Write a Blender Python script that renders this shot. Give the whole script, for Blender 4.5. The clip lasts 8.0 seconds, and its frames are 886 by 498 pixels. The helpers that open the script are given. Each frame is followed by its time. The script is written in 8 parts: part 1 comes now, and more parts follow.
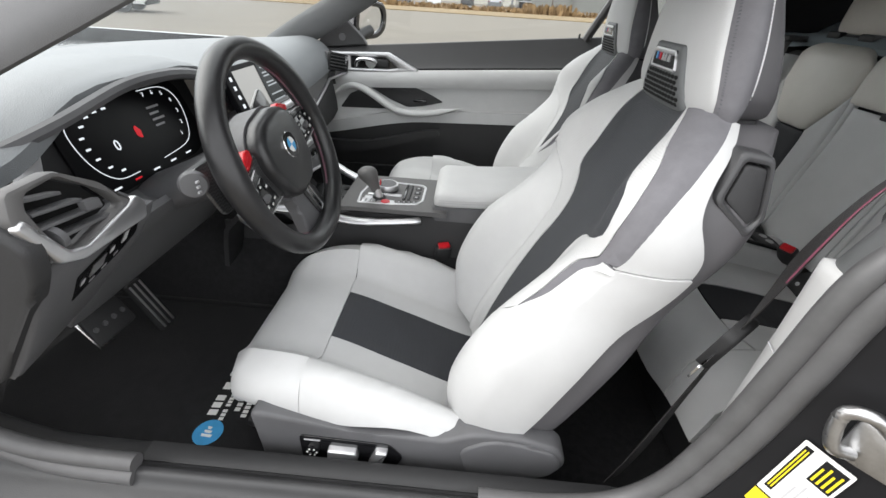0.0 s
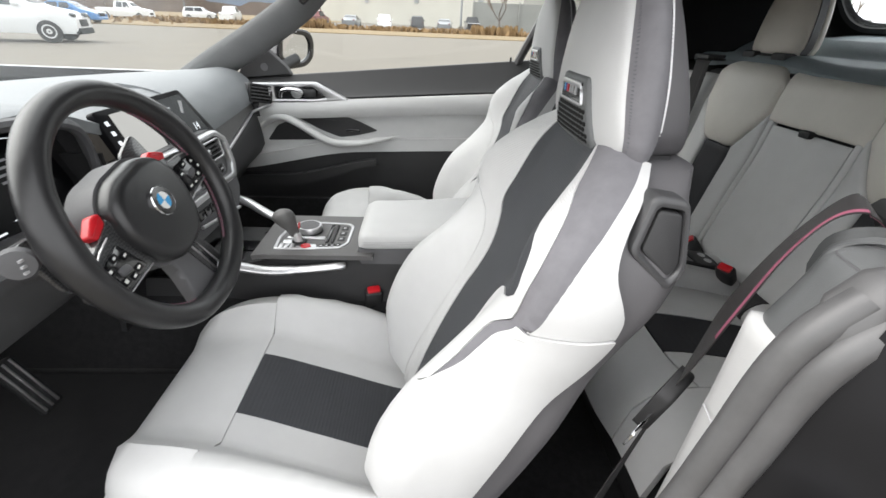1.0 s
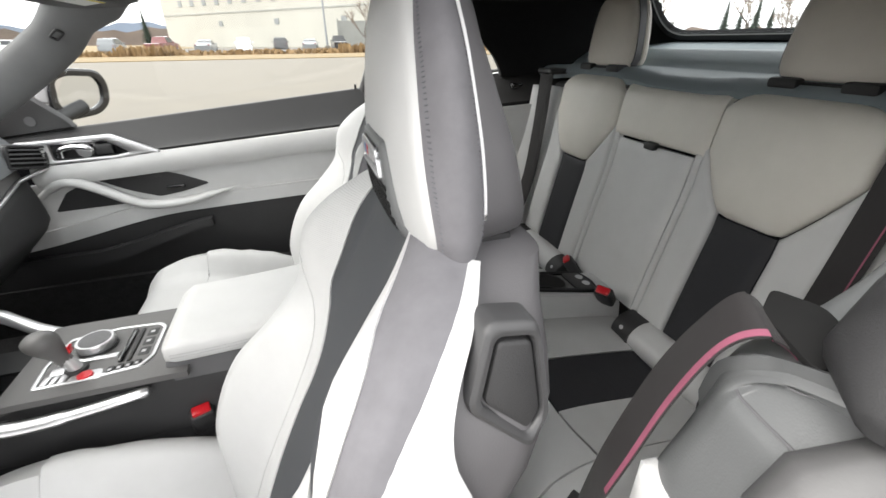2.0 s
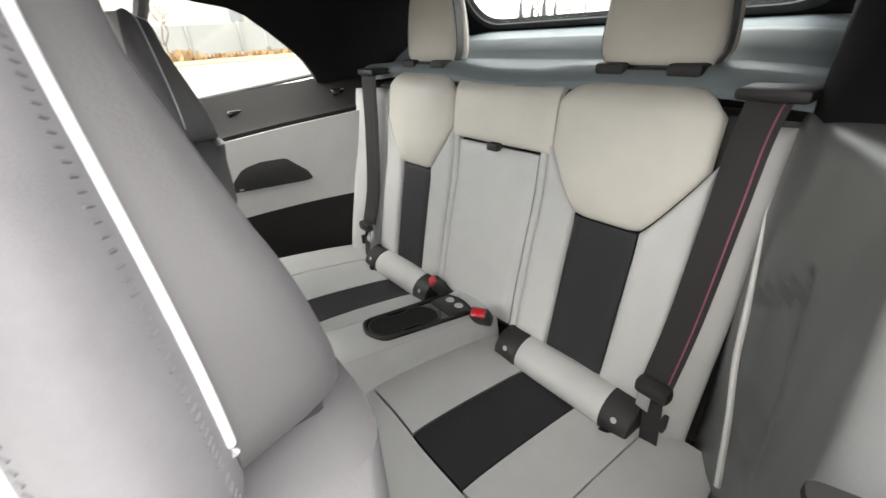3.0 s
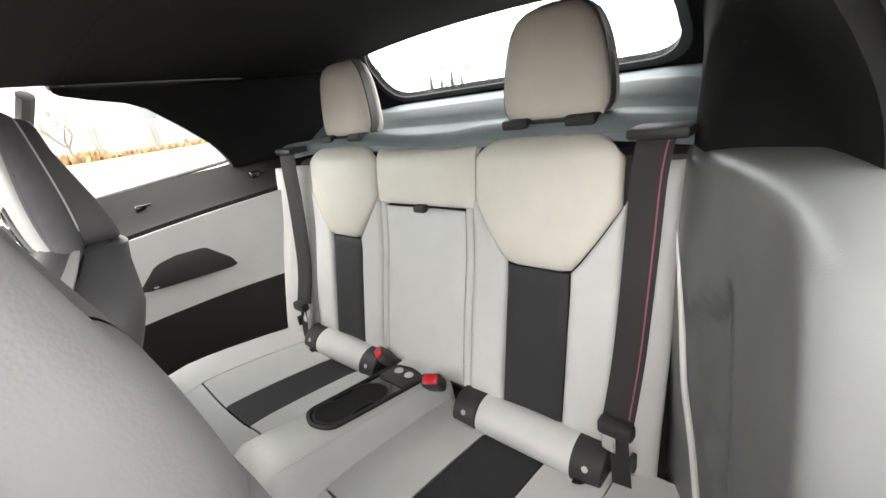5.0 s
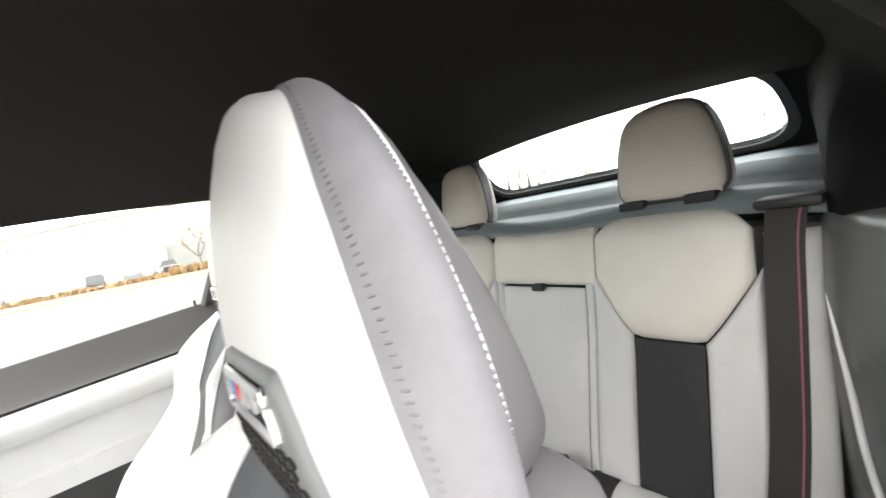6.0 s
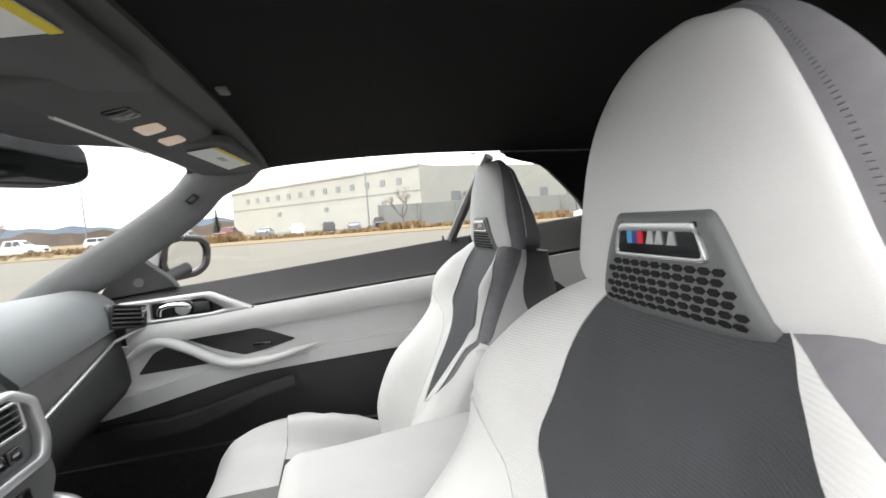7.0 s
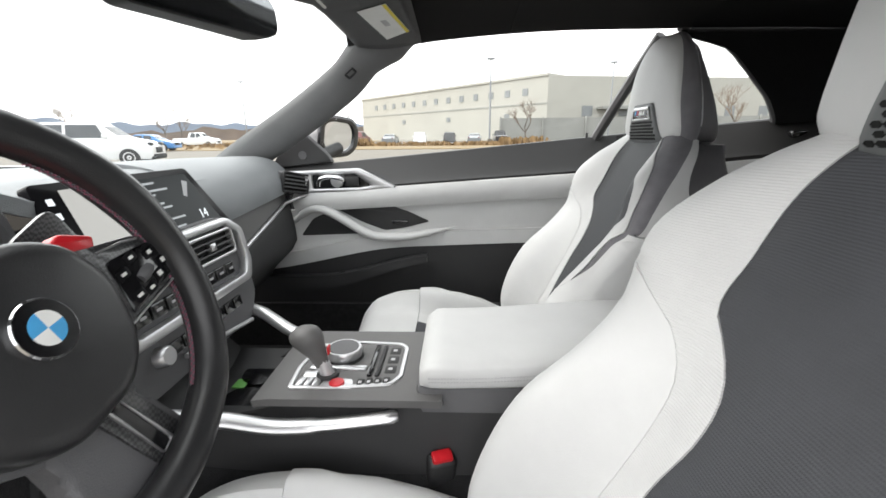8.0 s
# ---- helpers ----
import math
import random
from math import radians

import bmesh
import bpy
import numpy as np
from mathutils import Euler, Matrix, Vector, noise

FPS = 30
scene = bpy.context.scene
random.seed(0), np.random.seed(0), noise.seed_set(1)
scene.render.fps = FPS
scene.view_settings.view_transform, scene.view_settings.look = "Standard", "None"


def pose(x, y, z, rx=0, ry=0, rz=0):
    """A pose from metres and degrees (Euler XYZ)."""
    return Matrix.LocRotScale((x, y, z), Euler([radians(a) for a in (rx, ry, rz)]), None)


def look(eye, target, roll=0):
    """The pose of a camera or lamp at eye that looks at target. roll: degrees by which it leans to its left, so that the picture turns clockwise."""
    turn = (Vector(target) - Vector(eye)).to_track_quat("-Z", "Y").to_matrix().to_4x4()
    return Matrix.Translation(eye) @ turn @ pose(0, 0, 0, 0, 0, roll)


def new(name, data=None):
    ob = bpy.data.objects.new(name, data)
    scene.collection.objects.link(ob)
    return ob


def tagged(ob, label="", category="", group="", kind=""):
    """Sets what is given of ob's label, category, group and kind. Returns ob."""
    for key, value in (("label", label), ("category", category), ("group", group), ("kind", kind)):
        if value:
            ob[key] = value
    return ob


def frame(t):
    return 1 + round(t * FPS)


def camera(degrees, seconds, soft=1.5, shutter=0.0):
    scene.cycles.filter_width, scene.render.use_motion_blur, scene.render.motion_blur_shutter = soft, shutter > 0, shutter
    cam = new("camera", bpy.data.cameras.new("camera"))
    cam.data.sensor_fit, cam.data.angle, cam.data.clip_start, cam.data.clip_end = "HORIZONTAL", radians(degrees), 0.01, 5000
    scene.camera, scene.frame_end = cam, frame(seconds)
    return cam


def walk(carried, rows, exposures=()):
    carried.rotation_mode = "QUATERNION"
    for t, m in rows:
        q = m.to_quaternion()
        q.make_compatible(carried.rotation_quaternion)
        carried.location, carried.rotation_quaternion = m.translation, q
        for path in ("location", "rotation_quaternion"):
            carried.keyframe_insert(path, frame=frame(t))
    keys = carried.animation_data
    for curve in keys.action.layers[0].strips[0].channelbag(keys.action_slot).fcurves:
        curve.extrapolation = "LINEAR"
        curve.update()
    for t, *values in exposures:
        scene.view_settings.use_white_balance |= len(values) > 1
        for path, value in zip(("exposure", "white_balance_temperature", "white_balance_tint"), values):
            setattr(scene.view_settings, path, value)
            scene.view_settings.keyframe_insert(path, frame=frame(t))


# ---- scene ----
cam = camera(93.7, 8.0, shutter=0.15)
EXPOSURES = [(0, 1.22, 6500, 10), (1.0, 1.42, 6550, 10), (1.5, 1.45, 6600, 10), (3.0, 2.65, 6900, 10), (4.2, 3.05, 7000, 9), (5.5, 2.95, 6850, 10), (6.0, 2.7, 6800, 10), (6.5, 1.85, 6700, 10), (8, 1.5, 6600, 10)]
PATH = [
    (0, (0.033, -1.092, 1.129), (-0.029, 0.616, 0.09), 3.7),
    (0.5, (0.068, -1.064, 1.138), (0.056, 0.665, 0.133), 3.2),
    (1, (0.121, -0.988, 1.144), (0.217, 0.764, 0.184), 2.5),
    (1.5, (0.197, -0.907, 1.164), (0.482, 0.847, 0.247), 1.1),
    (1.7, (0.224, -0.864, 1.168), (0.615, 0.875, 0.26), 0.4),
    (3, (0.394, -0.637, 1.165), (1.481, 0.763, 0.239), -3.6),
    (3.5, (0.429, -0.612, 1.152), (1.731, 0.55, 0.175), -4.3),
    (4, (0.427, -0.611, 1.151), (1.743, 0.562, 0.207), -4.4),
    (4.2, (0.427, -0.615, 1.149), (1.738, 0.58, 0.224), -5.2),
    (5.5, (0.372, -0.638, 1.161), (1.788, 0.706, 0.727), -10.5),
    (6, (0.279, -0.631, 1.146), (1.522, 0.928, 0.985), -10.4),
    (6.5, (0.157, -0.64, 1.124), (1.037, 1.155, 1.07), -7.9),
    (7, (0.09, -0.652, 1.096), (0.571, 1.284, 0.945), -4.0),
    (7.5, (0.061, -0.651, 1.071), (0.22, 1.312, 0.722), -1.2),
    (8, (0.023, -0.65, 1.021), (-0.047, 1.28, 0.499), -0.5),
]
walk(cam, [(t, look(eye, target, roll)) for t, eye, target, roll in PATH], EXPOSURES)

# ---- light ----
world = bpy.data.worlds.new("overcast_sky")
scene.world = world
world.use_nodes = True
wn, wl = world.node_tree.nodes, world.node_tree.links
wn.clear()
sky = wn.new("ShaderNodeTexSky")
sky.sky_type = "NISHITA"
sky.sun_disc = False
sky.sun_elevation = radians(45)
sky.sun_rotation = radians(270)
sky.air_density, sky.dust_density = 1.0, 4.0
grey = wn.new("ShaderNodeHueSaturation")
grey.inputs["Saturation"].default_value = 0.16
bg = wn.new("ShaderNodeBackground")
bg.inputs["Strength"].default_value = 0.105
wo = wn.new("ShaderNodeOutputWorld")
wl.new(sky.outputs[0], grey.inputs["Color"])
cloud = wn.new("ShaderNodeMix")
cloud.data_type = "RGBA"
cloud.inputs[0].default_value = 0.65
cloud.inputs[7].default_value = (13.0, 13.2, 13.5, 1)
wl.new(grey.outputs[0], cloud.inputs[6])
wl.new(cloud.outputs[2], bg.inputs["Color"])
wl.new(bg.outputs[0], wo.inputs["Surface"])

sun_data = bpy.data.lights.new("sun", "SUN")
sun_data.energy, sun_data.angle, sun_data.color = 1.1, radians(70), (1.0, 0.97, 0.93)
sun = new("sun", sun_data)
sun.matrix_world = look((-8, 0.0, 8), (0, 0, 0))


# ---- materials ----
def material(name, base, rough=0.5, metal=0.0, var=0.12, scale=6.0, grain=0.0, grain_scale=600.0, sheen=0.0, coat=0.0, ribs=0.0, rib_scale=300.0, spec=0.5, second=None, kind="noise"):
    """A procedural surface: base colour varied by a broad noise, with a fine relief."""
    m = bpy.data.materials.new(name)
    m.use_nodes = True
    n, l = m.node_tree.nodes, m.node_tree.links
    b = n["Principled BSDF"]
    b.inputs["Roughness"].default_value = rough
    b.inputs["Metallic"].default_value = metal
    b.inputs["Specular IOR Level"].default_value = spec
    if sheen:
        b.inputs["Sheen Weight"].default_value = sheen
        b.inputs["Sheen Roughness"].default_value = 0.4
    if coat:
        b.inputs["Coat Weight"].default_value = coat
        b.inputs["Coat Roughness"].default_value = 0.08
    tc = n.new("ShaderNodeTexCoord")
    big = n.new("ShaderNodeTexNoise")
    big.inputs["Scale"].default_value = scale
    big.inputs["Detail"].default_value = 6
    big.inputs["Roughness"].default_value = 0.6
    l.new(tc.outputs["Object"], big.inputs["Vector"])
    ramp = n.new("ShaderNodeValToRGB")
    ramp.color_ramp.elements[0].position, ramp.color_ramp.elements[1].position = 0.3, 0.7
    lo = second or tuple(c * (1 - var) for c in base)
    hi = base if second else tuple(min(1, c * (1 + var)) for c in base)
    ramp.color_ramp.elements[0].color, ramp.color_ramp.elements[1].color = (*lo, 1), (*hi, 1)
    l.new(big.outputs["Fac"], ramp.inputs["Fac"])
    l.new(ramp.outputs["Color"], b.inputs["Base Color"])
    rr = n.new("ShaderNodeMapRange")
    rr.inputs["To Min"].default_value, rr.inputs["To Max"].default_value = max(0.02, rough - 0.08), min(1, rough + 0.08)
    l.new(big.outputs["Fac"], rr.inputs["Value"])
    l.new(rr.outputs[0], b.inputs["Roughness"])
    height = None
    if grain:
        if kind == "leather":
            g = n.new("ShaderNodeTexVoronoi")
            g.inputs["Scale"].default_value = grain_scale
            out = g.outputs["Distance"]
        else:
            g = n.new("ShaderNodeTexNoise")
            g.inputs["Scale"].default_value = grain_scale
            g.inputs["Detail"].default_value = 3
            out = g.outputs["Fac"]
        l.new(tc.outputs["Object"], g.inputs["Vector"])
        bump = n.new("ShaderNodeBump")
        bump.inputs["Strength"].default_value = grain
        bump.inputs["Distance"].default_value = 0.002
        l.new(out, bump.inputs["Height"])
        height = bump
    if ribs:
        w = n.new("ShaderNodeTexWave")
        w.bands_direction = "Z"
        w.inputs["Scale"].default_value = rib_scale
        w.inputs["Distortion"].default_value = 0.15
        l.new(tc.outputs["Object"], w.inputs["Vector"])
        b2 = n.new("ShaderNodeBump")
        b2.inputs["Strength"].default_value = ribs
        b2.inputs["Distance"].default_value = 0.001
        l.new(w.outputs["Fac"], b2.inputs["Height"])
        if height:
            l.new(height.outputs[0], b2.inputs["Normal"])
        height = b2
    if height:
        l.new(height.outputs[0], b.inputs["Normal"])
    return m


def glass_material(name, tint=(1, 1, 1), gloss=1.0):
    m = bpy.data.materials.new(name)
    m.use_nodes = True
    n, l = m.node_tree.nodes, m.node_tree.links
    n.remove(n["Principled BSDF"])
    t = n.new("ShaderNodeBsdfTransparent")
    t.inputs["Color"].default_value = (*tint, 1)
    g = n.new("ShaderNodeBsdfGlossy")
    g.inputs["Roughness"].default_value = 0.02
    lw = n.new("ShaderNodeLayerWeight")
    pw = n.new("ShaderNodeMath")
    pw.operation = "POWER"
    pw.inputs[1].default_value = 4.0
    l.new(lw.outputs["Facing"], pw.inputs[0])
    f = n.new("ShaderNodeMapRange")
    f.inputs["To Min"].default_value, f.inputs["To Max"].default_value = 0.02, 0.55 * gloss
    l.new(pw.outputs[0], f.inputs["Value"])
    mix = n.new("ShaderNodeMixShader")
    l.new(f.outputs[0], mix.inputs[0])
    l.new(t.outputs[0], mix.inputs[1])
    l.new(g.outputs[0], mix.inputs[2])
    l.new(mix.outputs[0], n["Material Output"].inputs["Surface"])
    return m


def glow_material(name, colour, strength):
    m = bpy.data.materials.new(name)
    m.use_nodes = True
    b = m.node_tree.nodes["Principled BSDF"]
    b.inputs["Base Color"].default_value = (*[c * 0.3 for c in colour], 1)
    b.inputs["Emission Color"].default_value = (*colour, 1)
    b.inputs["Emission Strength"].default_value = strength
    b.inputs["Specular IOR Level"].default_value = 0.12
    b.inputs["Roughness"].default_value = 0.25
    return m


def weave_material(name, dark, light):
    """Lacquered woven cloth: a fine slanting check under a clear coat."""
    m = bpy.data.materials.new(name)
    m.use_nodes = True
    n, l = m.node_tree.nodes, m.node_tree.links
    b = n["Principled BSDF"]
    b.inputs["Roughness"].default_value = 0.35
    b.inputs["Coat Weight"].default_value = 0.6
    b.inputs["Coat Roughness"].default_value = 0.06
    tc = n.new("ShaderNodeTexCoord")
    turned = n.new("ShaderNodeMapping")
    turned.inputs["Rotation"].default_value = (0.7, 0.2, 0.5)
    check = n.new("ShaderNodeTexChecker")
    check.inputs["Scale"].default_value = 330
    check.inputs["Color1"].default_value, check.inputs["Color2"].default_value = (*dark, 1), (*light, 1)
    l.new(tc.outputs["Object"], turned.inputs["Vector"])
    l.new(turned.outputs[0], check.inputs["Vector"])
    l.new(check.outputs["Color"], b.inputs["Base Color"])
    bump = n.new("ShaderNodeBump")
    bump.inputs["Strength"].default_value = 0.15
    bump.inputs["Distance"].default_value = 0.0005
    l.new(check.outputs["Fac"], bump.inputs["Height"])
    l.new(bump.outputs[0], b.inputs["Normal"])
    return m


M_WHITE = material("light_grey_leather", (0.535, 0.537, 0.535), 0.46, var=0.035, scale=14, grain=0.12, grain_scale=800, kind="leather")
# rear headrest leather, the warm cast of the light put into its colour
M_CREAMLIT = material("cream_lit_leather", (0.70, 0.655, 0.59), 0.46, var=0.04, scale=14, grain=0.12, grain_scale=800, kind="leather")
M_WHITE_RIB = material("perforated_light_leather", (0.53, 0.53, 0.527), 0.52, var=0.035, scale=14, grain=0.1, grain_scale=900, kind="leather", ribs=0.36, rib_scale=120)
M_DARK = material("perforated_charcoal_leather", (0.036, 0.038, 0.043), 0.64, var=0.12, scale=20, grain=0.15, grain_scale=900, kind="leather", ribs=0.35, rib_scale=120)
# upper bench pads: warm bounced light is mixed into the leather's colour
M_WARMLIT = material("warm_lit_leather", (0.64, 0.615, 0.56), 0.46, var=0.035, scale=14, grain=0.12, grain_scale=800, kind="leather")
M_STRIP = material("black_perforated_leather", (0.017, 0.0175, 0.021), 0.66, var=0.12, scale=20, grain=0.15, grain_scale=900, kind="leather", ribs=0.25, rib_scale=120)
M_GRILLE = material("grey_grille_plastic", (0.115, 0.12, 0.122), 0.5, var=0.08, scale=20, grain=0.1, grain_scale=900)
M_SUEDE = material("grey_suede", (0.150, 0.147, 0.158), 0.85, var=0.10, scale=40, grain=0.25, grain_scale=1500, sheen=0.06)
M_SHELL = material("charcoal_shell_leather", (0.104, 0.101, 0.106), 0.55, var=0.08, scale=12, grain=0.07, grain_scale=700, kind="leather")
M_TRIMGREY = material("grey_trim_leather", (0.112, 0.116, 0.118), 0.36, var=0.08, scale=8, grain=0.06, grain_scale=700, kind="leather")
M_BLACK = material("black_soft_plastic", (0.021, 0.021, 0.022), 0.55, var=0.15, scale=10, grain=0.15, grain_scale=900)
M_CHARCOAL = material("charcoal_soft_plastic", (0.098, 0.098, 0.102), 0.5, var=0.1, scale=10, grain=0.2, grain_scale=800, kind="leather")
M_DASH = material("dash_grained_grey", (0.180, 0.190, 0.198), 0.5, var=0.08, scale=9, grain=0.3, grain_scale=700, kind="leather")
M_PILLAR = material("grey_pillar_fabric", (0.16, 0.161, 0.163), 0.8, var=0.08, scale=12, grain=0.25, grain_scale=900)
M_GLOSS = material("gloss_black", (0.008, 0.008, 0.009), 0.12, var=0.1, scale=12, coat=0.6)
M_CARPET = material("black_carpet", (0.019, 0.019, 0.020), 0.95, var=0.3, scale=60, grain=0.9, grain_scale=500, sheen=0.15, spec=0.2)
M_MAT = material("black_floor_mat", (0.016, 0.016, 0.017), 0.9, var=0.25, scale=40, grain=0.8, grain_scale=420, sheen=0.1, spec=0.25)
M_LINER = material("black_headliner", (0.010, 0.010, 0.0105), 0.95, var=0.15, scale=25, grain=0.4, grain_scale=900, spec=0.15)
M_SILVER = material("satin_silver", (0.62, 0.62, 0.63), 0.34, metal=0.9, var=0.02, scale=4, grain=0.015, grain_scale=900)
M_CHROME = material("bright_chrome", (0.8, 0.8, 0.81), 0.1, metal=1.0, var=0.04, scale=30)
M_STEEL = material("zinc_steel", (0.55, 0.55, 0.55), 0.3, metal=1.0, var=0.15, scale=60, grain=0.1, grain_scale=300)
M_WHEEL = material("black_smooth_leather", (0.020, 0.020, 0.021), 0.33, var=0.15, scale=30, grain=0.08, grain_scale=900, kind="leather")
M_CARBON = weave_material("carbon_weave", (0.010, 0.010, 0.011), (0.055, 0.056, 0.058))
M_QUARTER = material("black_padded_vinyl", (0.013, 0.0125, 0.0125), 0.75, var=0.12, scale=12, grain=0.2, grain_scale=800, kind="leather", spec=0.3)
M_DIMTXT = glow_material("display_grey", (0.40, 0.43, 0.45), 0.35)
M_RED = material("red_button", (0.55, 0.012, 0.02), 0.3, var=0.08, scale=50)
M_BELT = material("black_belt_webbing", (0.016, 0.014, 0.0145), 0.65, var=0.1, scale=80, grain=0.3, grain_scale=1500, sheen=0.06)
M_PINK = material("pink_belt_stripe", (0.26, 0.075, 0.12), 0.7, var=0.1, scale=80, grain=0.2, grain_scale=1500)
M_PAINT = material("black_car_paint", (0.012, 0.012, 0.014), 0.15, var=0.1, scale=8, coat=1.0)
M_SEAL = material("rubber_seal", (0.088, 0.087, 0.088), 0.45, var=0.12, scale=30, grain=0.05, grain_scale=600)
M_CAPDARK = material("dark_grained_door_vinyl", (0.025, 0.025, 0.026), 0.6, var=0.1, scale=10, grain=0.2, grain_scale=800, kind="leather")
M_CONSOLE = material("grey_console_plastic", (0.105, 0.103, 0.102), 0.5, var=0.08, scale=12, grain=0.15, grain_scale=900)
M_VISOR = material("grey_visor_fabric", (0.085, 0.085, 0.088), 0.85, var=0.1, scale=18, grain=0.3, grain_scale=900)
M_POST = material("black_body_satin", (0.008, 0.008, 0.009), 0.5, var=0.2, scale=14, spec=0.25)
M_DISPLAY = material("black_display_glass", (0.006, 0.006, 0.007), 0.32, var=0.1, scale=12, spec=0.12)
M_SILL = material("dark_sill_plastic", (0.034, 0.034, 0.035), 0.45, var=0.12, scale=12, grain=0.15, grain_scale=700, kind="leather")
M_SHELF = material("blue_grey_shelf_vinyl", (0.20, 0.235, 0.25), 0.5, var=0.06, scale=10, grain=0.2, grain_scale=700, kind="leather")
M_GUIDE = material("dark_guide_plastic", (0.052, 0.052, 0.054), 0.42, var=0.08, scale=14, grain=0.06, grain_scale=900)
M_PIPE = material("white_piping", (0.75, 0.75, 0.76), 0.5, var=0.03, scale=40)
M_THREAD = material("grey_thread", (0.35, 0.35, 0.36), 0.8, var=0.1, scale=90)
M_STITCHGREY = material("dark_grey_thread", (0.12, 0.12, 0.13), 0.8, var=0.1, scale=90)
M_GREEN = material("green_print", (0.10, 0.30, 0.06), 0.5, var=0.15, scale=60)
M_LABEL = material("white_label", (0.78, 0.78, 0.76), 0.5, var=0.04, scale=30)
M_YELLOW = material("yellow_label", (0.75, 0.6, 0.02), 0.5, var=0.05, scale=30)
M_INK = material("black_print", (0.010, 0.010, 0.010), 0.7, var=0.1, scale=60, spec=0.2)
M_BLUE = material("blue_print", (0.05, 0.32, 0.62), 0.5, var=0.08, scale=60)
M_VIOLET = material("violet_print", (0.035, 0.02, 0.16), 0.5, var=0.08, scale=60)
M_GREYPRINT = material("light_grey_print", (0.45, 0.45, 0.46), 0.6, var=0.1, scale=60)
M_GLASS = glass_material("window_glass", (0.97, 0.985, 0.98), 0.6)
M_REARGLASS = glass_material("rear_window_glass", (0.90, 0.92, 0.92), 0.6)
M_MIRROR = material("mirror_silver", (0.85, 0.86, 0.87), 0.03, metal=1.0, var=0.01, scale=5)
M_DIMMIRROR = material("dimmed_mirror", (0.22, 0.23, 0.24), 0.04, metal=1.0, var=0.01, scale=5)
M_SCREEN = glow_material("display_dark", (0.035, 0.042, 0.045), 0.08)
M_SCREENTXT = glow_material("display_white", (0.75, 0.8, 0.85), 0.5)
M_SCREENRED = glow_material("display_red", (0.6, 0.02, 0.03), 0.35)
M_SCREENMAP = glow_material("display_map", (0.40, 0.40, 0.385), 0.42)
M_LAMP = glow_material("map_lamp", (0.9, 0.72, 0.58), 0.12)


# ---- builders ----
def thing(name, at, label="", category="", group="", kind=""):
    ob = new(name)
    ob.location = at
    ob.empty_display_size = 0.05
    return tagged(ob, label, category, group, kind)


def part(name, bm, mat, parent=None, label="", sharp=38):
    me = bpy.data.meshes.new(name)
    bmesh.ops.recalc_face_normals(bm, faces=bm.faces)
    bm.to_mesh(me)
    bm.free()
    me.materials.append(mat)
    for p in me.polygons:
        p.use_smooth = True
    me.set_sharp_from_angle(angle=radians(sharp))
    ob = new(name, me)
    if parent is not None:
        ob.parent = parent
        if parent.data is None:
            ob.matrix_parent_inverse = Matrix.Translation(-parent.location)
    if label:
        ob["label"] = label
    return ob


def val(f, v):
    return f(v) if callable(f) else f


def ease(n, k=0.75):
    """n + 1 steps from 0 to 1, closer together at both ends."""
    return [(1 - k) * i / n + k * (0.5 - 0.5 * math.cos(math.pi * i / n)) for i in range(n + 1)]


def patch(S, u0, u1, v0, v1, nu=14, nv=14, puff=0.0, edge=0.02, tuck=0.0, thick=0.012, flip=1, bm=None):
    """A padded panel on the surface S(u, v): raised by puff inside, its rim sunk by tuck, with a back and side walls."""
    bm = bm or bmesh.new()
    tu, tv = ease(nu), ease(nv)
    P, N = [], []
    e = 1e-3
    for b in tv:
        v = v0 + (v1 - v0) * b
        ua, ub = val(u0, v), val(u1, v)
        rp, rn = [], []
        for a in tu:
            u = ua + (ub - ua) * a
            p = Vector(S(u, v))
            du = Vector(S(u + e, v)) - Vector(S(u - e, v))
            dv = Vector(S(u, v + e)) - Vector(S(u, v - e))
            nn = du.cross(dv)
            rp.append(p)
            rn.append(nn.normalized() * flip if nn.length > 1e-12 else Vector((0, 0, 1)))
        P.append(rp)
        N.append(rn)
    lenu = [sum((r[i + 1] - r[i]).length for i in range(nu)) for r in P]
    lenv = [sum((P[j + 1][i] - P[j][i]).length for j in range(nv)) for i in range(nu + 1)]
    top, low = [], []
    for j in range(nv + 1):
        rt, rl = [], []
        for i in range(nu + 1):
            d = min(tu[i] * lenu[j], (1 - tu[i]) * lenu[j], tv[j] * lenv[i], (1 - tv[j]) * lenv[i])
            k = min(1.0, d / edge)
            k = math.sqrt(max(0.0, 1 - (1 - k) ** 2))
            rt.append(bm.verts.new(P[j][i] + N[j][i] * (-tuck + (puff + tuck) * k)))
            rl.append(bm.verts.new(P[j][i] - N[j][i] * (tuck + thick)))
        top.append(rt)
        low.append(rl)
    for j in range(nv):
        for i in range(nu):
            bm.faces.new((top[j][i], top[j][i + 1], top[j + 1][i + 1], top[j + 1][i]))
            bm.faces.new((low[j][i], low[j + 1][i], low[j + 1][i + 1], low[j][i + 1]))
    rim = [(0, i) for i in range(nu)] + [(j, nu) for j in range(nv)] + [(nv, i) for i in range(nu, 0, -1)] + [(j, 0) for j in range(nv, 0, -1)]
    for a, (j, i) in enumerate(rim):
        j2, i2 = rim[(a + 1) % len(rim)]
        bm.faces.new((top[j][i], low[j][i], low[j2][i2], top[j2][i2]))
    return bm


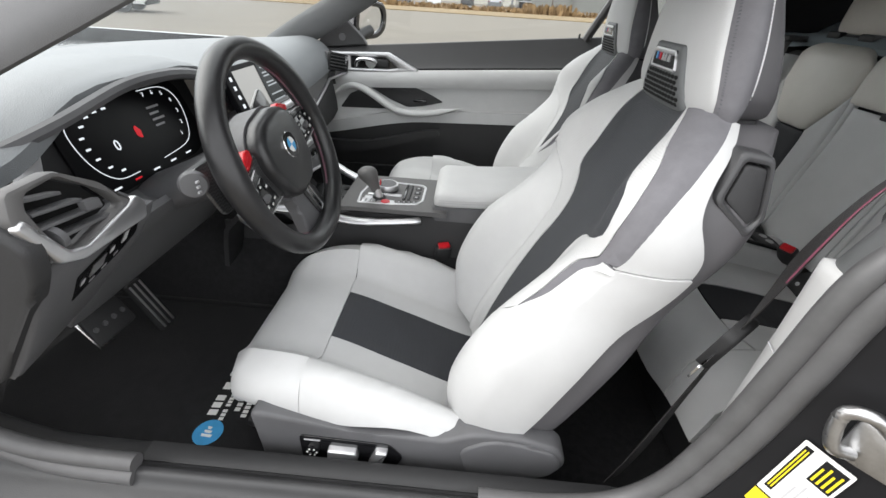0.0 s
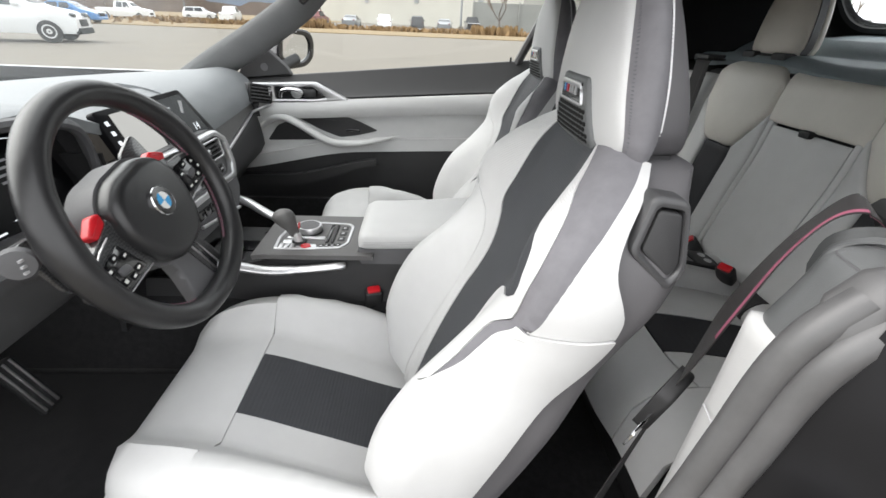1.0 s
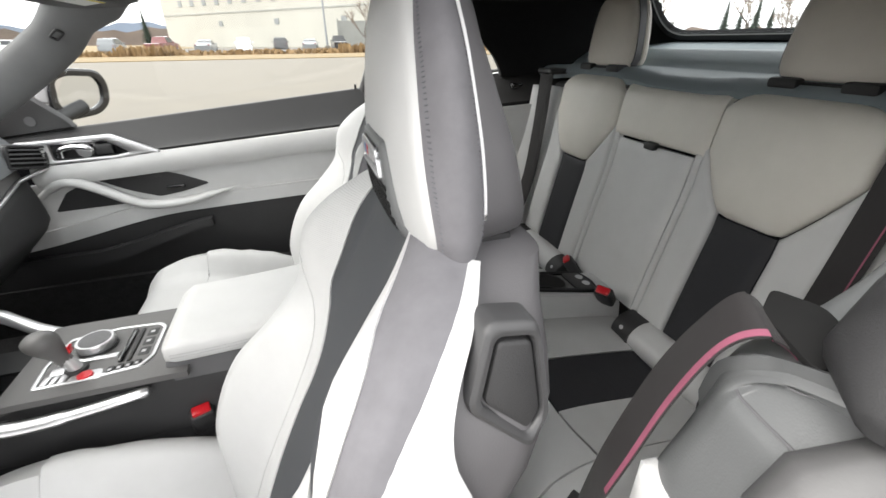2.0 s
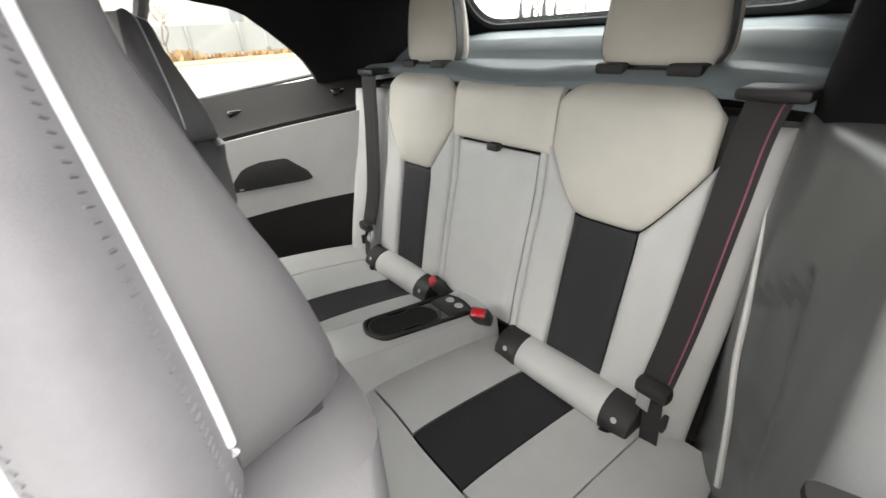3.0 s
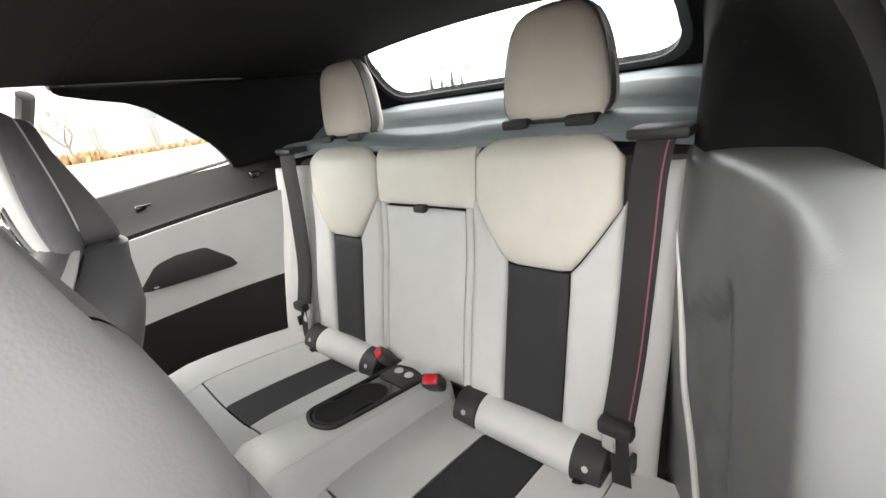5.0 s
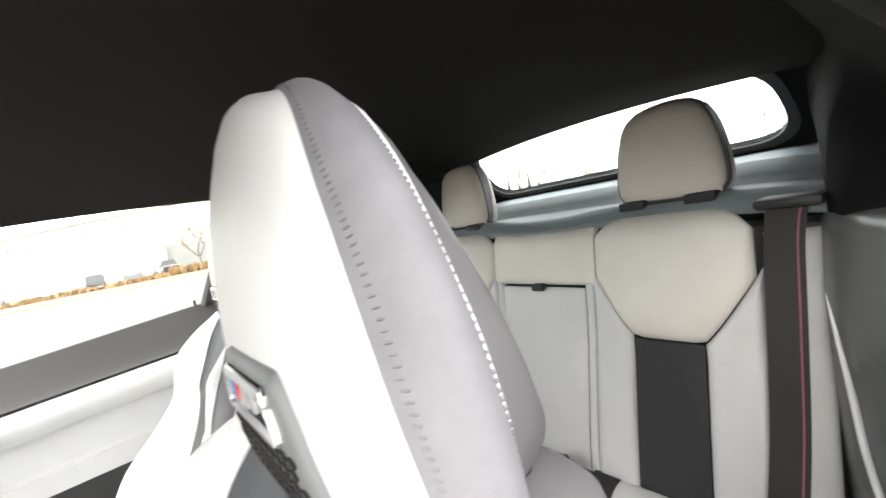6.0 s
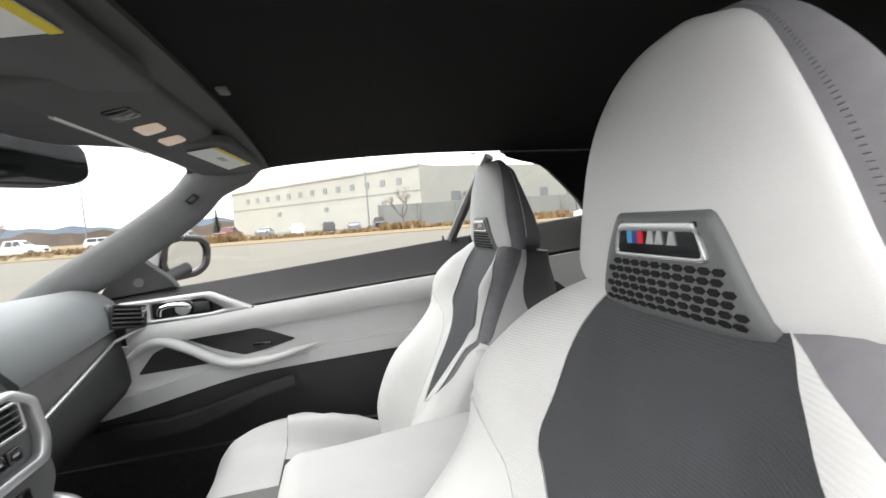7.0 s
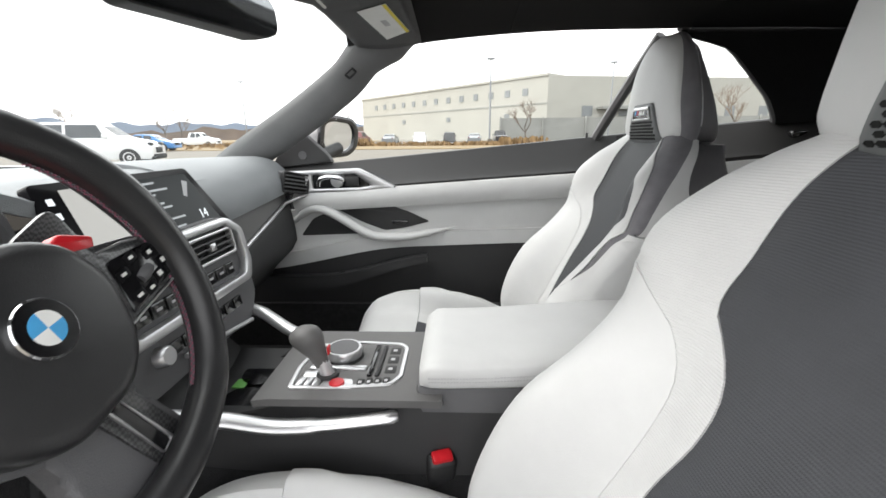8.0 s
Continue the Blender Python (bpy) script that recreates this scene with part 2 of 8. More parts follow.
def loft(rings, closed=True, caps=True, bm=None):
    """A skin over rings of points, each ring with the same count."""
    bm = bm or bmesh.new()
    vs = [[bm.verts.new(Vector(p)) for p in r] for r in rings]
    n = len(vs[0])
    for a, b in zip(vs, vs[1:]):
        for i in range(n if closed else n - 1):
            bm.faces.new((a[i], a[(i + 1) % n], b[(i + 1) % n], b[i]))
    if caps and closed:
        bm.faces.new(vs[0][::-1])
        bm.faces.new(vs[-1])
    return bm


def spline(pts, n=8):
    """Catmull-Rom through points of any width."""
    pts = [tuple(p) for p in pts]
    q = [pts[0]] + pts + [pts[-1]]
    out = []
    for k in range(1, len(q) - 2):
        for i in range(n):
            t = i / n
            out.append(tuple(0.5 * (2 * b + (c - a) * t + (2 * a - 5 * b + 4 * c - d) * t * t + (3 * b - a - 3 * c + d) * t ** 3) for a, b, c, d in zip(q[k - 1], q[k], q[k + 1], q[k + 2])))
    out.append(pts[-1])
    return out


def table(rows):
    """A smooth function through rows of (x, y)."""
    xs, ys = [r[0] for r in rows], [r[1] for r in rows]

    def f(x):
        if x <= xs[0]:
            return ys[0]
        if x >= xs[-1]:
            return ys[-1]
        k = max(i for i in range(len(xs) - 1) if xs[i] <= x)
        t = (x - xs[k]) / (xs[k + 1] - xs[k])
        m = [0.0] * len(xs)
        for i in range(1, len(xs) - 1):
            m[i] = (ys[i + 1] - ys[i - 1]) / (xs[i + 1] - xs[i - 1])
        h = xs[k + 1] - xs[k]
        return (2 * t ** 3 - 3 * t ** 2 + 1) * ys[k] + (t ** 3 - 2 * t ** 2 + t) * h * m[k] + (-2 * t ** 3 + 3 * t ** 2) * ys[k + 1] + (t ** 3 - t ** 2) * h * m[k + 1]
    return f


def tube(pts, r, seg=10, flat=1.0, up=(0, 0, 1), bm=None, caps=True):
    """A tube along points; r a number or one per point; flat squashes it across up."""
    pts = [Vector(p) for p in pts]
    rings = []
    for i, p in enumerate(pts):
        d = (pts[min(i + 1, len(pts) - 1)] - pts[max(i - 1, 0)]).normalized()
        side = d.cross(Vector(up))
        side = side.normalized() if side.length > 1e-6 else Vector((1, 0, 0))
        nn = side.cross(d).normalized()
        rad = r[i] if isinstance(r, (list, tuple)) else r
        rings.append([p + side * math.cos(a) * rad + nn * math.sin(a) * rad * flat for a in (2 * math.pi * k / seg for k in range(seg))])
    return loft(rings, True, caps, bm)


def ribbon(pts, width, thick, across, bm=None):
    """A flat strap along points, wide along the vector across."""
    pts = [Vector(p) for p in pts]
    ac = Vector(across).normalized()
    rings = []
    for i, p in enumerate(pts):
        d = (pts[min(i + 1, len(pts) - 1)] - pts[max(i - 1, 0)]).normalized()
        a = (ac - d * ac.dot(d)).normalized()
        nn = d.cross(a)
        rings.append([p - a * width / 2 - nn * thick / 2, p + a * width / 2 - nn * thick / 2, p + a * width / 2 + nn * thick / 2, p - a * width / 2 + nn * thick / 2])
    return loft(rings, True, True, bm)


def box(lo, hi, r=0.003, seg=2, m=None, bm=None):
    own = bmesh.new()
    bmesh.ops.create_cube(own, size=1.0)
    lo, hi = Vector(lo), Vector(hi)
    for v in own.verts:
        v.co = Vector(((lo[i] + hi[i]) / 2 + v.co[i] * (hi[i] - lo[i]) for i in range(3)))
    if r:
        bmesh.ops.bevel(own, geom=own.edges[:], offset=r, segments=seg, affect="EDGES", profile=0.5)
    if m is not None:
        own.transform(m)
    return merge(bm, own)


def merge(bm, other):
    if bm is None:
        return other
    me = bpy.data.meshes.new("tmp")
    other.to_mesh(me)
    other.free()
    bm.from_mesh(me)
    bpy.data.meshes.remove(me)
    return bm


def slab(poly, place, thick, r=0.0, seg=2, bm=None):
    """A plate with the outline poly of (a, b), laid out by place(a, b, c), c from 0 to thick."""
    own = bmesh.new()
    lo = [own.verts.new((a, b, 0)) for a, b in poly]
    f = own.faces.new(lo)
    g = bmesh.ops.extrude_face_region(own, geom=[f])
    vs = [v for v in g["geom"] if isinstance(v, bmesh.types.BMVert)]
    for v in vs:
        v.co.z = thick
    if r:
        top = [e for e in own.edges if abs(e.verts[0].co.z - thick) < 1e-9 and abs(e.verts[1].co.z - thick) < 1e-9]
        bmesh.ops.bevel(own, geom=top, offset=r, segments=seg, affect="EDGES", profile=0.5)
    for v in own.verts:
        v.co = Vector(place(*v.co))
    return merge(bm, own)


def ring_frame(outer, inner, place, thick, r=0.002, bm=None):
    """A frame between two outlines with the same count of points."""
    own = bmesh.new()
    n = len(outer)
    rings = []
    for c, po, pi in ((0, outer, inner), (thick, outer, inner)):
        rings.append(([own.verts.new((a, b, c)) for a, b in po], [own.verts.new((a, b, c)) for a, b in pi]))
    (o0, i0), (o1, i1) = rings
    for k in range(n):
        m = (k + 1) % n
        own.faces.new((o1[k], o1[m], i1[m], i1[k]))
        own.faces.new((o0[k], i0[k], i0[m], o0[m]))
        own.faces.new((o0[k], o0[m], o1[m], o1[k]))
        own.faces.new((i0[k], i1[k], i1[m], i0[m]))
    if r:
        top = [e for e in own.edges if abs(e.verts[0].co.z - thick) < 1e-9 and abs(e.verts[1].co.z - thick) < 1e-9 and len(e.link_faces) == 2 and abs(e.link_faces[0].normal.dot(e.link_faces[1].normal)) < 0.5]
        own.normal_update()
        top = [e for e in own.edges if e.verts[0].co.z > thick * 0.99 and e.verts[1].co.z > thick * 0.99 and any(abs(f.normal.z) < 0.5 for f in e.link_faces)]
        bmesh.ops.bevel(own, geom=top, offset=r, segments=2, affect="EDGES", profile=0.5)
    for v in own.verts:
        v.co = Vector(place(*v.co))
    return merge(bm, own)


def rounded(poly, r, n=4):
    """The outline poly with its corners rounded."""
    out = []
    m = len(poly)
    for i in range(m):
        a, b, c = Vector(poly[i - 1]), Vector(poly[i]), Vector(poly[(i + 1) % m])
        rr = min(r, (a - b).length * 0.45, (c - b).length * 0.45)
        p, q = b + (a - b).normalized() * rr, b + (c - b).normalized() * rr
        for k in range(n + 1):
            t = k / n
            out.append(tuple((1 - t) ** 2 * p + 2 * t * (1 - t) * b + t * t * q))
    return out


def lathe(profile, centre, axis, seg=24, bm=None):
    """A turned body: profile of (radius, height) along axis from centre."""
    ax = Vector(axis).normalized()
    s = ax.orthogonal().normalized()
    t = ax.cross(s)
    c = Vector(centre)
    return loft([[c + ax * h + (s * math.cos(a) + t * math.sin(a)) * max(r, 1e-5) for a in (2 * math.pi * k / seg for k in range(seg))] for r, h in profile], True, True, bm)


def on_x(x, sign=1):
    """Lays an outline of (y, z) on the plane at x, rising along sign * x."""
    return lambda a, b, c: (x + sign * c, a, b)


def on_y(y, sign=1):
    return lambda a, b, c: (a, y + sign * c, b)


def on_z(z, sign=1):
    return lambda a, b, c: (a, b, z + sign * c)


def frame_of(o, ex, ey):
    """Lays an outline out from o along ex and ey, rising along their normal."""
    o, ex, ey = Vector(o), Vector(ex).normalized(), Vector(ey)
    ey = (ey - ex * ey.dot(ex)).normalized()
    ez = ex.cross(ey)
    return lambda a, b, c: o + ex * a + ey * b + ez * c


def letters(text, size, place, mat, parent, name="print"):
    """Words as thin raised print; place lays (a, b, c) out."""
    cu = bpy.data.curves.new(name, "FONT")
    cu.body, cu.size, cu.extrude, cu.align_x, cu.resolution_u = text, size, 0.0003, "CENTER", 2
    tmp = bpy.data.objects.new(name, cu)
    me = bpy.data.meshes.new_from_object(tmp)
    bpy.data.objects.remove(tmp)
    bm = bmesh.new()
    bm.from_mesh(me)
    bpy.data.meshes.remove(me)
    for v in bm.verts:
        v.co = Vector(place(*v.co))
    return part(name, bm, mat, parent)


def stitches(pts, mat, parent, length=0.004, gap=0.003, r=0.0006, lift=(0, 0, 0)):
    """A row of short thread stitches along points, in one mesh."""
    bm = bmesh.new()
    pts = [Vector(p) + Vector(lift) for p in pts]
    step = 0.0015
    dense = []
    for a, b in zip(pts, pts[1:]):
        k = max(1, int((b - a).length / step))
        dense += [a.lerp(b, i / k) for i in range(k)]
    n = max(1, int(length / step))
    g = max(1, int(gap / step))
    i = 0
    while i + n < len(dense):
        tube([dense[i], dense[i + n]], r, 5, bm=bm)
        i += n + g
    return part("stitching", bm, mat, parent)

# ---- car shell: floor, roof, pillars, windows ----
FLOOR = 0.31
roof_mid = table([(-0.36, 1.225), (-0.26, 1.256), (-0.17, 1.278), (-0.05, 1.303), (0.3, 1.325), (0.8, 1.325), (1.1, 1.318), (1.28, 1.318), (1.40, 1.300)])


def roof_z(x, y):
    return roof_mid(x) - 0.036 * (y / 0.56) ** 2 - 0.02 * max(0, abs(y) / 0.56 - 0.8)


quarter_y = table([(0.40, 0.735), (0.50, 0.722), (0.65, 0.70), (0.85, 0.635), (1.05, 0.54), (1.2, 0.50), (1.45, 0.48)])


def smooth_step(a, b, x):
    t = max(0.0, min(1.0, (x - a) / (b - a)))
    return t * t * (3 - 2 * t)


belt_z = lambda x: 0.973 + 0.091 * x
# plan and top of the leather side trim behind the driver's door
side_y = table([(0.43, 0.742), (0.445, 0.72), (0.462, 0.70), (0.49, 0.674), (0.54, 0.654), (0.65, 0.645), (0.80, 0.626), (0.90, 0.598), (1.0, 0.560), (1.10, 0.53), (1.45, 0.49)])
side_top = table([(0.40, 0.994), (0.50, 1.004), (0.56, 1.012), (0.62, 1.032), (0.68, 1.060), (0.80, 1.070), (0.92, 1.070), (1.10, 1.068), (1.45, 1.07)])

# floor and tunnel
bm = bmesh.new()
patch(lambda u, v: (u, v, FLOOR - 0.012 - 0.05 * max(0, min(1, (u - 0.15) / 0.1))), -1.25, 0.72, -0.70, 0.70, 30, 8, thick=0.03, bm=bm)
floor = part("floor", bm, M_CARPET)
tagged(floor, "black carpeted car floor under the seats", "floor", kind="structure")
bm = patch(lambda u, v: (-1.0 - 0.30 * u, v, FLOOR + 0.03 + 0.42 * u), 0, 1, -0.70, 0.70, 6, 8, thick=0.03, flip=-1)
tagged(part("footwell_bulkhead", bm, M_CARPET), "black carpeted front bulkhead of the footwells", "bulkhead", kind="structure")
tun = table([(-0.16, 0.30), (-0.13, 0.40), (-0.10, 0.50), (0.0, 0.53), (0.10, 0.50), (0.13, 0.40), (0.16, 0.30)])
bm = patch(lambda u, v: (v, u, tun(u)), -0.16, 0.16, -1.2, 0.40, 12, 4, thick=0.02)
tagged(part("transmission_tunnel", bm, M_CARPET), "black carpeted tunnel along the middle of the floor", "tunnel", kind="structure")
# step up under the rear bench
bm = box((0.60, -0.55, 0.24), (0.66, 0.55, 0.44), 0.015)
tagged(part("rear_footwell_step", bm, M_CARPET), "black carpeted riser below the rear bench", "riser", kind="structure")
for sgn, nm in ((-1, "driver"), (1, "passenger")):
    bm = patch(lambda u, v: (u, sgn * (0.69 - 0.0 * v), v), -1.3, 0.62, FLOOR - 0.08, 0.40 if sgn < 0 else 0.46, 6, 3, thick=0.02)
    tagged(part("footwell_side_" + nm, bm, M_CARPET), "black carpeted side of the footwell", "footwell side", kind="structure")

# headliner of the folding roof
bm = patch(lambda u, v: (v, u, roof_z(v, u)), -0.555, 0.555, -0.075, 1.292, 24, 30, puff=0.0, thick=0.025, flip=1)
tagged(part("ceiling", bm, M_LINER), "black woven headliner of a closed soft top", "headliner", kind="structure")
# cross seam of the folding roof
for x in (0.16, 0.62):
    bm = tube([(x, y, roof_z(x, y) + 0.0005) for y in [i * 0.05 - 0.55 for i in range(23)]], 0.0022, 6, flat=0.6)
    tagged(part("trim_roof_seam", bm, M_LINER), "black cross seam of the soft top lining", "seam", kind="structure")
# front header with the sun visors
def header_s(u, v):
    k = max(0.0, min(1.0, (v + 0.238) / 0.168))
    fwd = 0.062 * math.exp(-((u + 0.05) / 0.18) ** 4) * (1 - k)
    return (v - fwd, u, (1.256 - 0.008 * (u / 0.5) ** 2) * (1 - k) + (roof_z(v, u) - 0.010) * k - 0.32 * fwd)


bm = patch(header_s, -0.525, 0.525, -0.238, -0.07, 24, 10, puff=0.003, edge=0.02, thick=0.03, flip=1)
tagged(part("trim_header", bm, M_VISOR), "dark padded windscreen header below the roof", "header trim", kind="structure")

# roof side rails and the lining round the quarter windows
RAIL = [(-0.26, 0.505, 1.262), (-0.15, 0.535, 1.276), (0.0, 0.556, 1.289), (0.25, 0.57, 1.304), (0.60, 0.575, 1.306)]
quarter_edge = table([(0.0, 0.965), (0.3, 0.93), (0.5, 0.88), (0.7, 0.815), (0.88, 0.735), (1.0, 0.60)])
driver_edge = table([(0.0, 0.84), (0.35, 0.80), (0.62, 0.73), (0.85, 0.65), (1.0, 0.52)])


def lining(sgn):
    def S(u, v):
        base = min(quarter_y(u) + 0.10, 0.80)
        if sgn < 0:
            base = side_y(max(u, 0.5)) + 0.085 - 0.080 * smooth_step(0.93, 1.04, u)
            return (u, -(base + (0.56 - 0.10 * max(0, (u - 1.1) / 0.35) - base) * max(v, 0.0) ** 1.6), side_top(u) - 0.016 + (roof_z(min(u, 1.34), 0.54) + 0.026 - side_top(u)) * v)
        top = 0.56 - 0.10 * max(0, (u - 1.1) / 0.35)
        return (u, sgn * (base + (top - base) * (max(v, 0.0) ** 1.15)), belt_z(u) - 0.01 + (roof_z(min(u, 1.34), 0.54) + 0.01 - belt_z(u)) * v)
    return S


for sgn, nm in ((-1, "driver"), (1, "passenger")):
    bm = tube(spline([(x, sgn * y, z) for x, y, z in RAIL], 8), 0.017, 10, flat=0.9)
    tagged(part("trim_roof_rail_" + nm, bm, M_LINER), "black fabric-covered side rail of the roof", "roof rail", kind="structure")
    bm = patch(lining(sgn), driver_edge if sgn < 0 else quarter_edge, 1.42, 0.0, 1.0, 16, 16, puff=0.003, edge=0.02, thick=0.025, flip=-sgn)
    tagged(part("wall_roof_side_" + nm, bm, M_LINER), "black fabric rear side of the soft top", "roof side", kind="structure")
    edge = [lining(sgn)((driver_edge if sgn < 0 else quarter_edge)(v), v) for v in [i / 14 for i in range(15)]]
    bm = tube(edge, 0.011, 8)
    tagged(part("trim_quarter_seal_" + nm, bm, M_SEAL), "black rubber seal round the quarter window", "window seal", kind="structure")

# rear wall of the roof with the heated window
REAR = frame_of((1.445, 0, 1.165), (0, 1, 0), (-0.125, 0, 0.13))
win_out = rounded([(-0.62, -0.09), (0.62, -0.09), (0.58, 0.262), (-0.58, 0.262)], 0.03, 7)
win_in = rounded([(-0.432, 0.016), (0.432, 0.016), (0.41, 0.216), (-0.41, 0.216)], 0.085, 7)
tagged(part("wall_roof_rear", ring_frame(win_out, win_in, REAR, 0.02, 0.004), M_LINER), "black fabric rear of the soft top round the window", "roof rear", kind="structure")
w = thing("window_1", (1.42, 0, 1.18), "heated glass rear window of the soft top", "window", kind="structure")
p = part("pane", slab(win_in, lambda a, b, c: REAR(a, b, c + 0.004), 0.004), M_REARGLASS, w)
p.visible_shadow = False
part("window_frame", ring_frame(rounded([(-0.452, -0.002), (0.452, -0.002), (0.428, 0.233), (-0.428, 0.233)], 0.095, 7), win_in, lambda a, b, c: REAR(a, b, c - 0.004), 0.008, 0.002), M_BLACK, w)
bm = bmesh.new()
for i in range(9):
    tube([REAR(-0.39, 0.035 + i * 0.0145, 0.0085), REAR(0.39, 0.035 + i * 0.0145, 0.0085)], 0.0004, 4, bm=bm)
part("heating_wires", bm, M_BLACK, w)

# A-pillars
for sgn, nm in ((-1, "driver"), (1, "passenger")):
    path = spline([(-0.050, 0.548, 1.298), (-0.130, 0.524, 1.276), (-0.215, 0.537, 1.232), (-0.300, 0.590, 1.168), (-0.470, 0.668, 1.072), (-0.665, 0.735, 0.970), (-0.77, 0.77, 0.91)], 8)
    rings = []
    for i, (x, y, z) in enumerate(path):
        k = i / (len(path) - 1)
        wdt = (0.040 + 0.016 * math.exp(-(k / 0.25) ** 2) + 0.012 * k) * (0.2 + 0.8 * smooth_step(0.0, 0.24, k))
        a, b = Vector((x, sgn * y, z)), Vector((0.62, sgn * -0.75, 0.2)).normalized()
        along = (Vector(path[min(i + 1, len(path) - 1)]) - Vector(path[max(i - 1, 0)]))
        along = Vector((along.x, sgn * along.y, along.z)).normalized()
        face = Vector((0.55, -sgn * 0.8, -0.1))
        face = (face - along * face.dot(along)).normalized()
        side = along.cross(face)
        rings.append([a + side * (wdt * 1.15 * math.cos(t)) + face * (0.022 * math.sin(t)) for t in (2 * math.pi * j / 16 for j in range(16))])
    bm = loft(rings)
    ap = tagged(part("a_pillar_trim", bm, M_PILLAR), "dark grey grained trim of the windscreen pillar", "pillar trim", kind="structure")
    if sgn == 1:
        place = frame_of((-0.263, 0.535, 1.187), (-0.45, 0.25, -0.30), (0.50, 0.30, -0.3))
        part("airbag_badge", ring_frame(rounded([(-0.017, -0.010), (0.017, -0.010), (0.017, 0.010), (-0.017, 0.010)], 0.006), rounded([(-0.012, -0.005), (0.012, -0.005), (0.012, 0.005), (-0.012, 0.005)], 0.003), lambda a, b, c: place(a, b, c - 0.001), 0.004, 0.001), M_BLACK, ap)

# windscreen
w = thing("window_2", (-0.7, 0, 0.95), "clear laminated windscreen", "window", kind="structure")
def screen_s(u, v):
    x0, x1 = -1.10 + 0.30 * u * u * 1.2, -0.236 + 0.03 * u * u
    return (x0 + (x1 - x0) * v, u * (0.74 - 0.22 * v), 0.93 + (1.25 - 0.93) * v + 0.02 * math.sin(v * math.pi))
p = part("pane", patch(screen_s, -1, 1, 0, 1, 16, 8, thick=0.004), M_GLASS, w)
p.visible_shadow = False
# passenger door window and quarter window
w = thing("window_3", (0.0, 0.80, 0.97), "clear side window of the passenger door, closed", "window", kind="structure")
def side_glass(u, v):
    zt = 1.285 - 0.02 * max(0, -u) * 2
    return (u, 0.815 - 0.225 * max(v, 0.0) ** 1.1, belt_z(u) - 0.015 + (1.29 - belt_z(u)) * v)
p = part("pane", patch(side_glass, lambda v: -0.52 + 0.36 * v, lambda v: 0.47 + 0.085 * v, 0, 1, 10, 8, thick=0.004), M_GLASS, w)
p.visible_shadow = False
w = thing("window_4", (0.8, 0.78, 1.03), "small clear quarter window beside the rear bench", "window", kind="structure")
p = part("pane", patch(lambda u, v: Vector(side_glass(u, v)) + Vector((0, -0.045 * max(0, u - 0.55) * v * 2, 0)), lambda v: 0.49 + 0.085 * v, lambda v: 1.07 - 0.3 * v, 0, 0.97, 8, 8, thick=0.004), M_GLASS, w)
p.visible_shadow = False
bm = tube([Vector(side_glass(0.478 + 0.085 * v, v)) + Vector((0, -0.012, 0)) for v in [i / 8 for i in range(9)]], 0.016, 8)
tagged(part("trim_window_divider", bm, M_SEAL), "black rubber seal between the side windows", "window seal", kind="structure")
bm = tube([(x, 0.812, belt_z(x) - 0.004) for x in [-0.5 + i * 0.1 for i in range(17)]], 0.006, 8)
tagged(part("trim_belt_seal", bm, M_SEAL), "black rubber seal along the window sill", "window seal", kind="structure")

# quarter window behind the open driver's door
w = thing("window_5", (0.8, -0.72, 1.06), "small clear quarter window behind the driver's door", "window", kind="structure")
p = part("pane", patch(lambda u, v: (u, -(0.725 - 0.05 * max(0, u - 0.6) - 0.13 * max(v, 0.0) ** 1.1), 1.07 + 0.21 * v), lambda v: 0.62 + 0.02 * v, lambda v: 1.02 - 0.28 * v, 0, 0.97, 8, 8, thick=0.004), M_GLASS, w)
p.visible_shadow = False

# car body under the windows on the passenger side
bm = patch(lambda u, v: (u, 0.845 + 0.05 * math.sin(v * 2.2), 0.2 + v * (belt_z(u) - 0.22)), -1.6, 1.9, 0, 1, 8, 8, thick=0.015, flip=-1)
tagged(part("car_body_side", bm, M_PAINT), "black painted outer side of the car", "car body", kind="structure")
bm = patch(lambda u, v: (v, u, 0.93 + 0.04 * (v + 1.1) * 0.5 - 0.05 * (u / 0.8) ** 2), -0.8, 0.8, -2.1, -1.10, 10, 8, thick=0.01)
tagged(part("car_bonnet", bm, M_PAINT), "black painted bonnet in front of the windscreen", "bonnet", kind="structure")
bm = patch(lambda u, v: (v, u, 1.055 - 0.02 * (u / 0.7) ** 2 - 0.05 * max(0, v - 1.7)), -0.75, 0.75, 1.53, 2.1, 10, 6, thick=0.01)
tagged(part("car_boot_lid", bm, M_PAINT), "black painted boot lid behind the rear window", "boot lid", kind="structure")

# driver's sill and door opening
sill_sec = spline([(-0.655, 0.29), (-0.660, 0.385), (-0.668, 0.415), (-0.690, 0.428), (-0.712, 0.430), (-0.720, 0.436), (-0.730, 0.450), (-0.742, 0.450), (-0.752, 0.436), (-0.770, 0.430), (-0.80, 0.418), (-0.84, 0.40), (-0.87, 0.34), (-0.875, 0.24)], 4)
xs = [-1.15 + i * 0.05 for i in range(37)]
def sill_ring(x):
    lift = 0.5 * max(0, -0.62 - x) ** 1.6 * 2.2 + 0.5 * max(0, x - 0.33) ** 1.6 * 1.2
    return [(x, y, z + (lift if z > 0.35 else 0)) for y, z in sill_sec]
sill = thing("door_sill", (-0.2, -0.76, 0.24), "dark grey door sill with a rubber seal along its edge", "door sill", kind="structure")
part("sill_panel", loft([sill_ring(x) for x in xs], closed=False, caps=False), M_SILL, sill)
part("scuff_plate", patch(lambda u, v: (u, v, 0.4325), -0.47, 0.33, -0.711, -0.676, 6, 4, puff=0.004, edge=0.01, thick=0.004), M_BLACK, sill, "black plastic scuff plate")
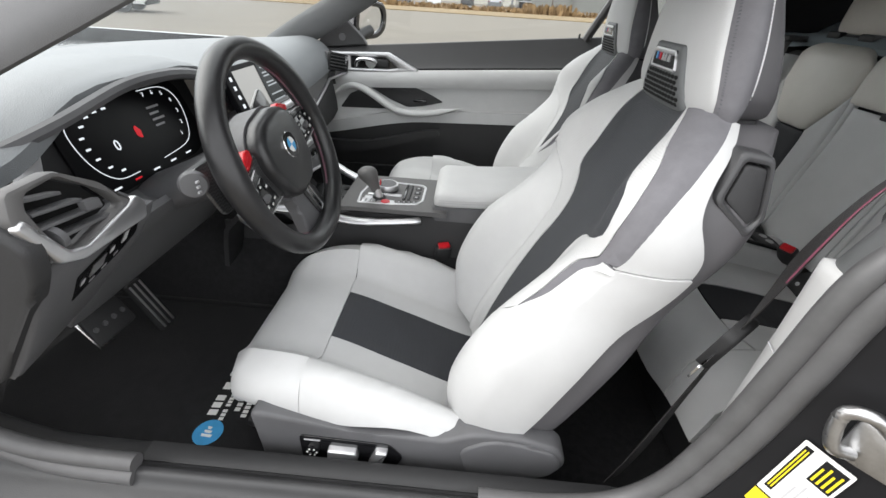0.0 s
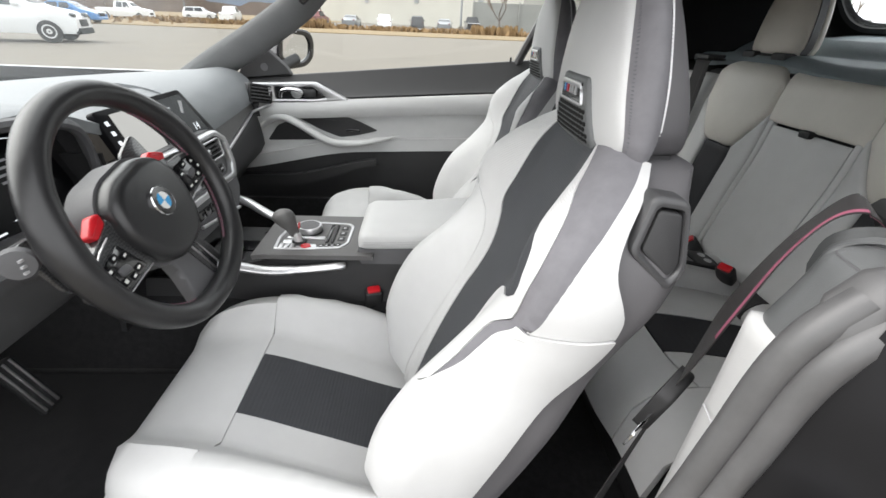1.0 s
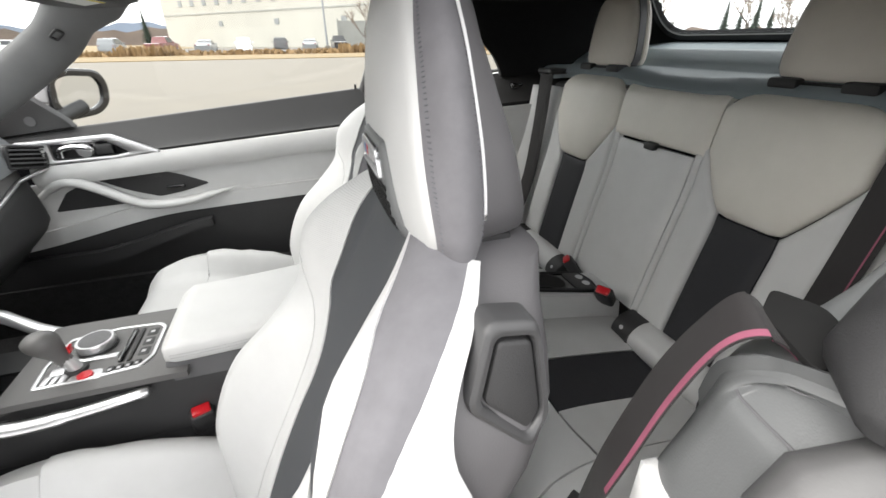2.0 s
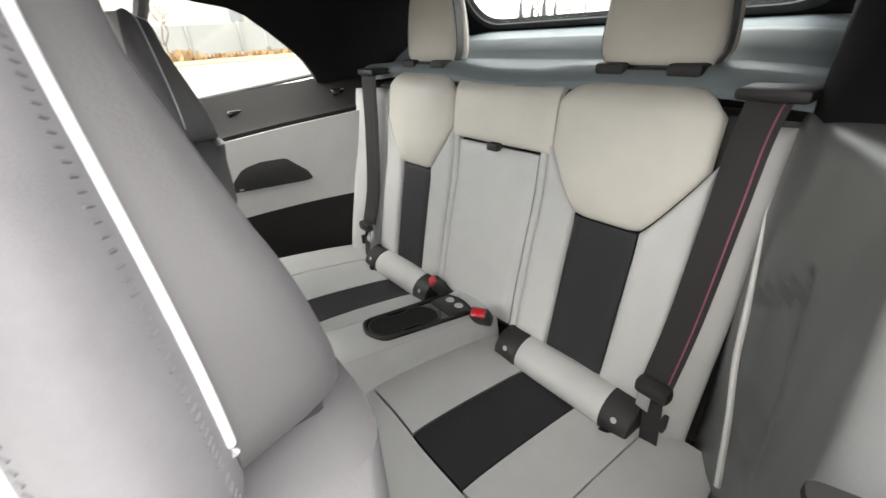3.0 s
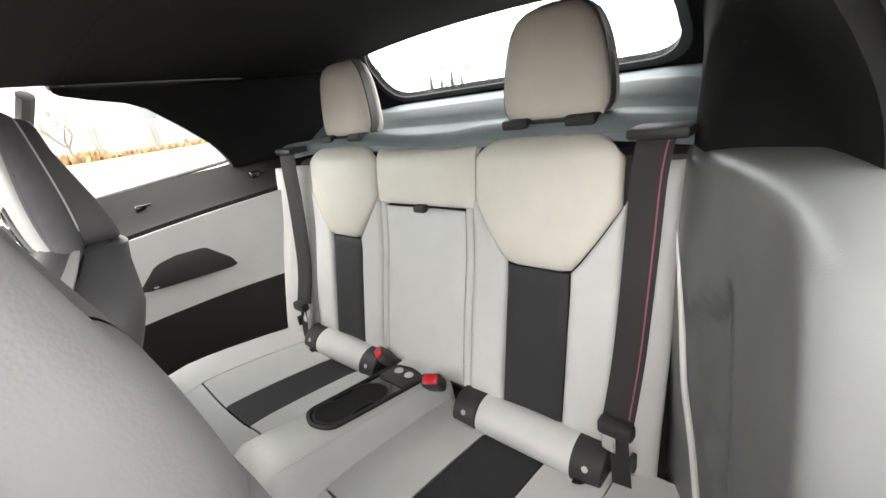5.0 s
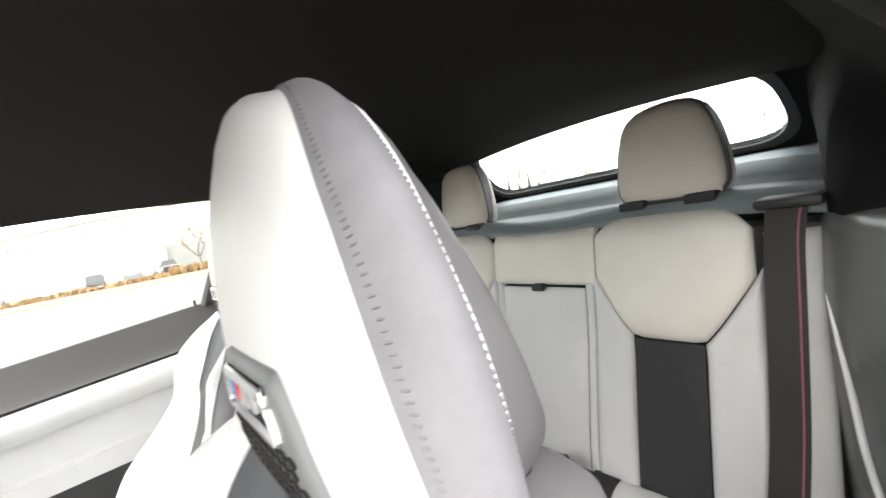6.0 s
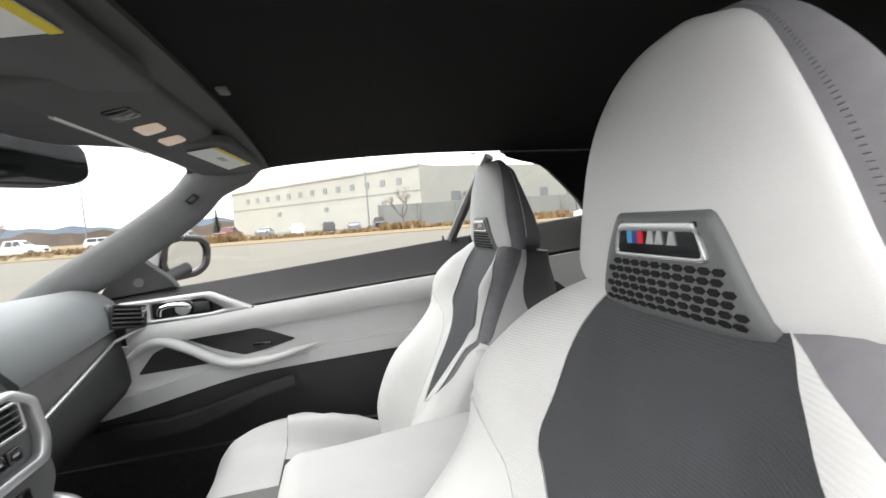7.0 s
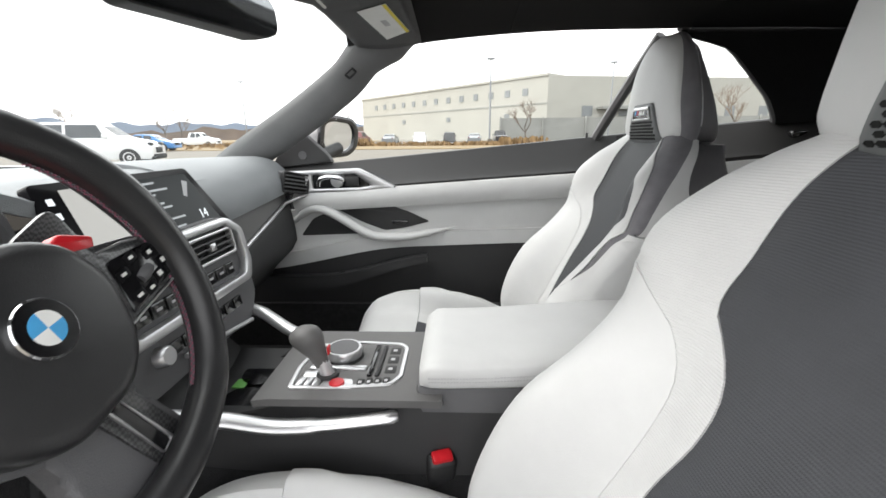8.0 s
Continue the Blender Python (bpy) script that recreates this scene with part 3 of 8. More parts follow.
part("seat_rail_cover", box((-0.25, -0.645, 0.315), (0.10, -0.60, 0.345), 0.006), M_BLACK, sill)

# door seal rising at the front and rear of the opening
rear_seal = spline([(0.10, -0.738, 0.452), (0.22, -0.740, 0.458), (0.31, -0.743, 0.49), (0.365, -0.745, 0.56), (0.398, -0.746, 0.68), (0.415, -0.747, 0.80), (0.424, -0.748, 0.885), (0.436, -0.750, 0.932), (0.462, -0.752, 0.966)], 8)
front_seal = spline([(-0.45, -0.738, 0.452), (-0.60, -0.737, 0.462), (-0.72, -0.735, 0.53), (-0.80, -0.733, 0.66), (-0.83, -0.731, 0.80), (-0.80, -0.728, 0.90)], 8)
for pts in (rear_seal, front_seal):
    bm = bmesh.new()
    lean = Vector((-0.6, -0.6, 0.3))
    for k in (-1, 1):
        lip = []
        for i, q in enumerate(pts):
            d = Vector(pts[min(i + 1, len(pts) - 1)]) - Vector(pts[max(i - 1, 0)])
            lip.append(Vector(q) + d.cross(lean).normalized() * 0.0115 * k)
        tube(lip, 0.0145, 12, bm=bm)
    tagged(part("trim_door_seal", bm, M_SEAL), "thick dark rubber seal round the door opening", "door seal", kind="structure")

# post behind the door opening, driver side: the seal sits on its front edge
bpost_x = table([(0.40, 0.27), (0.48, 0.335), (0.56, 0.385), (0.68, 0.418), (0.80, 0.436), (0.90, 0.445), (1.0, 0.46)])
bm = patch(lambda u, v: (bpost_x(v) - 0.006 + 0.085 * u, -0.768 - 0.115 * u, v), 0.0, 1.0, 0.40, 1.0, 6, 16, thick=0.02, flip=1)
post = tagged(part("door_post_outer", bm, M_POST), "black painted outer door post with striker and labels", "door post", kind="structure")
bm = patch(lambda u, v: (u, -0.885, v), 0.50, 2.1, 0.30, 1.0, 4, 4, thick=0.02)
tagged(part("car_body_rear_side", bm, M_PAINT), "black painted rear wing of the car", "car body", kind="structure")
for sgn in (-1, 1):
    bm = patch(lambda u, v: (u, sgn * (0.88 - 0.06 * v), 0.25 + 0.68 * v), -2.1, -0.86, 0, 1, 6, 4, thick=0.02)
    tagged(part("car_body_wing", bm, M_PAINT), "black painted front wing of the car", "car body", kind="structure")

# rear bulkhead behind the bench
bm = patch(lambda u, v: (1.20 + 0.0 * u, u, v), -0.6, 0.6, 0.3, 1.06, 4, 4, thick=0.02)
tagged(part("wall_rear_bulkhead", bm, M_CARPET), "dark bulkhead behind the rear bench", "bulkhead", kind="structure")

# rear quarter trims: black belt panel, light leather, dark lower panel
for sgn, nm in ((-1, "driver"), (1, "passenger")):
    q = thing("quarter_trim", (0.8, sgn * 0.66, 0.3), "light grey leather side trim beside the rear bench with dark upper and lower panels" if sgn > 0 else "dark grey leather side trim beside the rear bench", "side trim", kind="structure")
    surf = lambda u, v: (u, sgn * quarter_y(u), v)
    ztop = lambda x: 0.917 + (x - 0.643) * 0.136
    zmid = lambda x: 0.762 + (x - 0.61) * 0.025
    zlow = lambda x: 0.680 + (x - 0.59) * 0.09
    zbot = lambda x: 0.44
    def band(za, zb):
        return lambda u, v: (u, sgn * quarter_y(u), za(u) + (zb(u) - za(u)) * v)
    light = M_WHITE if sgn > 0 else M_TRIMGREY
    lowm = M_QUARTER
    if sgn > 0:
        part("leather_panel", patch(band(zmid, ztop), 0.50, 1.10, 0, 1, 14, 10, puff=0.006, edge=0.02, tuck=0.002, flip=-sgn), light, q)
        part("ledge", patch(band(zlow, zmid), 0.50, 1.06, 0, 1, 14, 8, puff=0.022, edge=0.03, tuck=0.0, flip=-sgn), light, q)
        part("lower_panel", patch(band(zbot, zlow), 0.46, 1.0, 0, 1, 10, 6, puff=0.002, edge=0.02, flip=-sgn), lowm, q)
        def belt(u, v):
            y0, y1 = quarter_y(u), min(quarter_y(u) + 0.105, 0.80)
            return (u, sgn * (y0 + (y1 - y0) * max(v, 0.0) ** 0.7), ztop(u) + (belt_z(u) - 0.008 - ztop(u)) * v)
        part("belt_panel", patch(belt, 0.46, 1.42, 0, 1, 18, 10, puff=0.004, edge=0.012, flip=-sgn), M_QUARTER, q, "dark padded panel below the quarter window")
    else:
        plan = spline([(0.446, -0.748, 0), (0.455, -0.72, 0), (0.460, -0.69, 0), (0.466, -0.668, 0), (0.482, -0.653, 0), (0.52, -0.648, 0), (0.65, -0.645, 0), (0.80, -0.628, 0), (0.90, -0.590, 0), (0.97, -0.549, 0), (1.03, -0.520, 0), (1.12, -0.500, 0)], 8)

        def side(u, v):
            f = max(0.0, min(0.9999, u)) * (len(plan) - 1)
            i = int(f)
            p0, p1 = Vector(plan[i]), Vector(plan[i + 1])
            tan = (p1 - p0).normalized()
            pt = p0.lerp(p1, f - i)
            x, y = pt.x, -pt.y
            nx, ny = tan.y, -tan.x
            zt = side_top(x)
            zz = 0.42 + (zt - 0.035 - 0.42) * min(v, 0.8) / 0.8
            cut = 0.842 + 0.234 * (zz - 0.747)
            lid = 0.939 - 1.04 * (x - 0.887)
            dent = 0.017 * smooth_step(cut, cut + 0.009, x) * smooth_step(lid, lid - 0.010, zz) * smooth_step(0.69, 0.72, zz) * smooth_step(1.00, 0.96, x)
            if v <= 0.8:
                z, off = 0.42 + (zt - 0.035 - 0.42) * v / 0.8, dent - 0.018 * (v / 0.8) ** 2 * (1 - v / 0.8) * 2
            else:
                a = (v - 0.8) / 0.2 * math.pi / 2
                z, off = zt - 0.035 + 0.035 * math.sin(a) + 0.003 * (1 - math.cos(a)) * smooth_step(0.60, 0.52, x), (0.082 + 0.013 * smooth_step(0.52, 0.74, x)) * (1 - math.cos(a)) + dent
            off += 0.020 * smooth_step(0.86, 0.98, z) * smooth_step(0.53, 0.47, x)
            return (x + nx * off, -y + ny * off, z)
        part("side_leather", patch(side, 0.0, 1.0, 0.0, 1.0, 110, 60, puff=0.002, edge=0.006, flip=-1), M_TRIMGREY, q, "grey leather side panel", 60)
        part("edge_strip", tube(spline([(1.000, -0.515, 0.95), (0.988, -0.523, 0.899), (0.970, -0.535, 0.82), (0.947, -0.546, 0.752), (0.913, -0.566, 0.68), (0.878, -0.584, 0.60)], 6), [0.0008 + 0.0035 * min(1.0, i / 12) for i in range(31)], 8), M_WHITE, q, "thin light edge strip")
    if sgn > 0:
        sp = rounded([(0.612, 0.768), (0.625, 0.808), (0.682, 0.848), (0.76, 0.862), (0.835, 0.858), (0.892, 0.775)], 0.02, 3)
        bm = slab(sp, lambda a, b, c: (a, quarter_y(a) - 0.004 - c, b), 0.010, 0.004)
        s = part("speaker_cover", bm, M_BLACK, q, "black fabric loudspeaker cover")
        part("maker_plate", box((0.66, quarter_y(0.67) - 0.019, 0.775), (0.70, quarter_y(0.67) - 0.012, 0.780), 0.001), M_SILVER, s)
        for a, b in ((0.72, 0.985), (1.0, 1.02)):
            part("coat_hook", box((a - 0.022, quarter_y(a) + 0.050, b - 0.010), (a + 0.022, quarter_y(a) + 0.085, b + 0.010), 0.005, 3), M_GLOSS, q)

# ---- front seats ----
SEAT_Y = -0.385
back_x = table([(0.0, 0.105), (0.15, 0.128), (0.33, 0.168), (0.5, 0.212), (0.68, 0.258), (0.85, 0.305), (1.0, 0.345), (1.06, 0.360)])
back_z = lambda s: 0.415 + 0.575 * s
back_w = table([(0.0, 0.200), (0.15, 0.230), (0.40, 0.238), (0.58, 0.222), (0.68, 0.224), (0.80, 0.228), (0.90, 0.206), (0.96, 0.182), (1.0, 0.156), (1.05, 0.118)])
back_p = table([(0.0, 0.045), (0.2, 0.085), (0.42, 0.085), (0.58, 0.052), (0.70, 0.032), (0.84, 0.050), (0.93, 0.034), (1.0, 0.012), (1.05, 0.004)])


def smooth(a, b, x):
    t = max(0.0, min(1.0, (x - a) / (b - a)))
    return t * t * (3 - 2 * t)


def back_s(w, s):
    """Seat back's front skin: w across (1 at the bolster's edge, then round to the side), s up."""
    a = abs(w)
    sg = 1 if w >= 0 else -1
    x, z, half, push = back_x(s), back_z(s), back_w(s), back_p(s)
    if a <= 1:
        g = smooth(0.36, 0.86, a)
        crest = 1 - 0.35 * smooth(0.84, 1.0, a)
        return (x - push * g * crest, sg * a * half, z + 0.35 * push * g * crest)
    t = (a - 1) / 0.5
    return (x - push * 0.65 + (push * 0.65 + 0.095) * t, sg * (half + 0.016 * math.sin(t * math.pi) - 0.012 * t), z + 0.35 * push * 0.65 * (1 - t) - 0.03 * t)


cush_mid = table([(-0.385, 0.445), (-0.367, 0.483), (-0.33, 0.502), (-0.22, 0.500), (-0.08, 0.448), (0.08, 0.385), (0.16, 0.38)])
cush_w = table([(-0.385, 0.150), (-0.35, 0.186), (-0.28, 0.213), (-0.1, 0.235), (0.1, 0.245), (0.2, 0.23)])
cush_p = table([(-0.385, 0.012), (-0.33, 0.040), (-0.22, 0.058), (-0.05, 0.085), (0.12, 0.080)])


def cush_s(w, x):
    a = abs(w)
    sg = 1 if w >= 0 else -1
    z, half, push = cush_mid(x), cush_w(x), cush_p(x)
    if a <= 1:
        g = smooth(0.62, 0.93, a)
        return (x, sg * a * half, z + push * g - 0.018 * smooth(0.93, 1.0, a))
    t = (a - 1) / 0.5
    return (x, sg * (half + 0.014 * math.sin(t * math.pi) + 0.004 * t), z + push - 0.018 - (0.035 + push * 0.75) * t)


def front_seat(name, dx, dy, outer, label):
    """One sports seat; outer is -1 where the door is on the low-y side."""
    at = lambda p: (p[0] + dx, p[1] + dy, p[2])
    B = lambda w, s: at(back_s(w, s))
    C = lambda w, x: at(cush_s(w, x))
    seat = thing(name, (dx - 0.08, dy, FLOOR), label, "car seat", group="front seats")
    # seams across the back, on its high-y and low-y sides
    strip_in = table([(0.0, 0.15), (0.3, 0.20), (0.5, 0.22), (0.60, 0.18), (0.66, 0.19), (0.70, 0.25), (0.735, 0.36), (0.765, 0.465), (0.85, 0.49), (0.92, 0.53), (1.0, 0.59), (1.05, 0.64)])
    strip_out = table([(0.0, 0.15), (0.25, 0.18), (0.42, 0.27), (0.50, 0.30), (0.565, 0.335), (0.615, 0.355), (0.655, 0.40), (0.68, 0.50), (0.70, 0.65), (0.72, 0.79), (0.75, 0.865), (0.80, 0.875), (0.85, 0.86), (0.905, 0.775), (0.95, 0.69), (0.99, 0.655), (1.05, 0.70)])
    hook_in = table([(0.49, 0.864), (0.57, 0.868), (0.62, 0.858), (0.66, 0.852), (0.685, 0.875), (0.705, 0.91), (0.72, 0.918)])
    hook_out = table([(0.49, 0.867), (0.53, 0.884), (0.57, 0.905), (0.62, 0.908), (0.66, 0.910), (0.685, 0.945), (0.705, 0.99), (0.72, 1.01)])
    crease_in = table([(0.0, 0.50), (0.2, 0.46), (0.4, 0.42), (0.57, 0.42), (0.645, 0.45), (0.705, 0.58), (0.735, 0.70), (0.76, 0.79), (0.785, 0.91), (0.80, 0.98)])
    crease_low = table([(0.0, 0.52), (0.2, 0.50), (0.32, 0.52), (0.40, 0.66), (0.45, 0.80), (0.49, 0.866)])
    crease_out = lambda s: crease_low(s) if s < 0.49 else hook_out(s)
    band_in_out = table([(0.70, 0.92), (0.74, 0.918), (0.78, 0.918), (0.84, 0.93), (0.90, 0.905), (0.945, 0.85), (0.975, 0.775), (1.0, 0.72), (1.05, 0.68)])
    band_out_out = table([(0.70, 0.99), (0.74, 1.02), (0.78, 1.03), (0.845, 1.055), (0.90, 1.065), (0.96, 1.075), (1.0, 1.09), (1.05, 1.11)])
    full_out = table([(0.0, 1.28), (0.2, 1.32), (0.45, 1.31), (0.525, 1.31), (0.60, 1.335), (0.67, 1.35), (0.755, 1.325), (0.80, 1.27), (0.85, 1.195), (0.91, 1.15), (0.98, 1.145), (1.05, 1.15)])
    band_in_in = lambda s: 0.985
    band_out_in = table([(0.78, 1.03), (0.84, 1.10), (0.90, 1.13), (0.95, 1.12), (1.0, 1.07), (1.05, 1.05)])
    full_in = table([(0.0, 1.18), (0.25, 1.22), (0.45, 1.27), (0.60, 1.27), (0.70, 1.25), (0.85, 1.20), (0.95, 1.16), (1.0, 1.14), (1.05, 1.12)])
    part("centre_strip", patch(B, lambda s: -strip_out(s), strip_in, 0.0, 1.05, 16, 60, puff=0.004, edge=0.02, tuck=0.001), M_DARK, seat, "dark charcoal perforated centre strip", 60)

    def two(fa, fb, sg):
        return ((lambda s: -fb(s)), (lambda s: -fa(s))) if sg < 0 else (fa, fb)
    for sg in (-1, 1):
        door = sg < 0
        strip, band_in, band_out, full = (strip_out, band_in_out, band_out_out, full_out) if door else (strip_in, band_in_in, band_out_in, full_in)
        crease = crease_out if door else crease_in
        top = 0.715 if door else 0.800
        if door:
            flank = lambda s: crease_low(s) if s < 0.49 else (hook_in(s) if s < 0.715 else band_in(s))
            lift = lambda w: 0.045 * max(0.0, min(1.0, (abs(w) - 1.01) / 0.315))
        else:
            flank = lambda s: crease(s) if s < 0.798 else band_in(s)
            lift = lambda w: 0.0
        # ribbed flank running up into the shoulder
        a, b = two(strip, flank, sg)
        part("back_flank", patch(B, a, b, 0.0, 1.04, 16, 60, puff=0.005, edge=0.012, tuck=0.003), M_WHITE_RIB, seat, sharp=60)
        a, b = two(crease, full, sg)
        part("bolster", patch(lambda w, s: B(w, s * (1 + lift(w) / top)), a, b, 0.02, top, 22, 36, puff=0.010, edge=0.020, tuck=0.004), M_WHITE, seat, sharp=60)
        a, b = two(band_in, band_out, sg)
        part("shoulder_suede", patch(B, a, b, top - 0.012, 1.04, 10, 26, puff=0.007, edge=0.010, tuck=0.001), M_SUEDE, seat, "grey suede shoulder band", 60)
        a, b = two(band_out, full, sg)
        part("shoulder_wing", patch(lambda w, s: B(w, s + lift(w) * (1.03 - s) / (1.03 - top)), a, b, top + 0.003, 1.03, 14, 24, puff=0.010, edge=0.020, tuck=0.001), M_WHITE, seat, sharp=60)
        if door:
            # dark tail of the suede band, hooked over the bolster
            a, b = two(hook_in, hook_out, sg)
            part("crease_insert", patch(B, a, b, 0.49, 0.716, 6, 30, puff=0.005, edge=0.006, tuck=0.0), M_SUEDE, seat, "grey suede insert", 60)
        stitches([Vector(B(sg * (band_out(s) + 0.012), s)) + Vector((-0.004, sg * 0.0085, 0.002)) for s in [top + 0.02 + 0.02 * i for i in range(12)]], M_THREAD, seat, 0.004, 0.003, 0.0005)
        for wv in (0.950, 0.985):
            stitches([Vector(B(sg * wv, s)) + Vector((-0.0092, sg * 0.0042, 0.0040)) for s in [0.10 + i * 0.02 for i in range(30)]], M_GREYPRINT, seat, 0.004, 0.002, 0.0006)
    # back shell
    rings = []
    for i in range(25):
        s = -0.04 + 1.0575 * i / 24
        sc = max(0.0, min(1.0, s))
        x, z, half = back_x(sc), back_z(s), back_w(sc)
        deep = 0.125 - 0.015 * sc
        hw = half + 0.010 - 0.030 * smooth(0.90, 1.015, s)
        fr = x + 0.012 + 0.030 * smooth(0.93, 1.01, s)
        deep = deep - 0.040 * smooth(0.90, 1.01, s)
        ring = []
        for k in range(21):
            t = math.pi * (k / 20) - math.pi / 2
            ring.append(at((fr + deep * abs(math.cos(t)) ** 0.30, hw * math.copysign(abs(math.sin(t)) ** 0.38, math.sin(t)), z - 0.02 * abs(math.cos(t)) * (1 - smooth(0.9, 1.0, s)))))
        rings.append(ring)
    part("back_shell", loft(rings), M_SHELL, seat, "charcoal leather back shell", 50)
    # headrest: light front, suede round the sides and top, dark rear shell, grille with badge
    arch = [(0.098, 1.000), (0.126, 1.010), (0.138, 1.030), (0.135, 1.050), (0.127, 1.075), (0.118, 1.105), (0.108, 1.135), (0.098, 1.162), (0.086, 1.184), (0.071, 1.203), (0.051, 1.216), (0.026, 1.223), (0.0, 1.225)]
    arch = [(q[0], q[1]) for q in spline([(y, z, 0) for y, z in arch], 4)]
    hw = table(sorted((z, y) for y, z in arch))
    hx = table([(0.998, 0.350), (1.015, 0.338), (1.08, 0.332), (1.16, 0.336), (1.20, 0.342), (1.222, 0.348), (1.232, 0.354)])
    mirrored = [(-y, z) for y, z in arch] + [(y, z) for y, z in reversed(arch[:-1])]
    # the light front is narrower towards the driver's side, where the suede swells out
    near = [(0.098, 1.000), (0.126, 1.010), (0.134, 1.030), (0.131, 1.050), (0.122, 1.075), (0.111, 1.105), (0.098, 1.135), (0.086, 1.160), (0.073, 1.184), (0.058, 1.206), (0.041, 1.220), (0.021, 1.227), (0.0, 1.229)]
    far = [(0.098, 1.000), (0.126, 1.010), (0.138, 1.030), (0.136, 1.050), (0.130, 1.075), (0.124, 1.105), (0.118, 1.135), (0.110, 1.160), (0.098, 1.184), (0.081, 1.205), (0.058, 1.220), (0.028, 1.227), (0.0, 1.229)]
    near = near if outer < 0 else far
    near, far = ([(q[0], q[1]) for q in spline([(y, z, 0) for y, z in row], 4)] for row in (near, far))
    front_line = [(-y, z) for y, z in near] + [(y, z) for y, z in reversed(far[:-1])]
    near_w, far_w = (table(sorted((z, y) for y, z in row)) for row in (near, far))
    rim = [Vector((hx(z) + 0.013, y, z)) for y, z in front_line]

    def rear_arch(x, k, drop, low=1.0045):
        """The arch again, further back: narrower by k, its top lowered by drop."""
        return [Vector((0.393 + (x - 0.393) * (1 - 0.58 * max(0.0, min(1.0, (z - 1.01) / 0.17))) - 0.008 * smooth(1.05, 1.23, z), math.copysign(max(0.0, abs(y) * k * (1 - 0.07 * smooth(1.10, 1.01, z))), y), max(low, z + 0.001 - drop * smooth(1.05, 1.23, z)))) for y, z in mirrored]
    back_rim = rear_arch(0.393, 0.950, 0.004, 1.004)
    place3 = lambda pts: [at(q) for q in pts]

    def wrap(i, u, lift=0.0):
        a, b = rim[i], back_rim[i]
        q = a.lerp(b, u)
        out = Vector((0, q.y, (q.z - 1.10) * 1.1))
        out = out.normalized() if out.length > 1e-6 else Vector((0, 0, 1))
        return q + out * ((0.015 + 0.008 * smooth(0.0, -0.05, q.y)) * (1 - 0.62 * smooth(1.12, 1.225, q.z)) * max(0.0, math.sin(u * math.pi)) ** 0.8 + lift)
    # front cushion: rings drawn in from the rim
    closed = rim + [Vector((hx(0.998) + 0.006, y, 0.999)) for y in (0.05, 0.0, -0.05)]
    mid = Vector((0, 0, 1.10))
    rings = []
    for k in (1.0, 0.985, 0.955, 0.90, 0.8, 0.65, 0.5, 0.35, 0.2, 0.08):
        ring = []
        for q in closed:
            y, z = q.y * k, mid.z + (q.z - mid.z) * k
            soft = 0.0035 * (1 - (1 - min(1.0, (1 - k) / 0.06)) ** 2)
            ring.append(at((hx(z) + 0.013 * min(1.0, abs(y) / max(0.02, (near_w if y < 0 else far_w)(z))) ** 3 * (1 if k > 0.99 else 0.95) - soft, y, z)))
        rings.append(ring)
    head = part("headrest", loft(rings), M_WHITE, seat, "light leather headrest front", 60)
    band = [[at(wrap(i, u)) for i in range(len(rim))] for u in (0.0, 0.03, 0.08, 0.2, 0.35, 0.5, 0.65, 0.8, 0.92, 0.98, 1.0)]
    part("headrest_side", loft(band, False, False), M_SUEDE, head, "grey suede headrest side and top", 60)
    part("piping", tube(place3([q + Vector((0, math.copysign(0.0012, q.y), 0.0006)) for q in back_rim if q.z > 1.034]), 0.0019, 8), M_PIPE, head, "white piping")
    # close-set ticks of the overlock seams
    for u0, u1, gap in ((0.06, 0.095, 0.0036), (0.88, 0.915, 0.0036)):
        bm = bmesh.new()
        run = 0.0
        for i in range(3, len(rim) - 4):
            n = max(1, int(round((rim[i + 1] - rim[i]).length / gap)))
            for j in range(n):
                f = j / n
                a0, a1 = (wrap(i, u0, 0.0002).lerp(wrap(i + 1, u0, 0.0002), f), wrap(i, u1, 0.0002).lerp(wrap(i + 1, u1, 0.0002), f))
                tube([at(a0), at(a1)], 0.00065, 4, bm=bm)
        part("seam_stitching", bm, M_STITCHGREY, head)
    # dark rear shell with flat flanks
    arcs = [rear_arch(0.3935, 0.942, 0.005), rear_arch(0.405, 0.915, 0.006), rear_arch(0.424, 0.875, 0.008), rear_arch(0.440, 0.82, 0.012), rear_arch(0.447, 0.76, 0.020), rear_arch(0.452, 0.65, 0.050), rear_arch(0.455, 0.35, 0.09), rear_arch(0.456, 0.03, 0.11)]
    rear = loft([place3(r) for r in arcs], False, False)
    loft([place3([Vector((r[0].x, r[0].y, 1.0045)), Vector((r[-1].x, r[-1].y, 1.0045))]) for r in arcs], False, False, bm=rear)
    part("headrest_back", rear, M_SHELL, head, "charcoal leather headrest rear", 50)
    # grille
    place = lambda a, b, c: at((hx(b) - 0.0030 + 0.013 * abs(a / hw(b)) ** 3 - c, a, b))
    def grille_s(u, v):
        return place(u * (0.088 - 0.038 * v - 0.004 * max(0.0, v) ** 8), 0.9995 + 0.090 * v, 0.0)
    g = part("grille_panel", patch(grille_s, -1, 1, 0.0, 1.0, 14, 14, puff=0.0055, edge=0.006, tuck=0.0, flip=-1), M_GRILLE, seat, "grey headrest grille with a badge", 60)
    hole = bmesh.new()
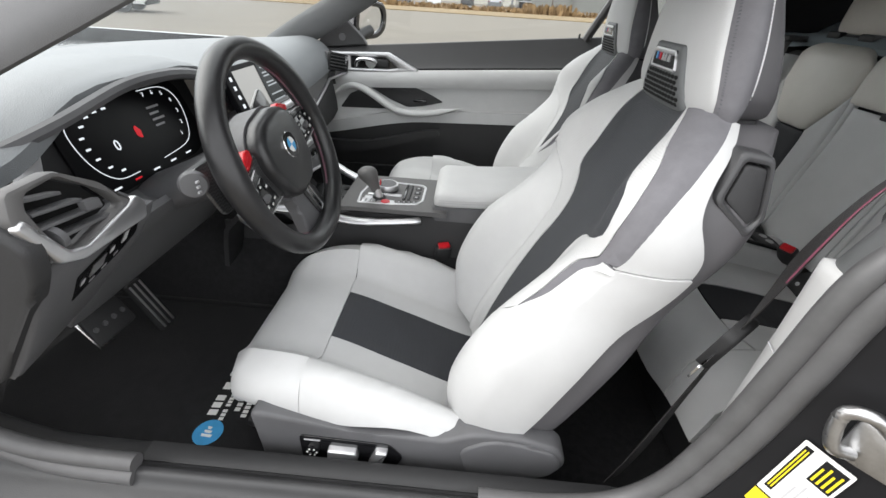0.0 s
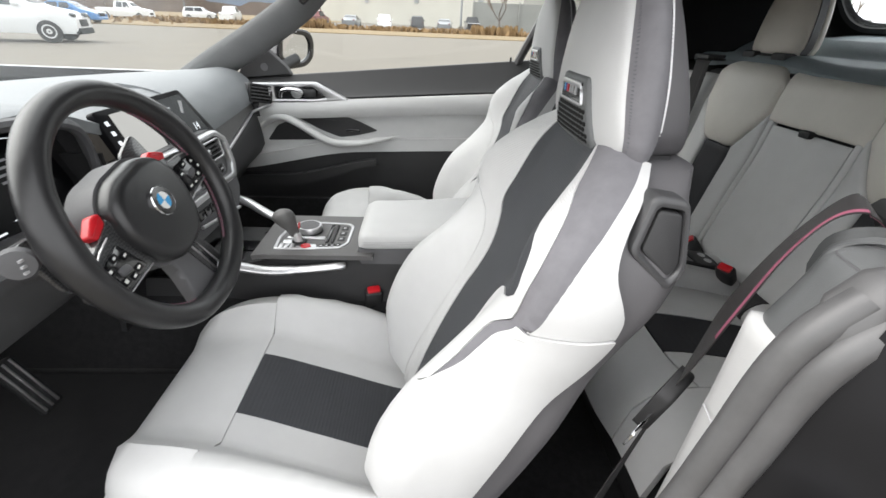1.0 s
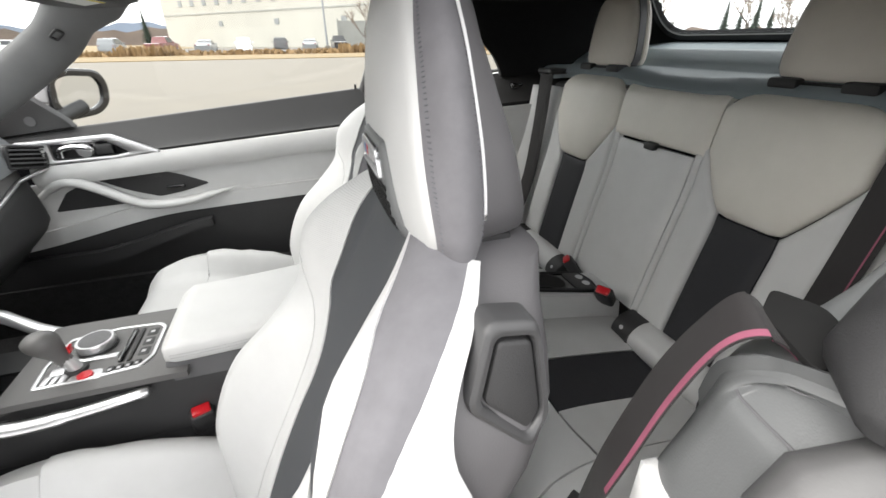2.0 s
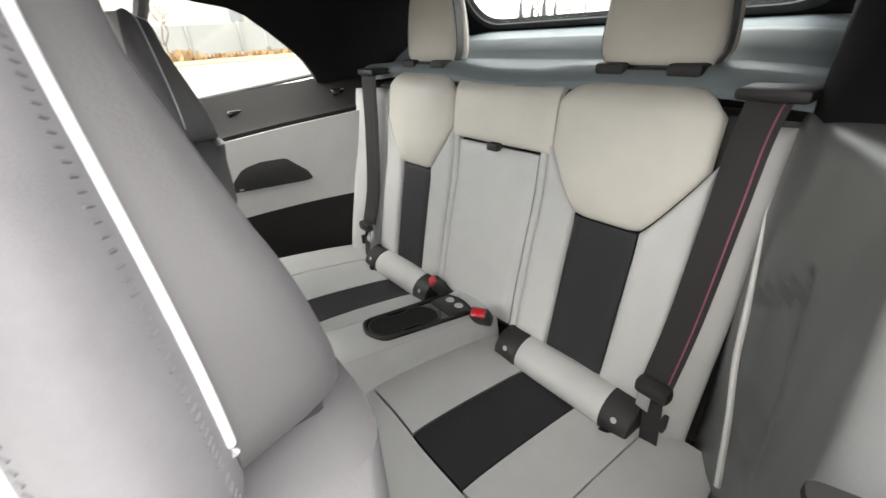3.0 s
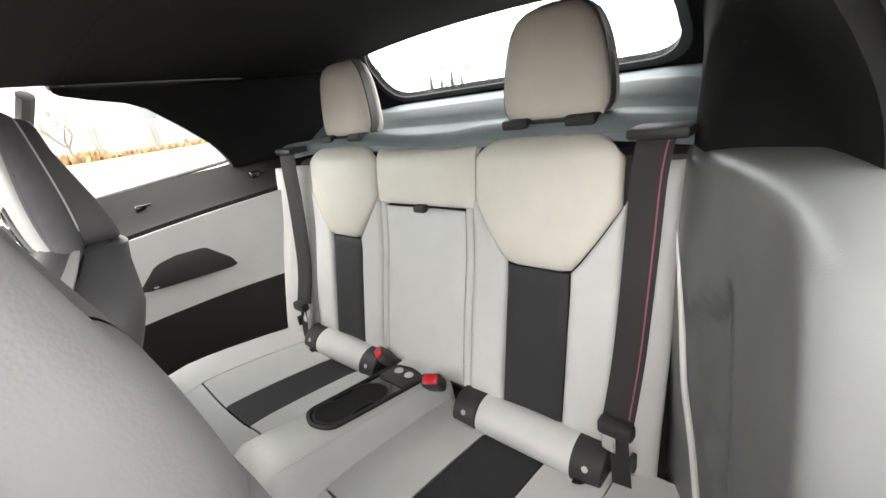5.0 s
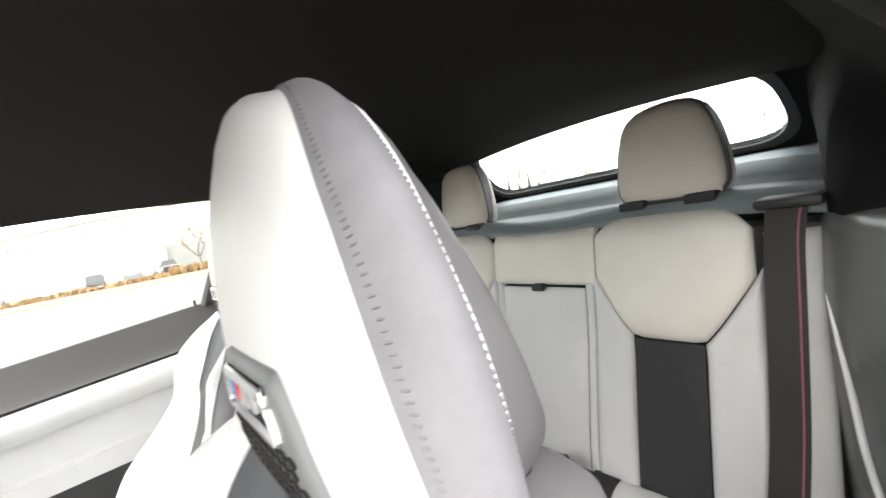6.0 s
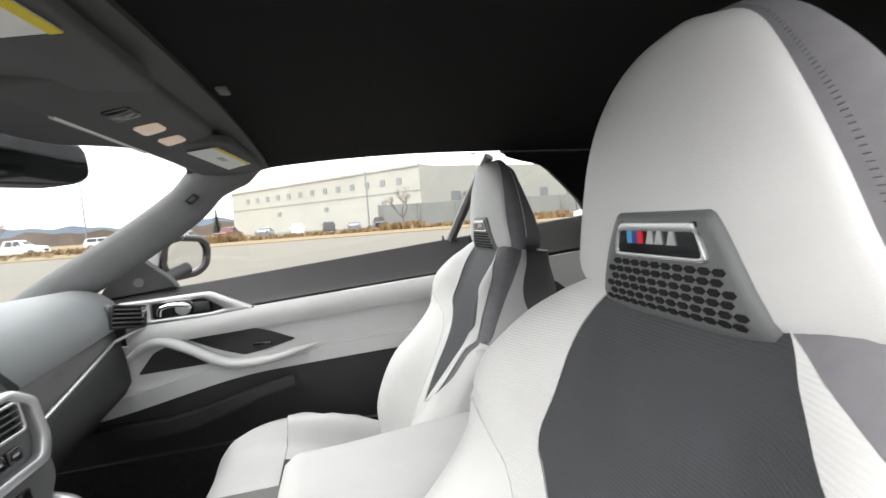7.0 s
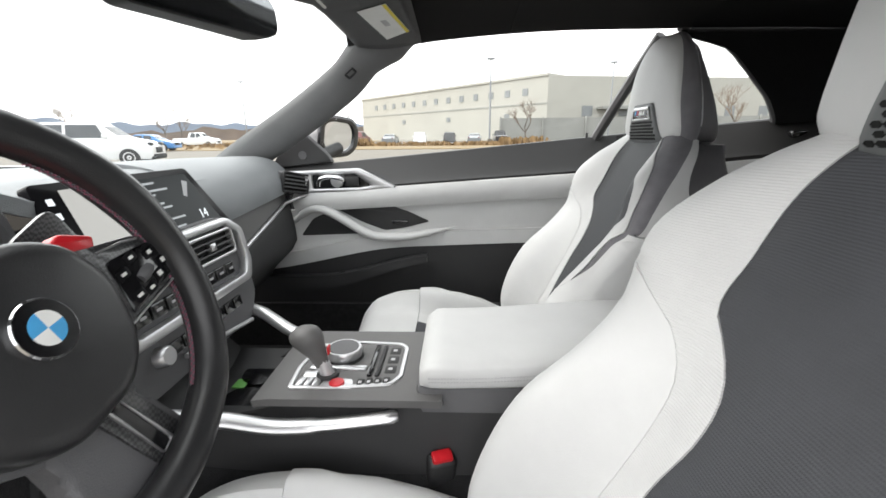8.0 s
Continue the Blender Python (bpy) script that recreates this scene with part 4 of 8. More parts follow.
    for r in range(7):
        zc = 1.0060 + r * 0.0070
        wdt = 0.077 - (zc - 1.003) * 0.42
        n = int(2 * wdt / 0.0110)
        for k in range(n):
            a = -wdt + 0.006 + (k + (0.5 if r % 2 else 0.0)) * (2 * wdt - 0.006) / n
            if a > wdt - 0.003:
                continue
            slab([(a + 0.0050 * math.cos(t), zc + 0.0030 * math.sin(t)) for t in (math.pi / 3 * q for q in range(6))], lambda p, q, c: place(p, q, c + 0.0056), 0.0010, bm=hole)
    part("perforation", hole, M_INK, g, "black hexagonal openings")
    part("badge_frame", ring_frame(rounded([(-0.047, 1.0535), (0.047, 1.0535), (0.040, 1.07455), (-0.040, 1.07455)], 0.006, 3), rounded([(-0.043, 1.0565), (0.043, 1.0565), (0.037, 1.0815), (-0.037, 1.0815)], 0.004, 3), lambda a, b, c: place(a, b, c + 0.005), 0.004, 0.001), M_SILVER, g, "satin silver badge frame")
    part("badge_plate", slab([(-0.043, 1.0565), (0.043, 1.0565), (0.037, 1.0815), (-0.037, 1.0815)], lambda a, b, c: place(a, b, c + 0.005), 0.0025), M_GLOSS, g)
    for a, mm in ((0.0265, M_BLUE), (0.0205, M_VIOLET), (0.0145, M_RED)):
        part("badge_bar", slab([(a - 0.0029, 1.0645), (a + 0.0029, 1.0645), (a + 0.0029, 1.0745), (a - 0.0029, 1.0745)], lambda p, q, c: place(p, q, c + 0.0072), 0.001), mm, g)
    for a, h in ((0.004, 0.0065), (-0.005, 0.0065), (-0.017, 0.008)):
        part("badge_shape", slab([(a - 0.004, 1.0645), (a + 0.004, 1.0645), (a + 0.0015, 1.0745), (a - 0.0025, 1.0745)], lambda p, q, c: place(p, q, c + 0.0072), 0.001), M_SILVER, g)
    # added black filler that paints the shade in the gap under the headrest
    part("headrest_gap_fill", box((0.394, -0.094, 0.970), (0.436, 0.094, 1.006), 0.004, m=Matrix.Translation((dx, dy, 0))), M_BLACK, seat)
    # cushion
    seam = -0.215
    cs = lambda x: 0.33
    part("cushion_strip", patch(C, lambda x: -0.34, lambda x: 0.34, seam + 0.001, 0.095, 8, 16, puff=0.004, edge=0.008, tuck=0.001), M_DARK, seat, "dark charcoal cushion strip", 60)
    for sg in (-1, 1):
        a, b = ((lambda x: -0.80), (lambda x: -0.34)) if sg < 0 else ((lambda x: 0.34), (lambda x: 0.80))
        part("cushion_flank", patch(C, a, b, seam + 0.001, 0.095, 8, 16, puff=0.005, edge=0.010, tuck=0.001), M_WHITE, seat, sharp=60)
        hem = lambda x: 1.42 - 0.38 * smooth(-0.28, 0.03, x)
        a, b = ((lambda x: -hem(x)), (lambda x: -0.80)) if sg < 0 else ((lambda x: 0.80), hem)
        part("cushion_bolster", patch(C, a, b, seam + 0.001, 0.16, 12, 16, puff=0.0065, edge=0.012, tuck=0.001), M_WHITE, seat, sharp=60)
    part("thigh_support", patch(C, lambda x: -1.42, lambda x: 1.42, -0.382, seam, 26, 18, puff=0.007, edge=0.014, tuck=0.001), M_WHITE, seat, sharp=60)
    part("cushion_nose", patch(lambda u, v: at((-0.380 + 0.050 * max(0.0, v) ** 2, u * (0.150 - 0.006 * v), 0.455 - 0.070 * v)), -1.0, 1.0, 0, 1, 16, 8, puff=0.006, edge=0.03, tuck=0.0, flip=-1), M_WHITE, seat, sharp=60)
    stitches([Vector(C(w, seam - 0.008)) + Vector((0, 0, 0.0115)) for w in [-0.75 + i * 0.05 for i in range(31)]], M_THREAD, seat, 0.004, 0.003, 0.0005)
    # base panel on the door side
    yb = outer * 0.262
    base = rounded([(-0.30, 0.505), (-0.29, 0.36), (-0.23, 0.335), (0.05, 0.350), (0.17, 0.372), (0.240, 0.405), (0.258, 0.440), (0.240, 0.478), (0.17, 0.500), (0.09, 0.500), (0.04, 0.472), (-0.10, 0.475)], 0.02, 4)
    bp = part("base_panel", slab(base, lambda a, b, c: at((a, yb - outer * 0.035 + outer * c, b)), 0.04, 0.008, 3), M_CHARCOAL, seat, "dark plastic base cover")
    part("hinge_cover", slab(rounded([(0.085, 0.392), (0.165, 0.378), (0.234, 0.410), (0.248, 0.440), (0.232, 0.470), (0.165, 0.490), (0.115, 0.490), (0.065, 0.455)], 0.022, 5), lambda a, b, c: at((a, yb + outer * (c + 0.001), b)), 0.009, 0.005, 3), M_CHARCOAL, seat, "plastic hinge cover with a rounded end")
    sw = part("switch_plate", slab(rounded([(-0.215, 0.392), (-0.045, 0.387), (-0.030, 0.420), (-0.055, 0.452), (-0.215, 0.457)], 0.01), lambda a, b, c: at((a, yb + outer * (0.005 + c), b)), 0.003, 0.001), M_GLOSS, bp, "gloss black switch plate")
    if outer < 0:
        part("seat_switch", slab(rounded([(-0.165, 0.412), (-0.110, 0.410), (-0.112, 0.436), (-0.163, 0.437)], 0.004), lambda a, b, c: at((a, yb + outer * (0.008 + c), b)), 0.014, 0.004), M_SILVER, bp, "silver seat switch")
        part("backrest_switch", slab(rounded([(-0.094, 0.400), (-0.072, 0.398), (-0.056, 0.444), (-0.078, 0.444)], 0.004), lambda a, b, c: at((a, yb + outer * (0.008 + c), b)), 0.014, 0.004), M_SILVER, bp, "silver backrest switch")
        part("lumbar_dial", lathe([(0.001, 0), (0.012, 0), (0.012, 0.006), (0.009, 0.008), (0.001, 0.008)], at((-0.192, yb + outer * 0.008, 0.424)), (0, outer, 0), 16), M_GLOSS, bp)
        for k in range(6):
            a = 2 * math.pi * k / 6
            part("dial_mark", lathe([(0.001, 0), (0.0018, 0), (0.0018, 0.001), (0.001, 0.001)], at((-0.192 + 0.0085 * math.cos(a), yb + outer * 0.0162, 0.424 + 0.0085 * math.sin(a))), (0, outer, 0), 6), M_LABEL, bp)
        part("print_bar", box(at((-0.207, yb + outer * 0.0090, 0.446)), at((-0.178, yb + outer * 0.0080, 0.449)), 0), M_GREYPRINT, bp)
    # runners
    for y in (-0.19, 0.19):
        part("seat_rail", box(at((-0.30, y - 0.018, FLOOR - 0.005)), at((0.26, y + 0.018, FLOOR + 0.045)), 0.004), M_STEEL if y * outer > 0 else M_BLACK, seat, "steel seat rail")
    part("seat_pan", box(at((-0.36, -0.20, FLOOR + 0.045)), at((0.15, 0.20, FLOOR + 0.07)), 0.01), M_BLACK, seat)
    # belt guide on the shoulder, door side
    og = rounded([(0.346, 0.930), (0.368, 0.990), (0.410, 0.984), (0.414, 0.912), (0.396, 0.886)], 0.010, 4)
    ig = rounded([(0.359, 0.931), (0.375, 0.977), (0.404, 0.973), (0.407, 0.914), (0.395, 0.900)], 0.006, 4)
    gp = lambda a, b, c: at((a - 0.004, outer * (0.176 + 0.30 * (0.99 - b) + c), b + 0.003))
    gg = part("belt_guide", ring_frame(og, ig, gp, 0.026, 0.005), M_GUIDE, seat, "charcoal plastic belt guide")
    part("guide_flap", slab([(0.387 + (a - 0.387) * 0.92, 0.935 + (b - 0.935) * 0.92) for a, b in ig], gp, 0.024, 0.003, 2), M_CAPDARK, gg, "dark pad in the guide")
    return seat


front_seat("car_seat", 0.0, SEAT_Y, -1, "light grey leather sports seat with charcoal strip beside open door")
front_seat("car_seat", 0.120, 0.365, 1, "light grey leather sports seat with charcoal strip beside closed door")

# ---- rear bench ----
bench = thing("rear_bench", (0.8, 0, 0.28), "light grey leather rear bench with two charcoal strips", "rear bench")
rb_x = table([(0.52, 0.972), (0.60, 0.985), (0.75, 1.02), (0.85, 1.045), (0.95, 1.060), (1.03, 1.072), (1.06, 1.085), (1.08, 1.12)])


def rback(y, z):
    a = abs(y)
    lobe = 0.016 * math.exp(-((a - 0.285) / 0.10) ** 4) * smooth(0.80, 0.92, z)
    hollow = 0.012 * math.exp(-((a - 0.285) / 0.09) ** 2) * smooth(0.86, 0.60, z)
    return (rb_x(z) - lobe + hollow * 0.6 + 0.03 * smooth(0.42, 0.56, a) - 0.004, y, z)


rtop = lambda y: 1.060 + 0.019 * math.exp(-((abs(y) - 0.285) / 0.14) ** 4)
for sg in (-1, 1):
    RB = rback
    mk = lambda ya, yb: ((lambda v: -val(yb, v)), (lambda v: -val(ya, v))) if sg < 0 else ((lambda v: val(ya, v)), (lambda v: val(yb, v)))
    # headlike upper lobe with rounded lower edge
    def lobe_s(u, v):
        ya, yb = (0.148, 0.425)
        y = ya + (yb - ya) * u
        k = (u - 0.5) * 2
        zlo = 0.846 + 0.115 * max(0.0, (abs(k) - 0.42) / 0.58) ** 1.2
        ztop = rtop(y) - 0.03 * abs(k) ** 6
        z = zlo + (ztop - zlo) * v
        return rback(sg * y, z)
    part("upper_pad", patch(lobe_s, 0, 1, 0, 1, 18, 16, puff=0.010, edge=0.04, tuck=0.0005, flip=1 if sg < 0 else -1), M_WARMLIT, bench, sharp=60)
    def lower_s(ya, yb):
        def S(u, v):
            y = ya + (yb - ya) * u
            k = ((y - 0.148) / 0.277 - 0.5) * 2
            zhi = 0.842 + 0.115 * max(0.0, (abs(k) - 0.42) / 0.58) ** 1.2
            return rback(sg * y, 0.560 + (zhi - 0.560) * v)
        return S
    f = 1 if sg < 0 else -1
    part("back_strip", patch(lower_s(0.222, 0.345), 0, 1, 0, 1, 8, 14, puff=0.003, edge=0.012, tuck=0.002, flip=f), M_STRIP, bench, "dark charcoal strip")
    part("back_flank", patch(lower_s(0.140, 0.219), 0, 1, 0, 1, 8, 14, puff=0.006, edge=0.015, tuck=0.002, flip=f), M_WHITE, bench, sharp=60)
    part("back_flank", patch(lower_s(0.348, 0.435), 0, 1, 0, 1, 8, 14, puff=0.006, edge=0.015, tuck=0.002, flip=f), M_WHITE, bench, sharp=60)
    wing_w, wing_fwd = (0.072, 0.0) if sg < 0 else (0.112, 0.072)
    part("back_wing", patch(lambda u, v: Vector(rback(sg * (0.438 + wing_w * u), 0.50 + 0.53 * v)) - Vector((wing_fwd * max(0.0, u) ** 2, 0, 0)), 0, 1, 0, 1, 8, 14, puff=0.012, edge=0.04, tuck=0.002, flip=f), M_WHITE, bench, sharp=60)
    # lower roll with two child seat anchors
    part("lower_roll", tube([(0.965, sg * y, 0.526) for y in (0.150, 0.20, 0.30, 0.38, 0.425)], 0.047, 18, flat=0.85), M_WHITE, bench)
    for y in (0.158, 0.415):
        ab = part("anchor_cover", tube([(0.964, sg * y - 0.028, 0.526), (0.964, sg * y - 0.026, 0.526), (0.964, sg * y, 0.526), (0.964, sg * y + 0.026, 0.526), (0.964, sg * y + 0.028, 0.526)], [0.047, 0.0495, 0.0495, 0.0495, 0.047], 20, flat=0.86), M_BLACK, bench, "black child seat anchor cover")
        part("anchor_slot", box((0.908, sg * y - 0.019, 0.505), (0.925, sg * y + 0.019, 0.519), 0.002), M_INK, ab)
        part("anchor_mark", lathe([(0.001, 0), (0.0055, 0), (0.0055, 0.001), (0.001, 0.001)], (0.920, sg * y, 0.545), (-0.9, 0, 0.42), 12), M_GREYPRINT, ab)
    # seat cushion
    rc_z = table([(0.515, 0.41), (0.53, 0.49), (0.565, 0.533), (0.63, 0.550), (0.72, 0.543), (0.86, 0.520), (0.98, 0.500)])
    def rcush(x, y):
        a = abs(y)
        return (x, y, rc_z(x) - 0.018 * math.exp(-((a - 0.30) / 0.11) ** 4) + 0.012 * smooth(0.40, 0.52, a))
    def rc(ya, yb):
        return lambda u, v: rcush(v, sg * (ya + (yb - ya) * u))
    part("cushion_strip", patch(rc(0.205, 0.332), 0, 1, 0.638, 0.960, 8, 10, puff=0.003, edge=0.012, tuck=0.002, flip=sg), M_STRIP, bench, "dark charcoal strip")
    part("cushion_flank", patch(rc(0.075, 0.202), 0, 1, 0.638, 0.960, 8, 10, puff=0.006, edge=0.02, tuck=0.002, flip=sg), M_WHITE, bench, sharp=60)
    part("cushion_flank", patch(rc(0.335, 0.455), 0, 1, 0.638, 0.960, 8, 10, puff=0.006, edge=0.02, tuck=0.002, flip=sg), M_WHITE, bench, sharp=60)
    part("cushion_front", patch(rc(0.075, 0.455), 0, 1, 0.518, 0.634, 14, 8, puff=0.008, edge=0.02, tuck=0.002, flip=sg), M_WHITE, bench, sharp=60)
    part("cushion_wing", patch(rc(0.458, 0.575), 0, 1, 0.518, 0.985, 8, 12, puff=0.010, edge=0.03, tuck=0.002, flip=sg), M_WHITE, bench, sharp=60)
# folded centre armrest panel and middle of the bench
part("centre_panel", patch(lambda u, v: rback(u, v), -0.118, 0.118, 0.560, 0.935, 10, 14, puff=0.005, edge=0.018, tuck=0.0005, flip=-1), M_WHITE, bench, sharp=60)
for sg in (-1, 1):
    part("centre_border", patch(lambda u, v: rback(u, v), sg * 0.130 - 0.009, sg * 0.130 + 0.009, 0.560, 0.95, 4, 14, puff=0.003, edge=0.008, tuck=0.0005, flip=-1), M_WHITE, bench, sharp=60)
part("centre_top", patch(lambda u, v: rback(u, 0.942 + (rtop(u) - 0.942) * v), -0.145, 0.145, 0, 1, 12, 8, puff=0.005, edge=0.018, tuck=0.0005, flip=-1), M_WARMLIT, bench, sharp=60)
part("latch_strap", box((1.038, -0.016, 0.928), (1.062, 0.016, 0.945), 0.004), M_BLACK, bench, "small black pull strap")
hump = table([(-0.082, 0.47), (-0.070, 0.535), (-0.052, 0.556), (0, 0.560), (0.052, 0.556), (0.070, 0.535), (0.082, 0.47)])
part("centre_console", patch(lambda u, v: (v, u, hump(u) + 0.012 + 0.19 * max(0.0, 0.93 - v) - 0.17 * max(0, (0.575 - v) / 0.1) ** 1.6 + 0.002), -0.082, 0.082, 0.47, 0.985, 16, 14, puff=0.004, edge=0.02, flip=-1), M_WHITE, bench, "light leather console between the rear seats", 60)
for sg in (-1, 1):
    stitches([(x, sg * 0.058, hump(0.058) + 0.012 + 0.19 * max(0.0, 0.93 - x) + 0.0062) for x in [0.58 + 0.02 * i for i in range(18)]], M_THREAD, bench, 0.004, 0.003, 0.0006)
tray_out = rounded([(0.690, -0.042), (0.93, -0.050), (0.945, 0.0), (0.93, 0.050), (0.690, 0.042), (0.672, 0.0)], 0.02)
tray_z = lambda a, b, c: (a, b, 0.5765 + 0.19 * (0.93 - a) + c)
tray = part("cup_tray", slab(tray_out, tray_z, 0.004), M_GLOSS, bench, "black cup holder tray")
part("tray_rim", ring_frame(tray_out, [(0.81 + (a - 0.81) * 0.955, b * 0.90) for a, b in tray_out], tray_z, 0.010, 0.003), M_BLACK, tray, "raised black rim")
part("button_field", slab(rounded([(0.872, -0.040), (0.928, -0.042), (0.936, 0.0), (0.928, 0.042), (0.872, 0.040)], 0.008), tray_z, 0.0085, 0.002), M_BLACK, tray)
well = [(0.728 + 0.038 * math.cos(t), 0.036 * math.sin(t)) for t in [radians(48 + 264 * k / 20) for k in range(21)]] + [(0.815 + 0.038 * math.cos(t), 0.036 * math.sin(t)) for t in [radians(228 + 264 * k / 20) for k in range(21)]]
# flat plate, its black colour stands for the shade down in the wells
part("cup_well_shade", slab(well, tray_z, 0.0048), M_INK, tray, "flat black double cup well, the shade of its depth painted")
part("well_lip", ring_frame([(0.7715 + (a - 0.7715) * 1.04, b * 1.06) for a, b in well], well, tray_z, 0.0075, 0.0012), M_BLACK, tray)
for y in (-0.016, 0.016):
    part("tray_button", lathe([(0.001, 0), (0.011, 0), (0.010, 0.002), (0.001, 0.003)], (0.912, y, 0.5885), (0, 0, 1), 16), M_GREYPRINT, tray)
part("bench_base", box((0.55, -0.64, 0.27), (1.06, 0.64, 0.47), 0.02), M_BLACK, bench)
part("bench_frame", box((1.10, -0.55, 0.40), (1.16, 0.55, 1.04), 0.02), M_BLACK, bench)


def buckle(name, at, d, lift, label):
    b = thing(name, at, label, "belt buckle", group="belt buckles")
    m = Matrix.Translation(at) @ look((0, 0, 0), d).to_3x3().to_4x4()
    part("buckle_body", box((-0.022, -0.014, -0.035), (0.022, 0.014, 0.035), 0.008, 3, m), M_BLACK, b)
    part("release_button", box((-0.016, -0.010, -0.041), (0.016, 0.010, -0.030), 0.004, 2, m), M_RED, b, "red release button")
    part("buckle_stalk", box((-0.012, -0.006, 0.03), (0.012, 0.006, 0.03 + lift), 0.004, 2, m), M_BLACK, b)
    return b


buckle("front_belt_buckle", (-0.003, -0.112, 0.515), (0.08, -0.25, 1), 0.13, "black front seat belt buckle with red button")
buckle("rear_belt_buckle", (0.925, -0.080, 0.585), (-0.6, -0.35, 0.8), 0.02, "black rear belt buckle with red button")
buckle("rear_belt_buckle", (0.955, 0.100, 0.565), (-0.6, 0.35, 0.8), 0.02, "black rear belt buckle with red button beside the console")

# rear headrests
for sg in (-1, 1):
    yc = sg * 0.290
    h = thing("rear_headrest", (1.16, yc, 1.085), "light leather rear headrest, warm light in its cream colour, with a dark side band", "headrest", group="rear headrests")
    hwid = table([(1.100, 0.088), (1.12, 0.097), (1.17, 0.095), (1.228, 0.083), (1.263, 0.064), (1.275, 0.042)])
    hfx = lambda z: 1.098 + 0.055 * (z - 1.100) + 0.9 * max(0, z - 1.248) ** 1.5 * 3
    def hf(u, v):
        z = 1.100 + 0.175 * v
        return (hfx(z) + 0.016 * abs(u) ** 3, yc + u * hwid(z), z)
    part("front_pad", patch(hf, -1, 1, 0, 1, 14, 12, puff=0.006, edge=0.03, tuck=0.002, flip=-1), M_CREAMLIT, h, sharp=60)
    rings = []
    for i in range(13):
        z = 1.102 + 0.172 * i / 12
        x0, x1, w = hfx(z) + 0.012, 1.188 - 0.10 * max(0, (z - 1.228)), hwid(z)
        rings.append([(x0 + (x1 - x0) * (0.5 - 0.5 * math.cos(t)), yc + 1.03 * w * max(0.0, math.sin(t)) ** 0.7 * 1, z) for t in [math.pi * k / 10 for k in range(11)]] + [(x1 - (x1 - x0) * (k / 10), yc - 1.03 * w * max(0.0, math.sin(math.pi * k / 10)) ** 0.7, z) for k in range(1, 10)])
    part("rear_pad", loft(rings), M_CREAMLIT, h, sharp=50)
    zs = [1.104 + 0.164 * i / 12 for i in range(13)]
    over = [(hfx(1.276) + 0.028, yc + 0.94 * 0.05 * math.cos(math.pi * k / 6), 1.269 + 0.009 * math.sin(math.pi * k / 6)) for k in range(1, 6)]
    arch_pts = [(hfx(z) + 0.028, yc + 0.985 * hwid(z), z) for z in zs] + over + [(hfx(z) + 0.028, yc - 0.985 * hwid(z), z) for z in reversed(zs)]
    part("side_band", ribbon(arch_pts, 0.020, 0.006, (1, 0, 0)), M_SHELL, h, "dark grey band")
    for y in (-0.060, 0.060):
        po = part("post", tube([(1.130, yc + y, 1.06), (1.130, yc + y, 1.115)], 0.006, 10), M_CHROME, h, "chrome post")
        part("post_guide", box((1.080, yc + y - 0.026, 1.085), (1.150, yc + y + 0.026, 1.104), 0.006), M_BLACK, h, "black post guide")

# shelf behind the bench
shelf = thing("rear_shelf", (1.3, 0, 1.05), "blue-grey vinyl shelf with stepped ribs behind the bench", "rear shelf", kind="structure")
sh = table([(1.085, 1.060), (1.10, 1.078), (1.19, 1.082), (1.21, 1.098), (1.225, 1.118), (1.30, 1.122), (1.32, 1.112), (1.335, 1.118), (1.44, 1.135), (1.50, 1.14)])
part("shelf_panel", patch(lambda u, v: (v, u, sh(v) - 0.012 * smooth(0.40, 0.55, abs(u)) - 0.010 * math.exp(-(u / 0.12) ** 4) * smooth(1.2, 1.1, v)), -0.61, 0.61, 1.085, 1.50, 24, 30, thick=0.02), M_SHELF, shelf, sharp=50)
part("shelf_slot", tube([(1.315, y, 1.115) for y in [-0.5 + 0.05 * i for i in range(21)]], 0.006, 6), M_BLACK, shelf)
part("front_edge", tube([(1.098, y, rtop(y) + 0.012) for y in [-0.5 + 0.025 * i for i in range(41)]], 0.007, 8), M_BLACK, shelf, "black edge strip")

# ---- passenger door ----
door = thing("door_1", (0.0, 0.74, 0.3), "closed passenger door with light leather, silver trim and dark lower panel", "car door", kind="structure")
door_low = lambda x: 0.676 + 0.033 * x - 0.062 * smooth(-0.15, -0.68, x)
door_mid = lambda x: 0.810 + 0.047 * x
door_top = lambda x: 0.873 + 0.067 * x
door_y = table([(-0.75, 0.712), (-0.5, 0.722), (0.0, 0.738), (0.35, 0.738), (0.52, 0.730)])


def dband(za, zb, off):
    return lambda u, v: (u, door_y(u) + off(v), za(u) + (zb(u) - za(u)) * v)


part("belt_panel", patch(dband(door_top, lambda x: belt_z(x) - 0.006, lambda v: 0.005 + 0.062 * max(0.0, v) ** 0.8), -0.60, 0.545, 0, 1, 20, 10, puff=0.004, edge=0.012, flip=-1), M_CAPDARK, door, "dark grained panel below the window", 50)
part("upper_pad", patch(dband(door_mid, door_top, lambda v: -0.012 * math.sin(math.pi * min(1, max(0, v)))), -0.52, 0.54, 0, 1, 24, 10, puff=0.008, edge=0.02, tuck=0.001, flip=-1), M_WHITE, door, "light grey padded ledge", 60)
part("middle_panel", patch(dband(door_low, door_mid, lambda v: 0.022 - 0.02 * smooth(0.28, 0.0, v)), -0.66, 0.54, 0, 1, 30, 10, puff=0.001, edge=0.015, tuck=0.001, flip=-1), M_WHITE, door, "light grey leather insert", 60)
